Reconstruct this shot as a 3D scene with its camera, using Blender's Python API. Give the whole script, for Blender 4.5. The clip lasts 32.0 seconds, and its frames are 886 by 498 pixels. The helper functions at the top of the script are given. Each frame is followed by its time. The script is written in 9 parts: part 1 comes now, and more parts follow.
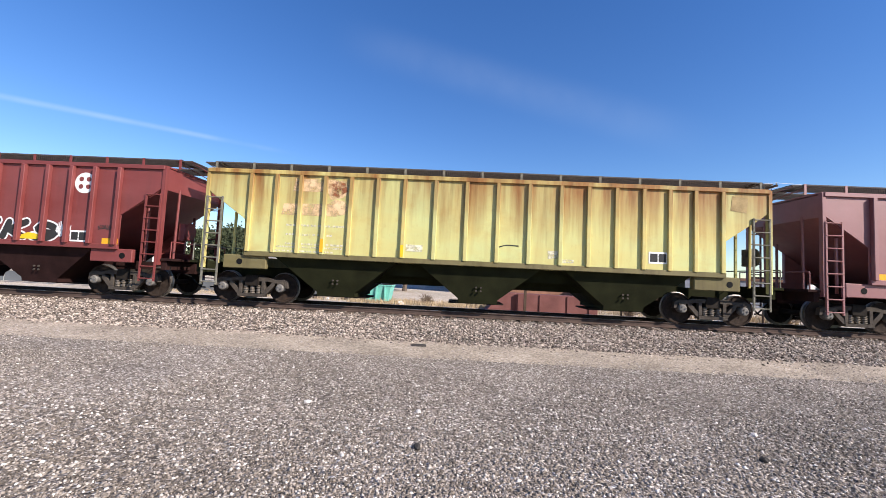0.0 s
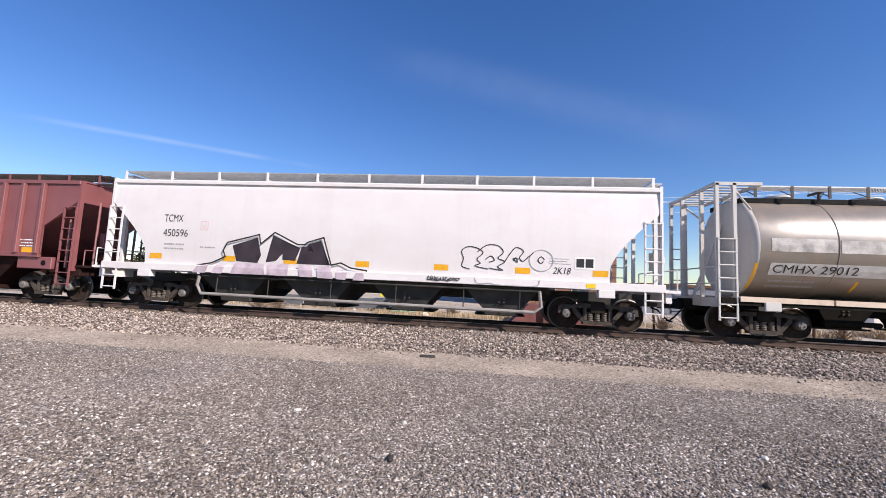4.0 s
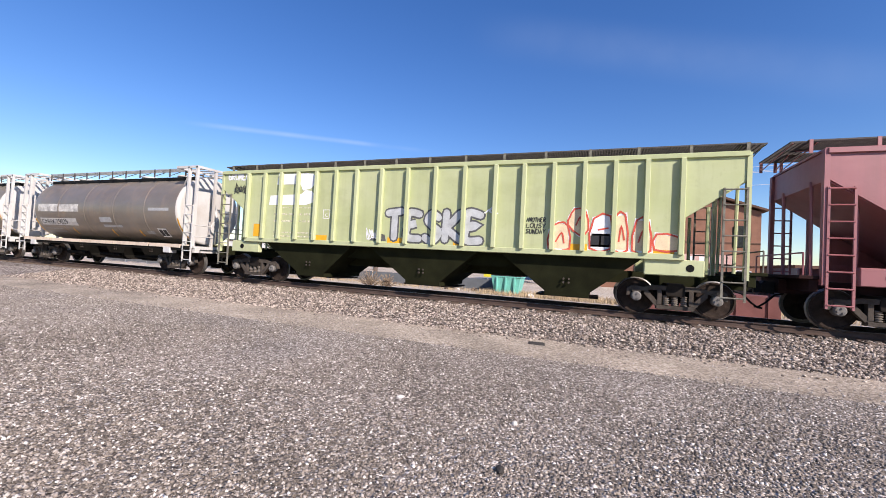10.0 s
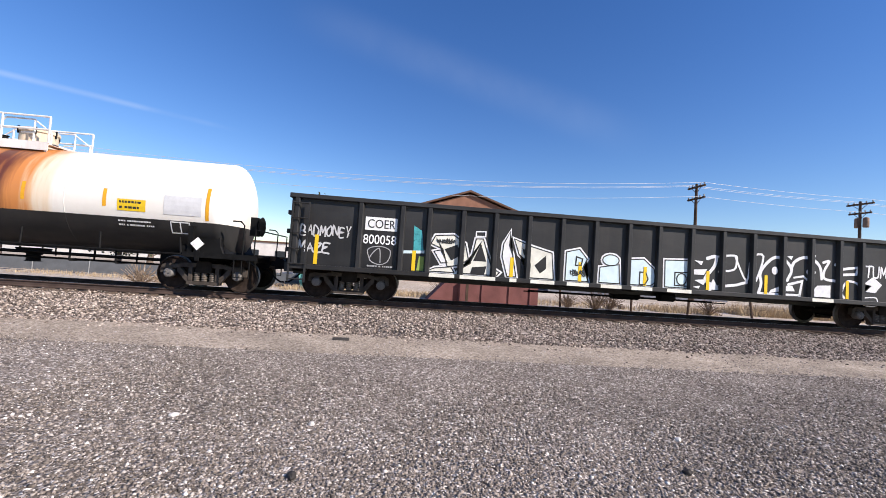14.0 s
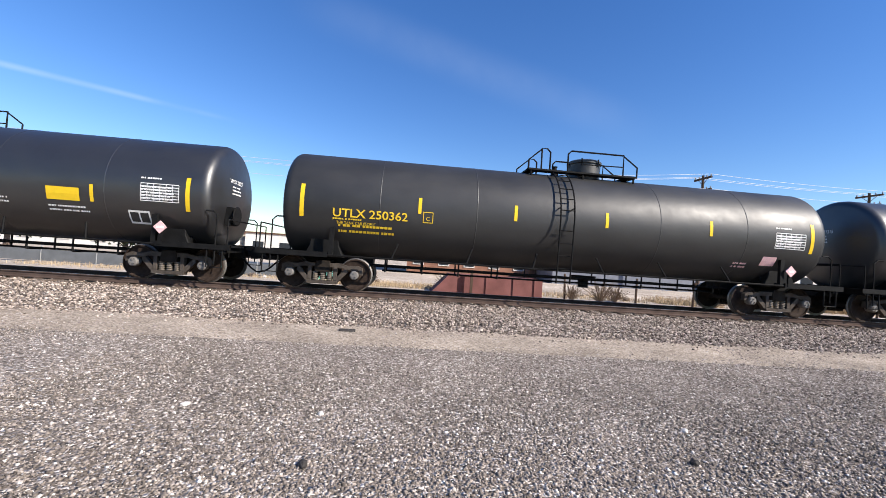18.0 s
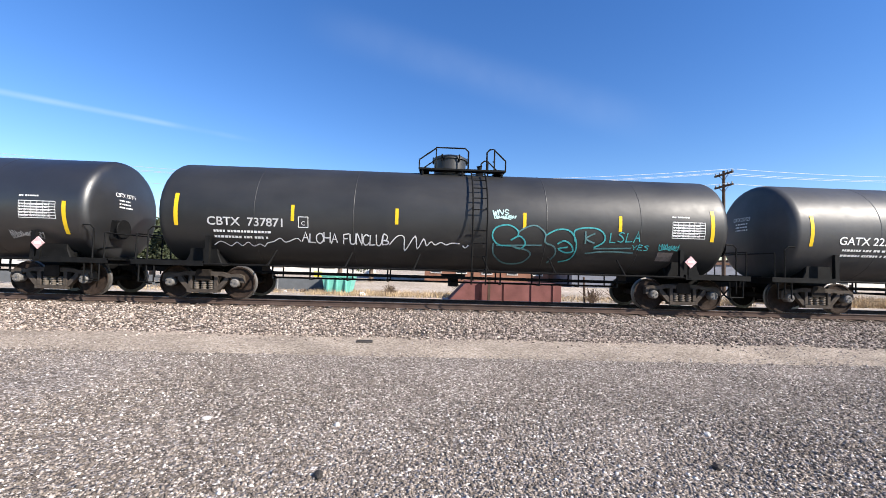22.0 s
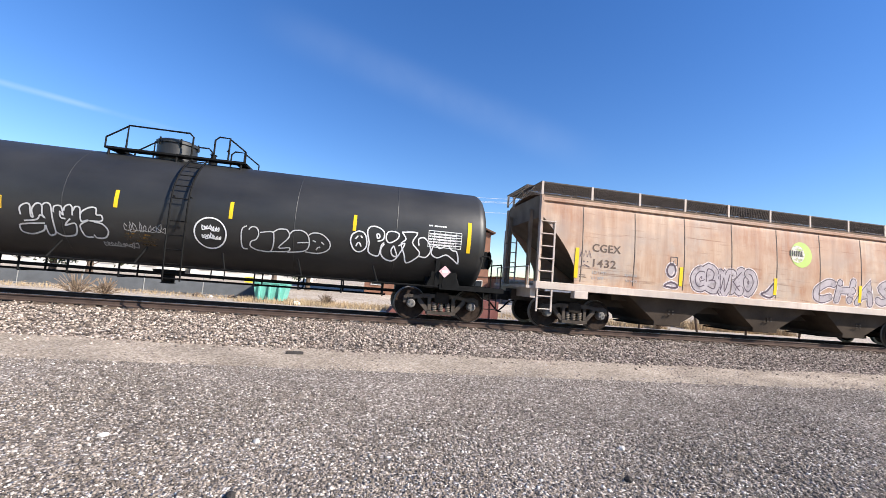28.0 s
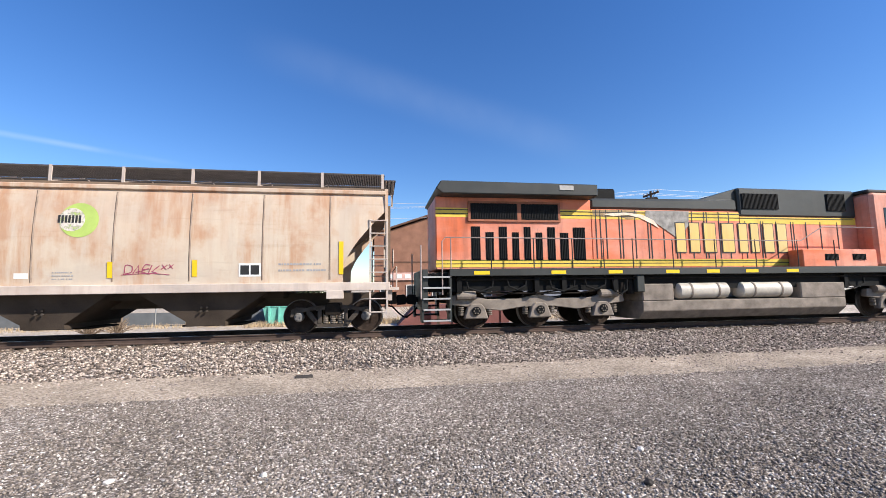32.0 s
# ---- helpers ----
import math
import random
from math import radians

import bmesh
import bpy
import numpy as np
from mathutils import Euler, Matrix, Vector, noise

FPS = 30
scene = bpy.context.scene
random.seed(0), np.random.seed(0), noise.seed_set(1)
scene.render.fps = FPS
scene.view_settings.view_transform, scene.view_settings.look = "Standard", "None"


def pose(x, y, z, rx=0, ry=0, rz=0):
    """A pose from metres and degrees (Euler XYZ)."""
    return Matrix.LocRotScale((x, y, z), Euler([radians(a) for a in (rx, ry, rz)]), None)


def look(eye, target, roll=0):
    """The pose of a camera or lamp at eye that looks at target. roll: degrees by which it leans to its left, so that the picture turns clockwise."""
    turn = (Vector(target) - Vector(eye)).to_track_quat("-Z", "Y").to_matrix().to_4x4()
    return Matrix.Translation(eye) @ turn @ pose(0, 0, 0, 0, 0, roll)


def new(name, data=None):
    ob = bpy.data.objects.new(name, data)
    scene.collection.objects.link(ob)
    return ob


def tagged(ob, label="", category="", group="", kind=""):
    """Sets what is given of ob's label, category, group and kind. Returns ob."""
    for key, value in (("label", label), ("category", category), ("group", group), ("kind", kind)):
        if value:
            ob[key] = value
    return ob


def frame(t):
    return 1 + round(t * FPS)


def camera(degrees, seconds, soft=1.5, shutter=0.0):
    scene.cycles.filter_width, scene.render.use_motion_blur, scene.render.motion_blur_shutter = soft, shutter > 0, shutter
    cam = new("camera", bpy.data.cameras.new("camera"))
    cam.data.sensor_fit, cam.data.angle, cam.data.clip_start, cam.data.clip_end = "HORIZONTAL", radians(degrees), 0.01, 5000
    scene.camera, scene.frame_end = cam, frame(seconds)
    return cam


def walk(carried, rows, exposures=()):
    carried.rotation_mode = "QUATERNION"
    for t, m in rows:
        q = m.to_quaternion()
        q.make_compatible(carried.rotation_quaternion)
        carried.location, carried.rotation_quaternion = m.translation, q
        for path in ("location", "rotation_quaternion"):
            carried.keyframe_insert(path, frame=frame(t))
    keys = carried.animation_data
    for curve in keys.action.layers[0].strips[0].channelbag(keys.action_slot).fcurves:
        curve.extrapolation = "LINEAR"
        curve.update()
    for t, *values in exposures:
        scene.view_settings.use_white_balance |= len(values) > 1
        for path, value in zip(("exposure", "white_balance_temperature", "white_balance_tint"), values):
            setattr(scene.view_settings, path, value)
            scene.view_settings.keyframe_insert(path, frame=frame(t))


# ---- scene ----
# ---- camera ----
cam = camera(95.37, 32.0, soft=0.4)
# seconds, eye x y z, pitch, roll, yaw, metres that the train has gone
ROWS = [
    (0.0, 0.000, -13.300, 1.079, 3.81, -2.76, 1.75, 0.00),
    (0.5, 0.086, -13.256, 1.082, 4.21, -2.68, -0.71, 5.02),
    (1.0, 0.242, -13.154, 1.072, 4.49, -2.26, -1.96, 10.02),
    (1.5, 0.345, -13.147, 1.068, 4.91, -2.09, -2.14, 15.03),
    (2.0, 0.391, -13.171, 1.052, 5.31, -2.12, -1.22, 20.03),
    (2.5, 0.463, -13.183, 1.053, 5.54, -2.28, 0.86, 25.03),
    (3.0, 0.609, -13.211, 1.040, 5.69, -2.48, 3.49, 30.03),
    (3.5, 0.643, -13.221, 1.044, 5.66, -2.59, 5.55, 35.04),
    (4.0, 0.547, -13.215, 1.071, 5.26, -2.66, 6.59, 40.05),
    (4.5, 0.423, -13.174, 1.091, 4.37, -2.73, 5.35, 45.06),
    (6.5, 0.305, -12.951, 1.056, 0.37, -3.63, 9.73, 65.11),
    (7.0, 0.335, -12.772, 1.096, 0.83, -2.79, 15.96, 70.13),
    (7.5, 0.291, -12.702, 1.106, 1.91, -2.74, 18.24, 75.15),
    (8.0, 0.159, -12.701, 1.119, 2.61, -2.55, 17.32, 80.17),
    (8.5, 0.100, -12.683, 1.098, 2.88, -2.32, 18.40, 85.17),
    (9.0, 0.134, -12.688, 1.097, 2.68, -2.50, 19.74, 90.16),
    (9.5, 0.236, -12.694, 1.099, 2.22, -2.82, 20.75, 95.14),
    (10.0, 0.358, -12.637, 1.087, 1.65, -3.13, 21.12, 100.10),
    (10.5, 0.361, -12.632, 1.105, 1.37, -3.43, 17.56, 105.06),
    (11.0, 0.204, -12.650, 1.128, 1.15, -3.64, 12.28, 110.02),
    (11.5, 0.138, -12.656, 1.109, 1.58, -3.76, 7.29, 114.98),
    (12.0, 0.182, -12.646, 1.110, 1.67, -3.90, 2.75, 119.93),
    (12.5, 0.281, -12.637, 1.115, 1.98, -3.97, -0.98, 124.89),
    (13.0, 0.450, -12.668, 1.122, 2.38, -3.88, -2.69, 129.85),
    (13.5, 0.444, -12.648, 1.116, 2.64, -3.85, -5.18, 134.83),
    (15.5, 0.417, -12.621, 1.116, 1.17, -3.90, -5.46, 154.75),
    (16.0, 0.419, -12.616, 1.108, 0.86, -4.21, -6.17, 159.73),
    (16.5, 0.415, -12.603, 1.113, 0.53, -4.28, -6.75, 164.71),
    (17.0, 0.387, -12.605, 1.113, 0.70, -4.27, -7.00, 169.69),
    (17.5, 0.415, -12.625, 1.103, 1.07, -4.10, -5.74, 174.67),
    (18.0, 0.394, -12.628, 1.109, 1.32, -3.92, -4.80, 179.65),
    (18.5, 0.447, -12.645, 1.115, 1.67, -3.58, -2.73, 184.61),
    (19.0, 0.415, -12.643, 1.113, 1.98, -3.08, -1.95, 189.58),
    (19.5, 0.359, -12.649, 1.112, 2.25, -2.48, -2.53, 194.54),
    (20.0, 0.441, -12.639, 1.108, 2.24, -2.12, -2.37, 199.49),
    (20.5, 0.483, -12.646, 1.103, 2.42, -1.66, -2.75, 204.43),
    (21.0, 0.477, -12.655, 1.100, 2.54, -1.53, -2.94, 209.37),
    (21.5, 0.509, -12.672, 1.114, 2.50, -1.47, -2.09, 214.30),
    (22.0, 0.490, -12.672, 1.118, 2.36, -1.66, -2.18, 219.25),
    (22.5, 0.435, -12.653, 1.096, 2.08, -1.76, -3.11, 224.21),
    (23.0, 0.486, -12.645, 1.098, 2.00, -2.05, -3.18, 229.14),
    (23.5, 0.487, -12.646, 1.102, 2.01, -2.23, -3.82, 234.07),
    (24.0, 0.434, -12.651, 1.081, 2.52, -2.15, -4.62, 239.02),
    (24.5, 0.503, -12.688, 1.117, 2.76, -2.03, -3.42, 243.95),
    (26.5, 0.373, -12.653, 1.131, 4.01, -2.68, -4.93, 263.68),
    (27.0, 0.423, -12.657, 1.117, 4.17, -3.58, -7.59, 268.63),
    (27.5, 0.521, -12.673, 1.118, 4.43, -4.27, -9.13, 273.56),
    (28.0, 0.517, -12.680, 1.115, 4.74, -4.51, -10.51, 278.50),
    (28.5, 0.499, -12.679, 1.125, 4.91, -4.21, -11.12, 283.45),
    (29.0, 0.509, -12.671, 1.131, 4.87, -3.68, -11.34, 288.39),
    (29.5, 0.516, -12.661, 1.129, 4.80, -3.28, -12.14, 293.33),
    (30.0, 0.538, -12.655, 1.132, 4.51, -2.74, -13.39, 298.26),
    (30.5, 0.564, -12.650, 1.126, 4.59, -2.07, -14.33, 303.18),
    (31.0, 0.580, -12.644, 1.145, 4.94, -1.17, -14.06, 308.10),
    (31.5, 0.635, -12.645, 1.161, 5.31, -0.05, -12.12, 313.00),
    (32.0, 0.669, -12.635, 1.174, 5.64, 0.79, -9.00, 317.88),
]
walk(cam, [(t, pose(x, y, z, 90 + pitch, roll, yaw)) for t, x, y, z, pitch, roll, yaw, s in ROWS], [(t, stops, 6500, tint) for t, stops, tint in ((0.0, 0.73, 12), (2.0, 0.78, 13), (3.0, 0.60, 16), (4.0, 0.52, 16), (6.5, 0.56, 16), (9.0, 0.60, 17), (10.0, 0.62, 16), (11.0, 0.67, 15), (12.0, 0.64, 16), (13.0, 0.55, 16), (13.6, 0.53, 15), (15.5, 0.62, 14), (16.2, 0.66, 13), (17.0, 0.77, 10), (19.0, 0.80, 12), (20.0, 0.76, 12), (22.0, 0.90, 10), (27.0, 0.90, 10), (28.5, 0.87, 10), (30.0, 0.80, 10), (32.0, 0.76, 10))])
# ---- world and sun ----
SUN = Vector((1.5, -1.0, 1.2)).normalized()
world = bpy.data.worlds.new("world")
scene.world = world
world.use_nodes = True
wn = world.node_tree.nodes
wl = world.node_tree.links
sky = wn.new("ShaderNodeTexSky")
sky.sky_type = "NISHITA"
sky.sun_disc = False
sky.sun_elevation = math.asin(SUN.z)
sky.sun_rotation = math.atan2(SUN.x, SUN.y)
sky.altitude = 300
sky.air_density, sky.dust_density, sky.ozone_density = 1.12, 0.15, 3.5


def heading(az, el):
    a, e = radians(az), radians(el)
    return Vector((math.sin(a) * math.cos(e), math.cos(a) * math.cos(e), math.sin(e)))


# thin ice-cloud trails: each lies along a great circle of the sky
geo = wn.new("ShaderNodeTexCoord")


def vmath(op, a, b):
    v = wn.new("ShaderNodeVectorMath")
    v.operation = op
    wl.new(a, v.inputs[0])
    v.inputs[1].default_value = b
    return v.outputs["Value"]


def span(src, f0, f1, t0=0.0, t1=1.0):
    r = wn.new("ShaderNodeMapRange")
    r.interpolation_type = "SMOOTHSTEP"
    for key, val in (("From Min", f0), ("From Max", f1), ("To Min", t0), ("To Max", t1)):
        r.inputs[key].default_value = val
    wl.new(src, r.inputs["Value"])
    return r.outputs["Result"]


def times(*srcs):
    out = srcs[0]
    for o in srcs[1:]:
        m = wn.new("ShaderNodeMath")
        m.operation = "MULTIPLY"
        wl.new(out, m.inputs[0])
        if isinstance(o, float):
            m.inputs[1].default_value = o
        else:
            wl.new(o, m.inputs[1])
        out = m.outputs[0]
    return out


def trail(a, b, width, near, far, amount, grain):
    n = a.cross(b).normalized()
    mid = (a + b).normalized()
    d = vmath("DOT_PRODUCT", geo.outputs["Generated"], n)
    ab = wn.new("ShaderNodeMath")
    ab.operation = "ABSOLUTE"
    wl.new(d, ab.inputs[0])
    along = vmath("DOT_PRODUCT", geo.outputs["Generated"], mid)
    no = wn.new("ShaderNodeTexNoise")
    no.inputs["Scale"].default_value, no.inputs["Detail"].default_value = grain, 5
    wl.new(geo.outputs["Generated"], no.inputs["Vector"])
    return times(span(ab.outputs[0], 0.0, width, 1.0, 0.0), span(along, math.cos(radians(far)), math.cos(radians(near))), span(no.outputs["Fac"], 0.2, 0.7), amount)


veil = trail(heading(-52, 14.7), heading(-26, 15.2), 0.008, 5, 17, 0.24, 5)
veil2 = trail(heading(-5, 28.4), heading(21, 21.4), 0.06, 2, 26, 0.07, 4)
wide = wn.new("ShaderNodeMath")
wide.operation = "ADD"
wl.new(veil, wide.inputs[0]), wl.new(veil2, wide.inputs[1])
cloud = wn.new("ShaderNodeMix")
cloud.data_type = "RGBA"
deep = wn.new("ShaderNodeHueSaturation")
deep.inputs["Saturation"].default_value = 1.26
deep.inputs["Hue"].default_value = 0.512
wl.new(sky.outputs["Color"], deep.inputs["Color"])
wl.new(wide.outputs[0], cloud.inputs["Factor"]), wl.new(deep.outputs["Color"], cloud.inputs["A"])
cloud.inputs["B"].default_value = (5.5, 6.2, 7.0, 1)
bg = wn["Background"]
bg.inputs["Strength"].default_value = 0.105
wl.new(cloud.outputs["Result"], bg.inputs["Color"])
sun_data = bpy.data.lights.new("sun", "SUN")
sun_data.energy, sun_data.angle, sun_data.color = 5.0, radians(0.5), (1.0, 0.925, 0.825)
sun = new("sun", sun_data)
sun.matrix_world = look(SUN * 200, (0, 0, 0))

# ---- materials ----
MATS = {}


def mat_base(name):
    m = bpy.data.materials.new(name)
    m.use_nodes = True
    return m, m.node_tree.nodes, m.node_tree.links, m.node_tree.nodes["Principled BSDF"]


def plain(name, color, rough=0.6, metal=0.0, vary=0.25, scale=3.0, bump=0.15, fine=60.0):
    """A surface with two scales of mottling and a fine relief."""
    if name in MATS:
        return MATS[name]
    m, n, l, b = mat_base(name)
    tc = n.new("ShaderNodeTexCoord")
    big = n.new("ShaderNodeTexNoise")
    big.inputs["Scale"].default_value, big.inputs["Detail"].default_value = scale, 6
    small = n.new("ShaderNodeTexNoise")
    small.inputs["Scale"].default_value, small.inputs["Detail"].default_value = fine, 3
    l.new(tc.outputs["Object"], big.inputs["Vector"]), l.new(tc.outputs["Object"], small.inputs["Vector"])
    ramp = n.new("ShaderNodeValToRGB")
    lo, hi = [c * (1 - vary) for c in color], [min(1, c * (1 + vary)) for c in color]
    ramp.color_ramp.elements[0].position, ramp.color_ramp.elements[1].position = 0.3, 0.7
    ramp.color_ramp.elements[0].color, ramp.color_ramp.elements[1].color = (*lo, 1), (*hi, 1)
    add = n.new("ShaderNodeMath")
    add.operation = "MULTIPLY_ADD"
    add.inputs[1].default_value, add.inputs[2].default_value = 0.35, 0.0
    l.new(small.outputs["Fac"], add.inputs[0])
    sm = n.new("ShaderNodeMath")
    sm.operation = "MULTIPLY_ADD"
    sm.inputs[1].default_value = 0.65
    l.new(big.outputs["Fac"], sm.inputs[0]), l.new(add.outputs[0], sm.inputs[2])
    l.new(sm.outputs[0], ramp.inputs["Fac"]), l.new(ramp.outputs["Color"], b.inputs["Base Color"])
    b.inputs["Roughness"].default_value, b.inputs["Metallic"].default_value = rough, metal
    b.inputs["Specular IOR Level"].default_value = 0.08 if rough >= 0.55 else 0.3
    if bump:
        bp = n.new("ShaderNodeBump")
        bp.inputs["Strength"].default_value, bp.inputs["Distance"].default_value = bump, 0.01
        l.new(small.outputs["Fac"], bp.inputs["Height"]), l.new(bp.outputs["Normal"], b.inputs["Normal"])
    MATS[name] = m
    return m


def paint(name, color, grime=(0.09, 0.06, 0.04), rust=0.3, fade=0.3, rough=0.45, streak=1.0, seed=0.0, pale=None, edge=0.5, runs=0.0, run_from=3.95, run_len=1.8, run_col=None, own=0.0, gloss=None, stain=None, scored=0.0, smear=None):
    """Weathered car paint: faded patches, streaks that run down, and grime or rust of a given colour."""
    if name in MATS:
        return MATS[name]
    m, n, l, b = mat_base(name)
    tc = n.new("ShaderNodeTexCoord")

    def noise_at(sx, sy, sz, detail, off=0.0):
        mp = n.new("ShaderNodeMapping")
        mp.inputs["Scale"].default_value = (sx, sy, sz)
        mp.inputs["Location"].default_value = (seed + off, seed * 0.7, off)
        l.new(tc.outputs["Object"], mp.inputs["Vector"])
        t = n.new("ShaderNodeTexNoise")
        t.inputs["Scale"].default_value, t.inputs["Detail"].default_value, t.inputs["Roughness"].default_value = 1.0, detail, 0.62
        l.new(mp.outputs["Vector"], t.inputs["Vector"])
        return t.outputs["Fac"]

    def ramp_of(src, a, c):
        r = n.new("ShaderNodeMapRange")
        r.inputs["From Min"].default_value, r.inputs["From Max"].default_value = a, c
        l.new(src, r.inputs["Value"])
        return r.outputs["Result"]

    def mixed(fac, c1, c2, k):
        x = n.new("ShaderNodeMix")
        x.data_type = "RGBA"
        mul = n.new("ShaderNodeMath")
        mul.operation = "MULTIPLY"
        mul.inputs[1].default_value = k
        l.new(fac, mul.inputs[0]), l.new(mul.outputs[0], x.inputs["Factor"])
        for sock, c in ((x.inputs["A"], c1), (x.inputs["B"], c2)):
            if isinstance(c, tuple):
                sock.default_value = (*c, 1)
            else:
                l.new(c, sock)
        return x.outputs["Result"]

    info = n.new("ShaderNodeObjectInfo")
    pale = pale or tuple(min(0.9, c * 1.35 + 0.05) for c in color)
    col = mixed(ramp_of(noise_at(0.35, 0.6, 0.8, 5), 0.35, 0.7), tuple(color), tuple(pale), fade)
    if own:
        # each rib and panel has weathered in its own way
        col = mixed(ramp_of(info.outputs["Random"], 0.35, 1.0), col, tuple(pale), own)
    col = mixed(ramp_of(noise_at(2.6, 2.6, 0.22, 6, 5.0), 0.5, 0.78), col, tuple(grime), min(1.0, rust * streak))
    lo, hi = (0.45, 0.66) if streak < 0.5 else (0.52, 0.75)
    col = mixed(ramp_of(noise_at(0.8, 0.8, 1.1, 8, 11.0), lo, hi), col, tuple(grime), rust * 0.75)
    col = mixed(ramp_of(noise_at(9, 9, 6, 4, 3.0), 0.6, 0.8), col, tuple(grime), edge * rust)
    if stain:
        # broad smears of a second dirt, drawn out sideways and down
        col = mixed(ramp_of(noise_at(0.45, 0.45, 0.9, 7, 51.0), 0.46, 0.66), col, tuple(stain), 0.75)
        col = mixed(ramp_of(noise_at(2.4, 2.4, 0.35, 7, 61.0), 0.50, 0.70), col, tuple(stain), 0.55)
    if smear:
        # rust wiped and washed down in broken upright patches
        patch = n.new("ShaderNodeMath")
        patch.operation = "MULTIPLY"
        l.new(ramp_of(noise_at(0.75, 0.75, 0.62, 5, 81.0), 0.47, 0.60), patch.inputs[0]), l.new(ramp_of(noise_at(4.5, 4.5, 0.5, 6, 91.0), 0.36, 0.60), patch.inputs[1])
        col = mixed(patch.outputs[0], col, tuple(smear), 0.65)
    if scored:
        col = mixed(ramp_of(noise_at(0.5, 0.5, 9.0, 6, 71.0), 0.60, 0.68), col, tuple(c * 0.45 for c in grime), scored)
    if runs:
        # rust that ran down from the top edge, in streaks of uneven length
        sp = n.new("ShaderNodeSeparateXYZ")
        l.new(tc.outputs["Object"], sp.inputs[0])
        lng = n.new("ShaderNodeMath")
        lng.operation = "MULTIPLY_ADD"
        lng.inputs[1].default_value, lng.inputs[2].default_value = 2.4 * run_len, -1.2 * run_len
        l.new(noise_at(2.1, 2.1, 0.1, 5, 21.0), lng.inputs[0])
        zz = n.new("ShaderNodeMath")
        l.new(sp.outputs["Z"], zz.inputs[0]), l.new(lng.outputs[0], zz.inputs[1])
        m1, m2 = ramp_of(zz.outputs[0], run_from - run_len, run_from + 0.1), ramp_of(noise_at(1.1, 1.1, 0.15, 4, 31.0), 0.32, 0.54)
        both = n.new("ShaderNodeMath")
        both.operation = "MULTIPLY"
        l.new(m1, both.inputs[0]), l.new(m2, both.inputs[1])
        col = mixed(both.outputs[0], col, tuple(run_col or grime), runs)
        thin = n.new("ShaderNodeMath")
        thin.operation = "MULTIPLY"
        l.new(m1, thin.inputs[0]), l.new(ramp_of(noise_at(4.0, 4.0, 0.3, 6, 41.0), 0.46, 0.66), thin.inputs[1])
        col = mixed(thin.outputs[0], col, tuple(c * 0.5 for c in (run_col or grime)), runs * 0.6)
    l.new(col, b.inputs["Base Color"])
    rr = n.new("ShaderNodeMapRange")
    rr.inputs["To Min"].default_value, rr.inputs["To Max"].default_value = rough - 0.08, rough + 0.2
    l.new(noise_at(1.5, 1.5, 1.5, 5, 7.0), rr.inputs["Value"]), l.new(rr.outputs["Result"], b.inputs["Roughness"])
    b.inputs["Specular IOR Level"].default_value = gloss if gloss is not None else (0.5 if rough < 0.4 else 0.3)
    bp = n.new("ShaderNodeBump")
    bp.inputs["Strength"].default_value, bp.inputs["Distance"].default_value = 0.25, 0.02
    l.new(noise_at(2.2, 2.2, 2.2, 3, 2.0), bp.inputs["Height"]), l.new(bp.outputs["Normal"], b.inputs["Normal"])
    MATS[name] = m
    return m


def worn(name, color, rough=0.6, vary=0.25, scale=5.0, keep=0.55, thin=0.35):
    """Thin or flaked paint: the coat below shows through in patches."""
    if name in MATS:
        return MATS[name]
    m = plain(name, color, rough, 0, vary, scale, 0.0)
    n, l = m.node_tree.nodes, m.node_tree.links
    tc = n.new("ShaderNodeTexCoord")
    t = n.new("ShaderNodeTexNoise")
    t.inputs["Scale"].default_value, t.inputs["Detail"].default_value, t.inputs["Roughness"].default_value = scale * 1.3, 8, 0.7
    r = n.new("ShaderNodeMapRange")
    r.inputs["From Min"].default_value, r.inputs["From Max"].default_value = 0.62 - keep * 0.4, 0.72 - keep * 0.3
    r.inputs["To Min"].default_value = thin
    l.new(tc.outputs["Object"], t.inputs["Vector"]), l.new(t.outputs["Fac"], r.inputs["Value"])
    l.new(r.outputs["Result"], next(k for k in n if k.type == "BSDF_PRINCIPLED").inputs["Alpha"])
    return m


IRON = plain("bogie_iron", (0.022, 0.018, 0.015), 0.75, 0.1, 0.5, 5, 0.4)
IRON_PALE = plain("dusty_cast_steel", (0.066, 0.055, 0.046), 0.8, 0.0, 0.45, 6, 0.4)
BLACK = plain("black_frame_paint", (0.009, 0.009, 0.009), 0.6, 0, 0.5, 4, 0.2)
TREAD = plain("worn_wheel_steel", (0.20, 0.185, 0.17), 0.5, 0.8, 0.2, 10, 0.1)
WHEEL = plain("wheel_brown_steel", (0.034, 0.024, 0.019), 0.75, 0.0, 0.5, 9, 0.3)
CAPSTEEL = plain("bare_bearing_steel", (0.16, 0.15, 0.14), 0.6, 0.1, 0.3, 9, 0.1)
SPRING = plain("spring_steel", (0.17, 0.145, 0.12), 0.6, 0.2, 0.3, 9, 0.2)
GALV = plain("galvanised_grating", (0.42, 0.43, 0.43), 0.5, 0.5, 0.2, 6, 0.1)
# Dark tone for backlit boards: the shade on their underside is in the colour
GRATE_DARK = plain("dark_grating", (0.09, 0.08, 0.075), 0.7, 0.2, 0.3, 6, 0.1)
HOSE = plain("black_rubber", (0.015, 0.015, 0.015), 0.8, 0, 0.3, 8, 0.1)
YELLOW = plain("reflective_yellow", (0.75, 0.50, 0.02), 0.4, 0, 0.08, 8, 0.0)
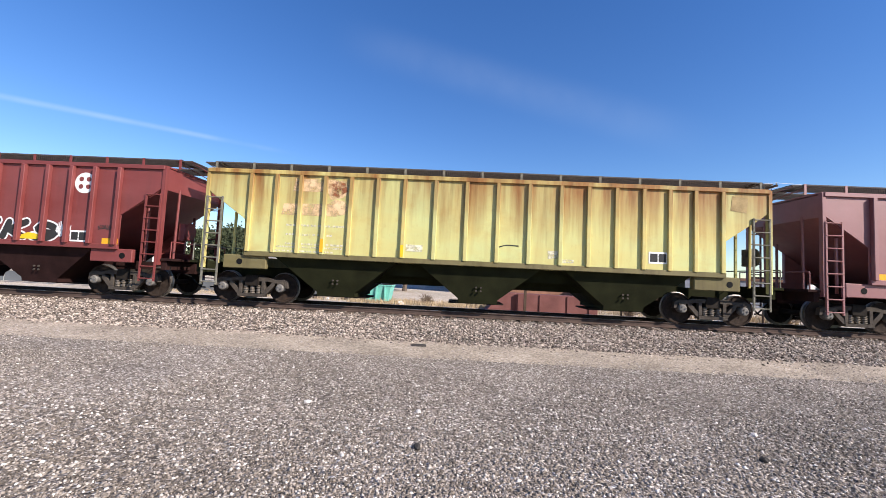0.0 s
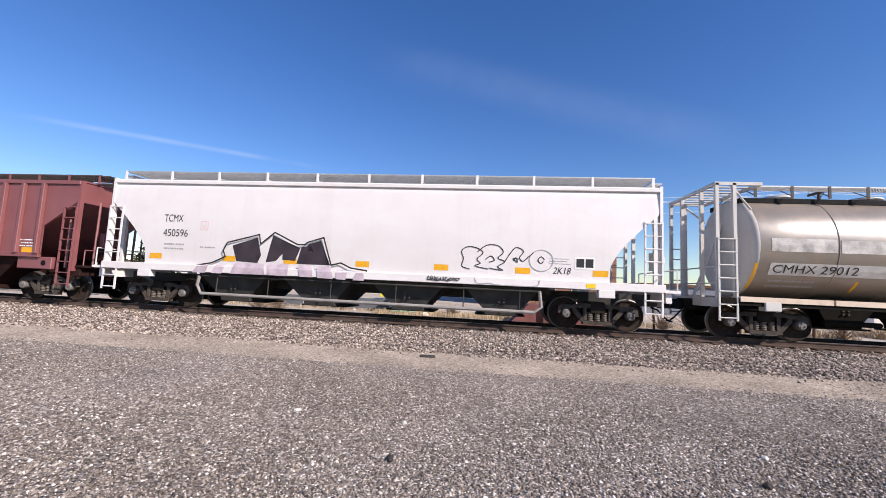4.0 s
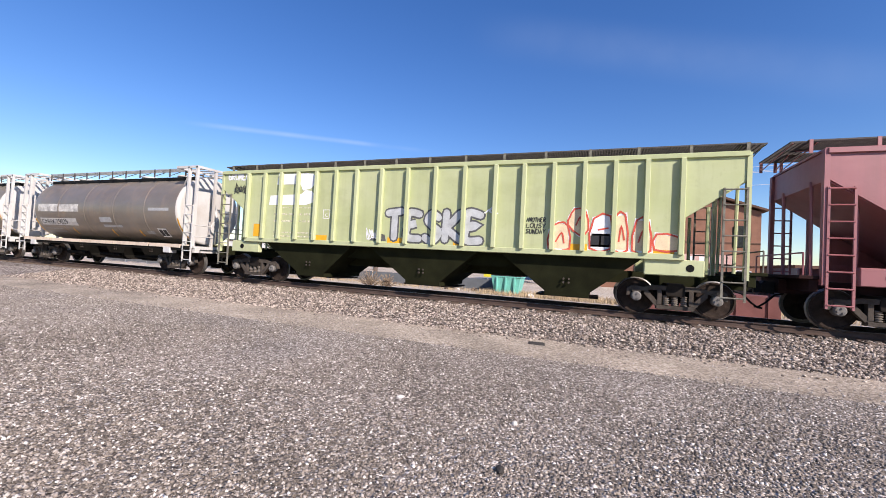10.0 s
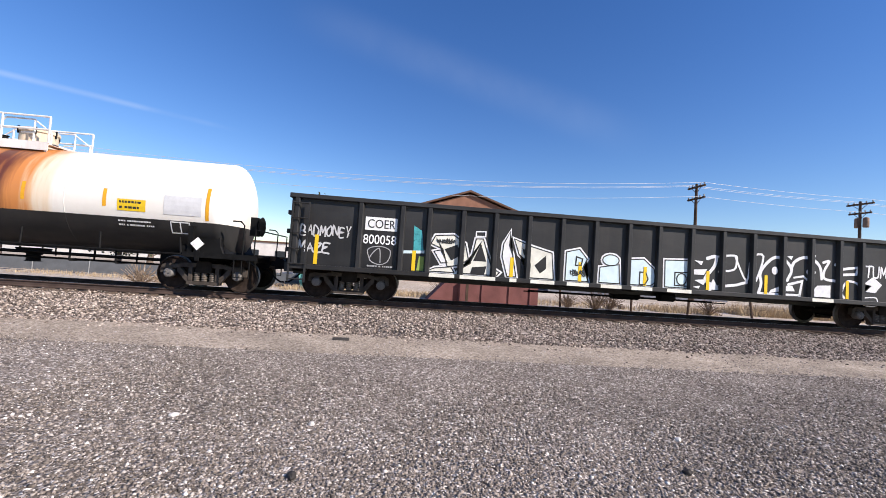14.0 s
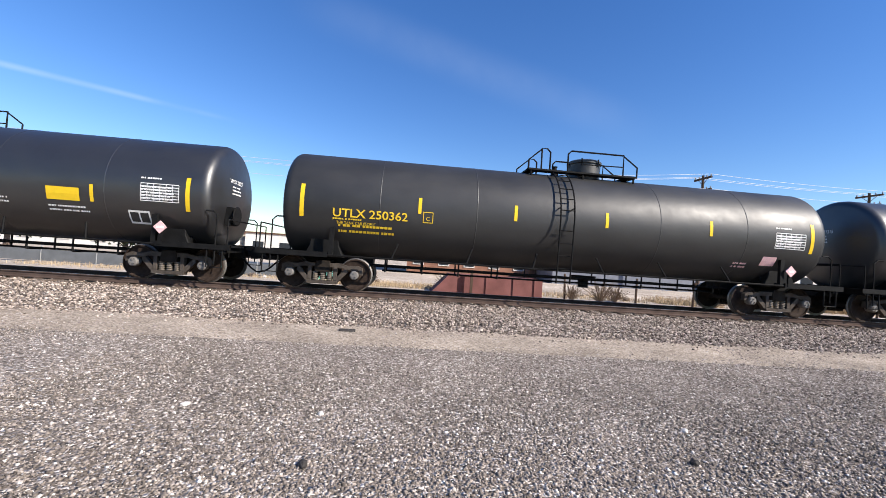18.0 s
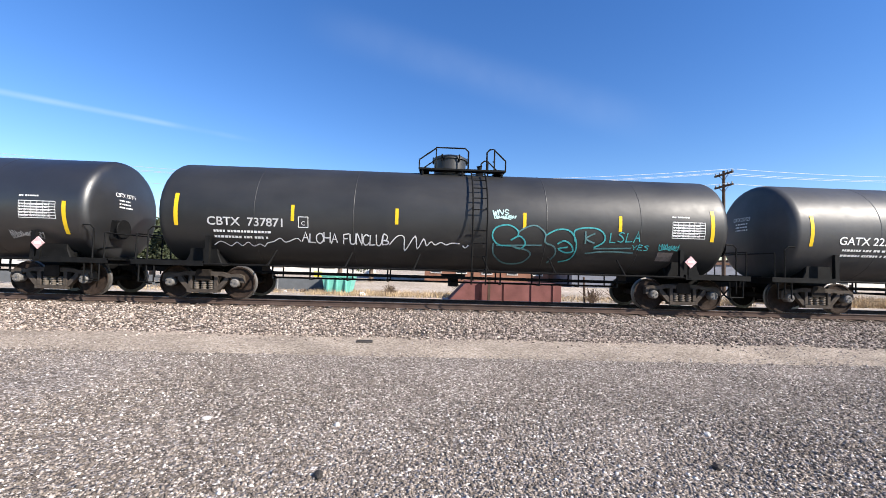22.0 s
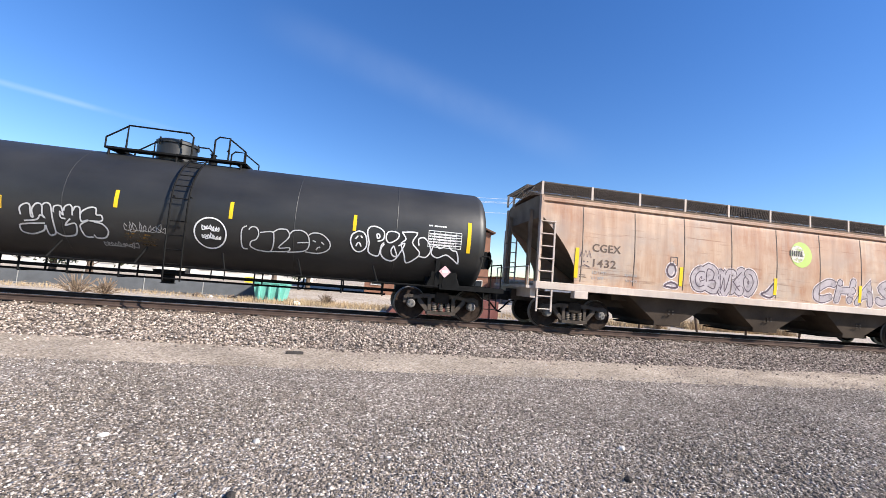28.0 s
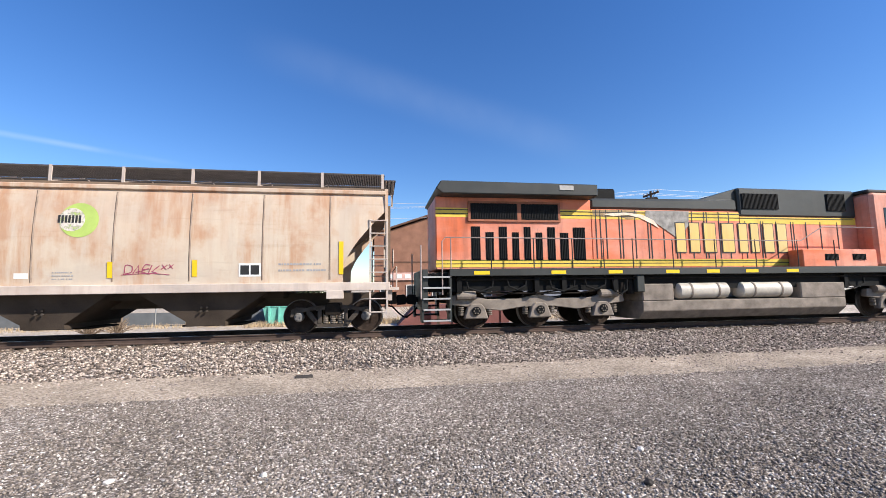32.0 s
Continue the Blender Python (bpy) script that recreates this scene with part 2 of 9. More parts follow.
ORANGE = plain("reflective_orange", (0.72, 0.36, 0.02), 0.4, 0, 0.1, 8, 0.0)
WHITE = plain("white_lettering", (0.78, 0.78, 0.76), 0.5, 0, 0.08, 9, 0.0)
GREYLET = plain("grey_lettering", (0.35, 0.35, 0.35), 0.6, 0, 0.15, 9, 0.0)
DARKLET = plain("black_lettering", (0.03, 0.03, 0.03), 0.5, 0, 0.2, 9, 0.0)
LABELYEL = plain("yellow_lettering", (0.70, 0.47, 0.03), 0.5, 0, 0.1, 9, 0.0)
PINK = plain("pink_decal", (0.72, 0.45, 0.45), 0.5, 0, 0.15, 9, 0.0)
TEALPAINT = worn("teal_spray", (0.06, 0.34, 0.36), 0.5, 0.25, 7, 0.75, 0.45)
SPRAYWHITE = plain("white_spray", (0.72, 0.72, 0.72), 0.55, 0, 0.15, 9, 0.0)
SPRAYGREY = plain("grey_spray", (0.30, 0.32, 0.34), 0.55, 0, 0.2, 5, 0.0)
SPRAYTAN = plain("cream_spray", (0.70, 0.55, 0.36), 0.55, 0, 0.25, 4, 0.0)
SPRAYRED = plain("red_spray", (0.55, 0.10, 0.07), 0.55, 0, 0.25, 4, 0.0)
SPRAYMINT = plain("mint_spray", (0.48, 0.68, 0.66), 0.55, 0, 0.15, 4, 0.0)
SPRAYPURPLE = plain("dark_purple_spray", (0.04, 0.030, 0.038), 0.5, 0, 0.4, 3, 0.0)
SPRAYLIME = plain("lime_spray", (0.28, 0.36, 0.09), 0.55, 0, 0.2, 5, 0.0)

# ---- building helpers ----
def box(bm, x0, x1, y0, y1, z0, z1):
    v = [bm.verts.new((x, y, z)) for x in (x0, x1) for y in (y0, y1) for z in (z0, z1)]
    for f in ((0, 1, 3, 2), (4, 6, 7, 5), (0, 4, 5, 1), (2, 3, 7, 6), (0, 2, 6, 4), (1, 5, 7, 3)):
        bm.faces.new([v[i] for i in f])


def prism(bm, poly, y0, y1):
    """An outline in x and z, drawn out along y."""
    a = [bm.verts.new((x, y0, z)) for x, z in poly]
    b = [bm.verts.new((x, y1, z)) for x, z in poly]
    n = len(poly)
    bm.faces.new(a), bm.faces.new(b[::-1])
    for i in range(n):
        bm.faces.new((a[i], b[i], b[(i + 1) % n], a[(i + 1) % n]))


def loft(bm, rings, closed=True, caps=True):
    """A skin through rings of points of equal count."""
    vs = [[bm.verts.new(p) for p in r] for r in rings]
    n = len(vs[0])
    for a, b in zip(vs, vs[1:]):
        for i in range(n if closed else n - 1):
            bm.faces.new((a[i], a[(i + 1) % n], b[(i + 1) % n], b[i]))
    if caps:
        bm.faces.new(vs[0][::-1]), bm.faces.new(vs[-1])


def rod(bm, p, q, r, seg=6):
    p, q = Vector(p), Vector(q)
    d = (q - p).normalized()
    u = d.orthogonal().normalized()
    w = d.cross(u)
    loft(bm, [[c + r * (math.cos(k * math.tau / seg) * u + math.sin(k * math.tau / seg) * w) for k in range(seg)] for c in (p, q)])


def pipe(bm, pts, r, seg=6):
    """A bent rod through points."""
    pts = [Vector(p) for p in pts]
    rings, u = [], None
    for i, c in enumerate(pts):
        d = (pts[min(i + 1, len(pts) - 1)] - pts[max(i - 1, 0)]).normalized()
        u = d.orthogonal().normalized() if u is None else (u - d * u.dot(d)).normalized()
        w = d.cross(u)
        rings.append([c + r * (math.cos(k * math.tau / seg) * u + math.sin(k * math.tau / seg) * w) for k in range(seg)])
    loft(bm, rings)


def lathe(bm, profile, y_axis=True, seg=24, centre=(0, 0, 0)):
    """A turned body: profile of (radius, place along the axis); the axis is y, or z."""
    cx, cy, cz = centre
    rings = []
    for r, h in profile:
        ring = []
        for k in range(seg):
            a = k * math.tau / seg
            ring.append((cx + r * math.cos(a), cy + h, cz + r * math.sin(a)) if y_axis else (cx + r * math.cos(a), cy + r * math.sin(a), cz + h))
        rings.append(ring)
    loft(bm, rings)


def finish(bm, name, bevel=0.0, smooth=False):
    bmesh.ops.recalc_face_normals(bm, faces=bm.faces[:])
    if bevel:
        sharp = [e for e in bm.edges if len(e.link_faces) == 2 and e.calc_face_angle() > 0.6]
        bmesh.ops.bevel(bm, geom=sharp, offset=bevel, segments=1, affect="EDGES", clamp_overlap=True)
    me = bpy.data.meshes.new(name)
    bm.to_mesh(me)
    bm.free()
    if smooth:
        me.polygons.foreach_set("use_smooth", [True] * len(me.polygons))
        me.set_sharp_from_angle(angle=radians(35))
    return me


def part(name, bm, material, parent, label="", bevel=0.0, smooth=False):
    me = finish(bm, name, bevel, smooth)
    me.materials.append(material)
    ob = new(name, me)
    ob.parent = parent
    return tagged(ob, label)


def mesh_part(name, me, parent, m=None, label=""):
    ob = new(name, me)
    ob.parent = parent
    if m is not None:
        ob.matrix_basis = m
    return tagged(ob, label)


def thing(name, label, category, group="", m=None):
    ob = new(name)
    if m is not None:
        ob.matrix_basis = m
    return tagged(ob, label, category, group)


def made(fn, *a):
    bm = bmesh.new()
    fn(bm, *a)
    return bm


def boxes(*rows):
    bm = bmesh.new()
    for r in rows:
        box(bm, *r)
    return bm


def rods(r, *rows, seg=6):
    bm = bmesh.new()
    for p, q in rows:
        rod(bm, p, q, r, seg)
    return bm




def flat_at(y, z0=0.0):
    """Places lettering on an upright side at y (the near side is -y)."""
    return lambda x, h, lift: (x, y - lift, z0 + h)


def round_at(zc, r):
    """Places lettering on a round shell of radius r about the height zc."""
    def f(x, h, lift):
        a = math.asin(max(-0.98, min(0.98, (h - zc) / r)))
        return (x, -(r + lift) * math.cos(a), zc + (r + lift) * math.sin(a))
    return f


def curve_mesh(cu, name):
    ob = bpy.data.objects.new(name, cu)
    scene.collection.objects.link(ob)
    dg = bpy.context.evaluated_depsgraph_get()
    me = bpy.data.meshes.new_from_object(ob.evaluated_get(dg))
    bpy.data.objects.remove(ob)
    return me


def words(text, x0, x1, z0, z1, material, parent, onto, name="lettering", lift=0.008, bold=0.0, shear=0.0, outline=0.0, turn=0.0, label="", space=1.0, wave=0.0):
    """Lettering in the built-in font, fitted between x0 and x1, z0 and z1 of a surface. outline: drawn as lines of about that width."""
    cu = bpy.data.curves.new(name, "FONT")
    cu.body, cu.size, cu.shear, cu.space_character = text, 1.0, shear, space
    cu.resolution_u, cu.offset = 4, bold
    me = curve_mesh(cu, name)
    xs, zs = [v.co.x for v in me.vertices], [v.co.y for v in me.vertices]
    sx, sz = (x1 - x0) / (max(xs) - min(xs)), (z1 - z0) / (max(zs) - min(zs))
    bx, bz = min(xs), min(zs)
    c, s = math.cos(radians(turn)), math.sin(radians(turn))

    def place(p, h):
        px, pz = (p[0] - bx) * sx, (p[1] - bz) * sz
        pz += wave * math.sin(px * 3.1 + z0 * 7)
        return onto(x0 + c * px - s * pz, z0 + s * px + c * pz, h)
    if outline:
        # keep the outer edge alone, as a ribbon
        bm = bmesh.new()
        bm.from_mesh(me)
        edges = [(e.verts[0].co.copy(), e.verts[1].co.copy()) for e in bm.edges if len(e.link_faces) == 1]
        bm.free()
        bm = bmesh.new()
        for a, b in edges:
            ax, az, ex, ez = a.x * sx, a.y * sz, b.x * sx, b.y * sz
            d = math.hypot(ex - ax, ez - az) or 1e-6
            ux, uz = (ex - ax) / d * outline * 0.4, (ez - az) / d * outline * 0.4
            nx, nz = -(ez - az) / d * outline / 2, (ex - ax) / d * outline / 2
            quad = [(ax - ux + nx, az - uz + nz), (ax - ux - nx, az - uz - nz), (ex + ux - nx, ez + uz - nz), (ex + ux + nx, ez + uz + nz)]
            bm.faces.new([bm.verts.new(place((q[0] / sx, q[1] / sz), lift)) for q in quad])
        return part(name, bm, material, parent, label)
    for v in me.vertices:
        v.co = place(v.co, lift)
    me.materials.clear()
    me.materials.append(material)
    ob = new(name, me)
    ob.parent = parent
    return tagged(ob, label)


def graffiti(text, x0, x1, z0, z1, fill, line, parent, onto, w=0.035, bold=0.03, turn=0.0, shear=0.0, wave=0.03):
    """Bubble letters: a filled body and its sprayed outline."""
    if fill is not None:
        words(text, x0, x1, z0, z1, fill, parent, onto, "graffiti_fill", 0.006, bold, shear, 0, turn, "", 0.92, wave)
    if line is not None:
        words(text, x0, x1, z0, z1, line, parent, onto, "graffiti_outline", 0.009, bold, shear, w, turn, "", 0.92, wave)


def scribble(x0, x1, z0, z1, n, w, material, parent, onto, seed=0, name="sprayed_tag"):
    """A looping handwritten line."""
    rnd = random.Random(seed)
    pts = []
    step, zc, hz = (x1 - x0) / n, (z0 + z1) / 2, (z1 - z0) / 2
    amp, lift = 1.0, 0.0
    for k in range(n * 3):
        if k % 4 == 0:
            amp, lift = rnd.uniform(0.45, 1.15), rnd.uniform(-0.2, 0.2)
        a = k * 2.05 + rnd.uniform(-0.35, 0.35)
        pts.append((x0 + step * (k / 3 + 0.5) + step * rnd.uniform(0.5, 0.9) * math.cos(a), zc + hz * (lift + amp * math.sin(a))))
    return stroke(pts, w * 0.75, material, parent, onto, name, smooth_steps=2)


def mark_mesh(bm, rect, onto, lift):
    x0, x1, z0, z1 = rect
    nz = max(1, int((z1 - z0) / 0.12))
    prev = None
    for k in range(nz + 1):
        h = z0 + (z1 - z0) * k / nz
        cur = [bm.verts.new(onto(x0, h, lift)), bm.verts.new(onto(x1, h, lift))]
        if prev:
            bm.faces.new((prev[0], prev[1], cur[1], cur[0]))
        prev = cur


def marks(rects, material, parent, onto, name="marking", lift=0.006, label=""):
    """Flat painted shapes, a part each: rows of x0, x1, z0, z1 laid onto a surface."""
    for r in rects:
        part(name, made(mark_mesh, r, onto, lift), material, parent, label)


def fine_marks(rects, material, parent, onto, name="marking", lift=0.006):
    """The same for print too small to tell apart: one part."""
    bm = bmesh.new()
    for r in rects:
        mark_mesh(bm, r, onto, lift)
    return tagged(part(name, bm, material, parent), kind="stuff")


def blob(pts, material, parent, onto, name="spray_paint", lift=0.006, label=""):
    """A painted patch with an outline of x, z corners, cut into thin bands so that it hugs the surface."""
    bm = bmesh.new()
    f = bm.faces.new([bm.verts.new((x, 0, z)) for x, z in pts])
    bmesh.ops.triangulate(bm, faces=[f], ngon_method="EAR_CLIP")
    for k in range(1, 12):
        z = min(p[1] for p in pts) + k * 0.2
        if z < max(p[1] for p in pts):
            bmesh.ops.bisect_plane(bm, geom=bm.verts[:] + bm.edges[:] + bm.faces[:], plane_co=(0, 0, z), plane_no=(0, 0, 1))
    for v in bm.verts:
        v.co = onto(v.co.x, v.co.z, lift)
    return part(name, bm, material, parent, label)


def ribbon(bm, pts, w, onto, lift, curved=True, closed=False, steps=4):
    """A flat band of width w through x, z points with round ends."""
    n = len(pts)
    out = []
    steps = steps if curved else 1
    for i in range(n if closed else n - 1):
        p0, p1, p2, p3 = (pts[(i - 1) % n] if closed or i else pts[0]), pts[i], pts[(i + 1) % n], (pts[(i + 2) % n] if closed or i + 2 < n else pts[-1])
        for k in range(steps):
            t = k / steps
            out.append(tuple(0.5 * (2 * b + (c - a) * t + (2 * a - 5 * b + 4 * c - d) * t * t + (3 * b - a - 3 * c + d) * t ** 3) for a, b, c, d in zip(p0, p1, p2, p3)))
    out.append(pts[0] if closed else pts[-1])
    r = w / 2
    fine = []
    for p, q in zip(out, out[1:]):
        d = math.hypot(q[0] - p[0], q[1] - p[1])
        if d > 1e-5:
            m = max(1, int(d / 0.25))
            fine += [(p[0] + (q[0] - p[0]) * k / m, p[1] + (q[1] - p[1]) * k / m) for k in range(m)]
    if not fine:
        return
    fine = fine if closed else fine + [out[-1]]
    m = len(fine)
    rows = []
    for k, p in enumerate(fine):
        a = fine[k - 1] if k or closed else p
        b = fine[(k + 1) % m] if k + 1 < m or closed else p
        u, v = (p[0] - a[0], p[1] - a[1]), (b[0] - p[0], b[1] - p[1])
        lu, lv = math.hypot(*u) or 1, math.hypot(*v) or 1
        tx, tz = u[0] / lu + v[0] / lv, u[1] / lu + v[1] / lv
        lt = math.hypot(tx, tz)
        if lt < 0.3:
            tx, tz, lt = (u[0] / lu, u[1] / lu, 1.0) if k else (v[0] / lv, v[1] / lv, 1.0)
            wide = r
        else:
            wide = min(r * 1.6, r * (2 / lt if 0 < k < m - 1 or closed else 1))
        nx, nz = -tz / lt * wide, tx / lt * wide
        rise = lift + 0.0025 * k / m
        rows.append([bm.verts.new(onto(p[0] + e * nx, p[1] + e * nz, rise)) for e in ((1, 0.33, -0.33, -1) if w > 0.15 else (1, -1))])
    for a, b in zip(rows, rows[1:] + (rows[:1] if closed else [])):
        for k in range(len(a) - 1):
            bm.faces.new((a[k], a[k + 1], b[k + 1], b[k]))
    if not closed and w > 0.045:
        for p, rise in ((fine[0], lift - 0.0006), (fine[-1], lift + 0.0031)):
            bm.faces.new([bm.verts.new(onto(p[0] + r * math.cos(k * math.tau / 8), p[1] + r * math.sin(k * math.tau / 8), rise)) for k in range(8)])


def stroke(pts, w, material, parent, onto, name="spray_line", lift=0.009, label="", closed=False, smooth_steps=4):
    """A sprayed line of width w through x, z points, rounded by a spline."""
    bm = bmesh.new()
    ribbon(bm, pts, w, onto, lift, smooth_steps > 1, closed, smooth_steps)
    return part(name, bm, material, parent, label)


GLYPHS = {
    "A": [[(0, 0), (0.5, 1), (1, 0)], [(0.2, 0.4), (0.85, 0.42)]], "B": [[(0, 0), (0, 1), (0.7, 0.9), (0.6, 0.55), (0.1, 0.5), (0.9, 0.35), (0.8, 0.05), (0, 0)]],
    "C": [[(0.95, 0.85), (0.5, 1), (0.05, 0.6), (0.15, 0.1), (0.6, 0), (1, 0.2)]], "D": [[(0.05, 0), (0, 1), (0.7, 0.9), (1, 0.5), (0.7, 0.05), (0.05, 0)]],
    "E": [[(0.95, 0.95), (0.15, 1), (0.1, 0.55), (0.7, 0.55), (0.1, 0.5), (0.05, 0.05), (1, 0)]], "F": [[(1, 1), (0.1, 0.95), (0.05, 0)], [(0.08, 0.52), (0.75, 0.55)]],
    "G": [[(0.95, 0.85), (0.45, 1), (0, 0.5), (0.3, 0), (0.95, 0.1), (0.95, 0.45), (0.5, 0.45)]], "H": [[(0, 0), (0.05, 1)], [(0.95, 1), (0.9, 0)], [(0.05, 0.5), (0.92, 0.52)]],
    "I": [[(0.5, 0), (0.5, 1)]], "K": [[(0, 0), (0.05, 1)], [(0.95, 1), (0.08, 0.45), (1, 0)]], "L": [[(0.1, 1), (0.05, 0.05), (1, 0.05)]],
    "M": [[(0, 0), (0.1, 1), (0.5, 0.3), (0.9, 1), (1, 0)]], "N": [[(0, 0), (0.05, 1), (0.9, 0.05), (0.95, 1)]], "O": [[(0.5, 1), (0.05, 0.7), (0.1, 0.15), (0.6, 0), (1, 0.4), (0.85, 0.9), (0.5, 1)]],
    "P": [[(0.05, 0), (0.1, 1), (0.8, 0.95), (0.9, 0.6), (0.1, 0.45)]], "Q": [[(0.5, 0.95), (0.1, 0.6), (0.3, 0.1), (0.85, 0.2), (0.9, 0.7), (0.5, 0.95)], [(0.6, 0.3), (1.05, -0.05)]],
    "R": [[(0.05, 0), (0.1, 1), (0.85, 0.9), (0.75, 0.55), (0.1, 0.5), (1, 0)]], "S": [[(0.95, 0.85), (0.45, 1), (0.1, 0.75), (0.5, 0.52), (0.95, 0.3), (0.5, 0), (0.02, 0.12)]],
    "T": [[(0, 0.95), (1, 1)], [(0.5, 0.97), (0.48, 0)]], "U": [[(0, 1), (0.1, 0.15), (0.5, 0), (0.9, 0.2), (1, 1)]], "W": [[(0, 1), (0.25, 0), (0.5, 0.7), (0.75, 0), (1, 1)]],
    "X": [[(0, 0), (1, 1)], [(0, 1), (1, 0)]], "Y": [[(0, 1), (0.5, 0.5), (1, 1)], [(0.5, 0.5), (0.45, 0)]], "Z": [[(0, 0.95), (1, 1), (0.05, 0.02), (1.05, 0.05)]],
    "V": [[(0, 1), (0.45, 0), (1, 1)]], "2": [[(0.05, 0.75), (0.4, 1), (0.85, 0.8), (0.5, 0.4), (0, 0.05), (1, 0.02)]], "0": [[(0.5, 1), (0.1, 0.5), (0.45, 0), (0.9, 0.5), (0.5, 1)]],
    "=": [[(0.1, 0.55), (0.9, 0.58)], [(0.1, 0.3), (0.9, 0.33)]], "J": [[(0.3, 1), (1, 1)], [(0.7, 1), (0.65, 0.15), (0.3, 0), (0, 0.25)]],
    "a": [[(0.9, 0.6), (0.5, 0.85), (0.05, 0.5), (0.25, 0.1), (0.7, 0.2), (0.92, 0.65), (0.8, 0.15), (1.1, 0.1)], [(0.5, 1.05), (-0.1, 0.7), (0, 0.1), (0.6, -0.12), (1.15, 0.2), (1.1, 0.8), (0.5, 1.05)]],
}


def handstyle(text, x0, x1, z0, z1, w, material, parent, onto, lean=0.12, jitter=0.06, seed=0, name="sprayed_letter", gap=0.22):
    """Hand-sprayed capitals in single strokes, a part for each letter."""
    rnd = random.Random(seed)
    pitch = (x1 - x0) / (len(text) - gap)
    for k, ch in enumerate(text):
        bx, bw = x0 + k * pitch, pitch * (1 - gap)
        dz = rnd.uniform(-jitter, jitter) * (z1 - z0)
        bm = bmesh.new()
        for line in GLYPHS.get(ch, []):
            pts = [(bx + bw * (px + lean * pz + rnd.uniform(-jitter, jitter)), z0 + dz + (z1 - z0) * (pz + rnd.uniform(-jitter, jitter))) for px, pz in line]
            ribbon(bm, pts, w, lambda x, h, l: onto(x, h, l + 0.0008 * (k % 2)), 0.009, len(line) > 3)
        if bm.verts:
            part(name, bm, material, parent)
        else:
            bm.free()


def throwup(text, x0, x1, z0, z1, fill, line, parent, onto, w=0.05, seed=0, lean=0.0, fat=0.24, jitter=0.05, line_fill=None):
    """Swollen bubble letters: fat round strokes of fill colour edged by a line."""
    if line is not None:
        handstyle(text, x0, x1, z0, z1, fat + 2 * w, line, parent, lambda x, h, l: onto(x, h, l - 0.006), lean, jitter, seed, "graffiti_edge", 0.30)
    if fill is not None:
        handstyle(text, x0, x1, z0, z1, fat, fill, parent, lambda x, h, l: onto(x, h, l - 0.0015), lean, jitter, seed, "graffiti_body", 0.30)
    if line_fill is not None:
        handstyle(text, x0, x1, z0, z1, 0.03, line_fill, parent, lambda x, h, l: onto(x, h, l + 0.003), lean, jitter, seed, "graffiti_shine", 0.30)

# ---- ground and track ----
def gravel_mat(name, stops, stone=38.0, big=0.5, rel=0.6, wheel_tracks=False):
    m, n, l, b = mat_base(name)
    tc = n.new("ShaderNodeTexCoord")
    vo = n.new("ShaderNodeTexVoronoi")
    vo.inputs["Scale"].default_value = stone
    vo2 = n.new("ShaderNodeTexVoronoi")
    vo2.inputs["Scale"].default_value = stone * 0.43
    no = n.new("ShaderNodeTexNoise")
    no.inputs["Scale"].default_value, no.inputs["Detail"].default_value = big, 7
    for t in (vo, vo2, no):
        l.new(tc.outputs["Object"], t.inputs["Vector"])
    ramp = n.new("ShaderNodeValToRGB")
    ramp.color_ramp.interpolation = "LINEAR"
    els = ramp.color_ramp.elements
    while len(els) < len(stops):
        els.new(0.5)
    for e, (p, c) in zip(els, stops):
        e.position, e.color = p, (*c, 1)
    sep = n.new("ShaderNodeSeparateColor")
    l.new(vo.outputs["Color"], sep.inputs["Color"]), l.new(sep.outputs["Red"], ramp.inputs["Fac"])
    tone = n.new("ShaderNodeMapRange")
    tone.inputs["From Min"].default_value, tone.inputs["From Max"].default_value = 0.3, 0.7
    tone.inputs["To Min"].default_value, tone.inputs["To Max"].default_value = 0.72, 1.25
    l.new(no.outputs["Fac"], tone.inputs["Value"])
    mul = n.new("ShaderNodeMix")
    mul.data_type, mul.blend_type = "RGBA", "MULTIPLY"
    mul.inputs["Factor"].default_value = 1
    l.new(ramp.outputs["Color"], mul.inputs["A"]), l.new(tone.outputs["Result"], mul.inputs["B"])
    l.new(mul.outputs["Result"], b.inputs["Base Color"])
    b.inputs["Roughness"].default_value, b.inputs["Specular IOR Level"].default_value = 0.9, 0.1
    hs = n.new("ShaderNodeMath")
    hs.operation = "ADD"
    l.new(vo.outputs["Distance"], hs.inputs[0]), l.new(vo2.outputs["Distance"], hs.inputs[1])
    bp = n.new("ShaderNodeBump")
    bp.invert = True
    bp.inputs["Strength"].default_value, bp.inputs["Distance"].default_value = rel, 0.02
    l.new(hs.outputs[0], bp.inputs["Height"]), l.new(bp.outputs["Normal"], b.inputs["Normal"])
    return m


GRAVEL = gravel_mat("fine_grey_gravel", [(0.0, (0.085, 0.070, 0.058)), (0.45, (0.20, 0.168, 0.140)), (0.8, (0.315, 0.266, 0.226)), (1.0, (0.66, 0.60, 0.54))], 42, 0.6, 0.8)
DIRT = gravel_mat("tan_dirt_with_grit", [(0.0, (0.21, 0.17, 0.13)), (0.6, (0.365, 0.302, 0.236)), (1.0, (0.49, 0.42, 0.35))], 34, 0.8, 0.5)
FAR_DIRT = gravel_mat("pale_dry_dirt", [(0.0, (0.33, 0.27, 0.21)), (0.6, (0.45, 0.38, 0.30)), (1.0, (0.58, 0.51, 0.43))], 9, 0.12, 0.3)
BALLAST = gravel_mat("crushed_stone_bed", [(0.0, (0.05, 0.040, 0.034)), (0.4, (0.16, 0.131, 0.112)), (0.8, (0.33, 0.28, 0.245)), (1.0, (0.52, 0.46, 0.41))], 17, 0.7, 1.0)
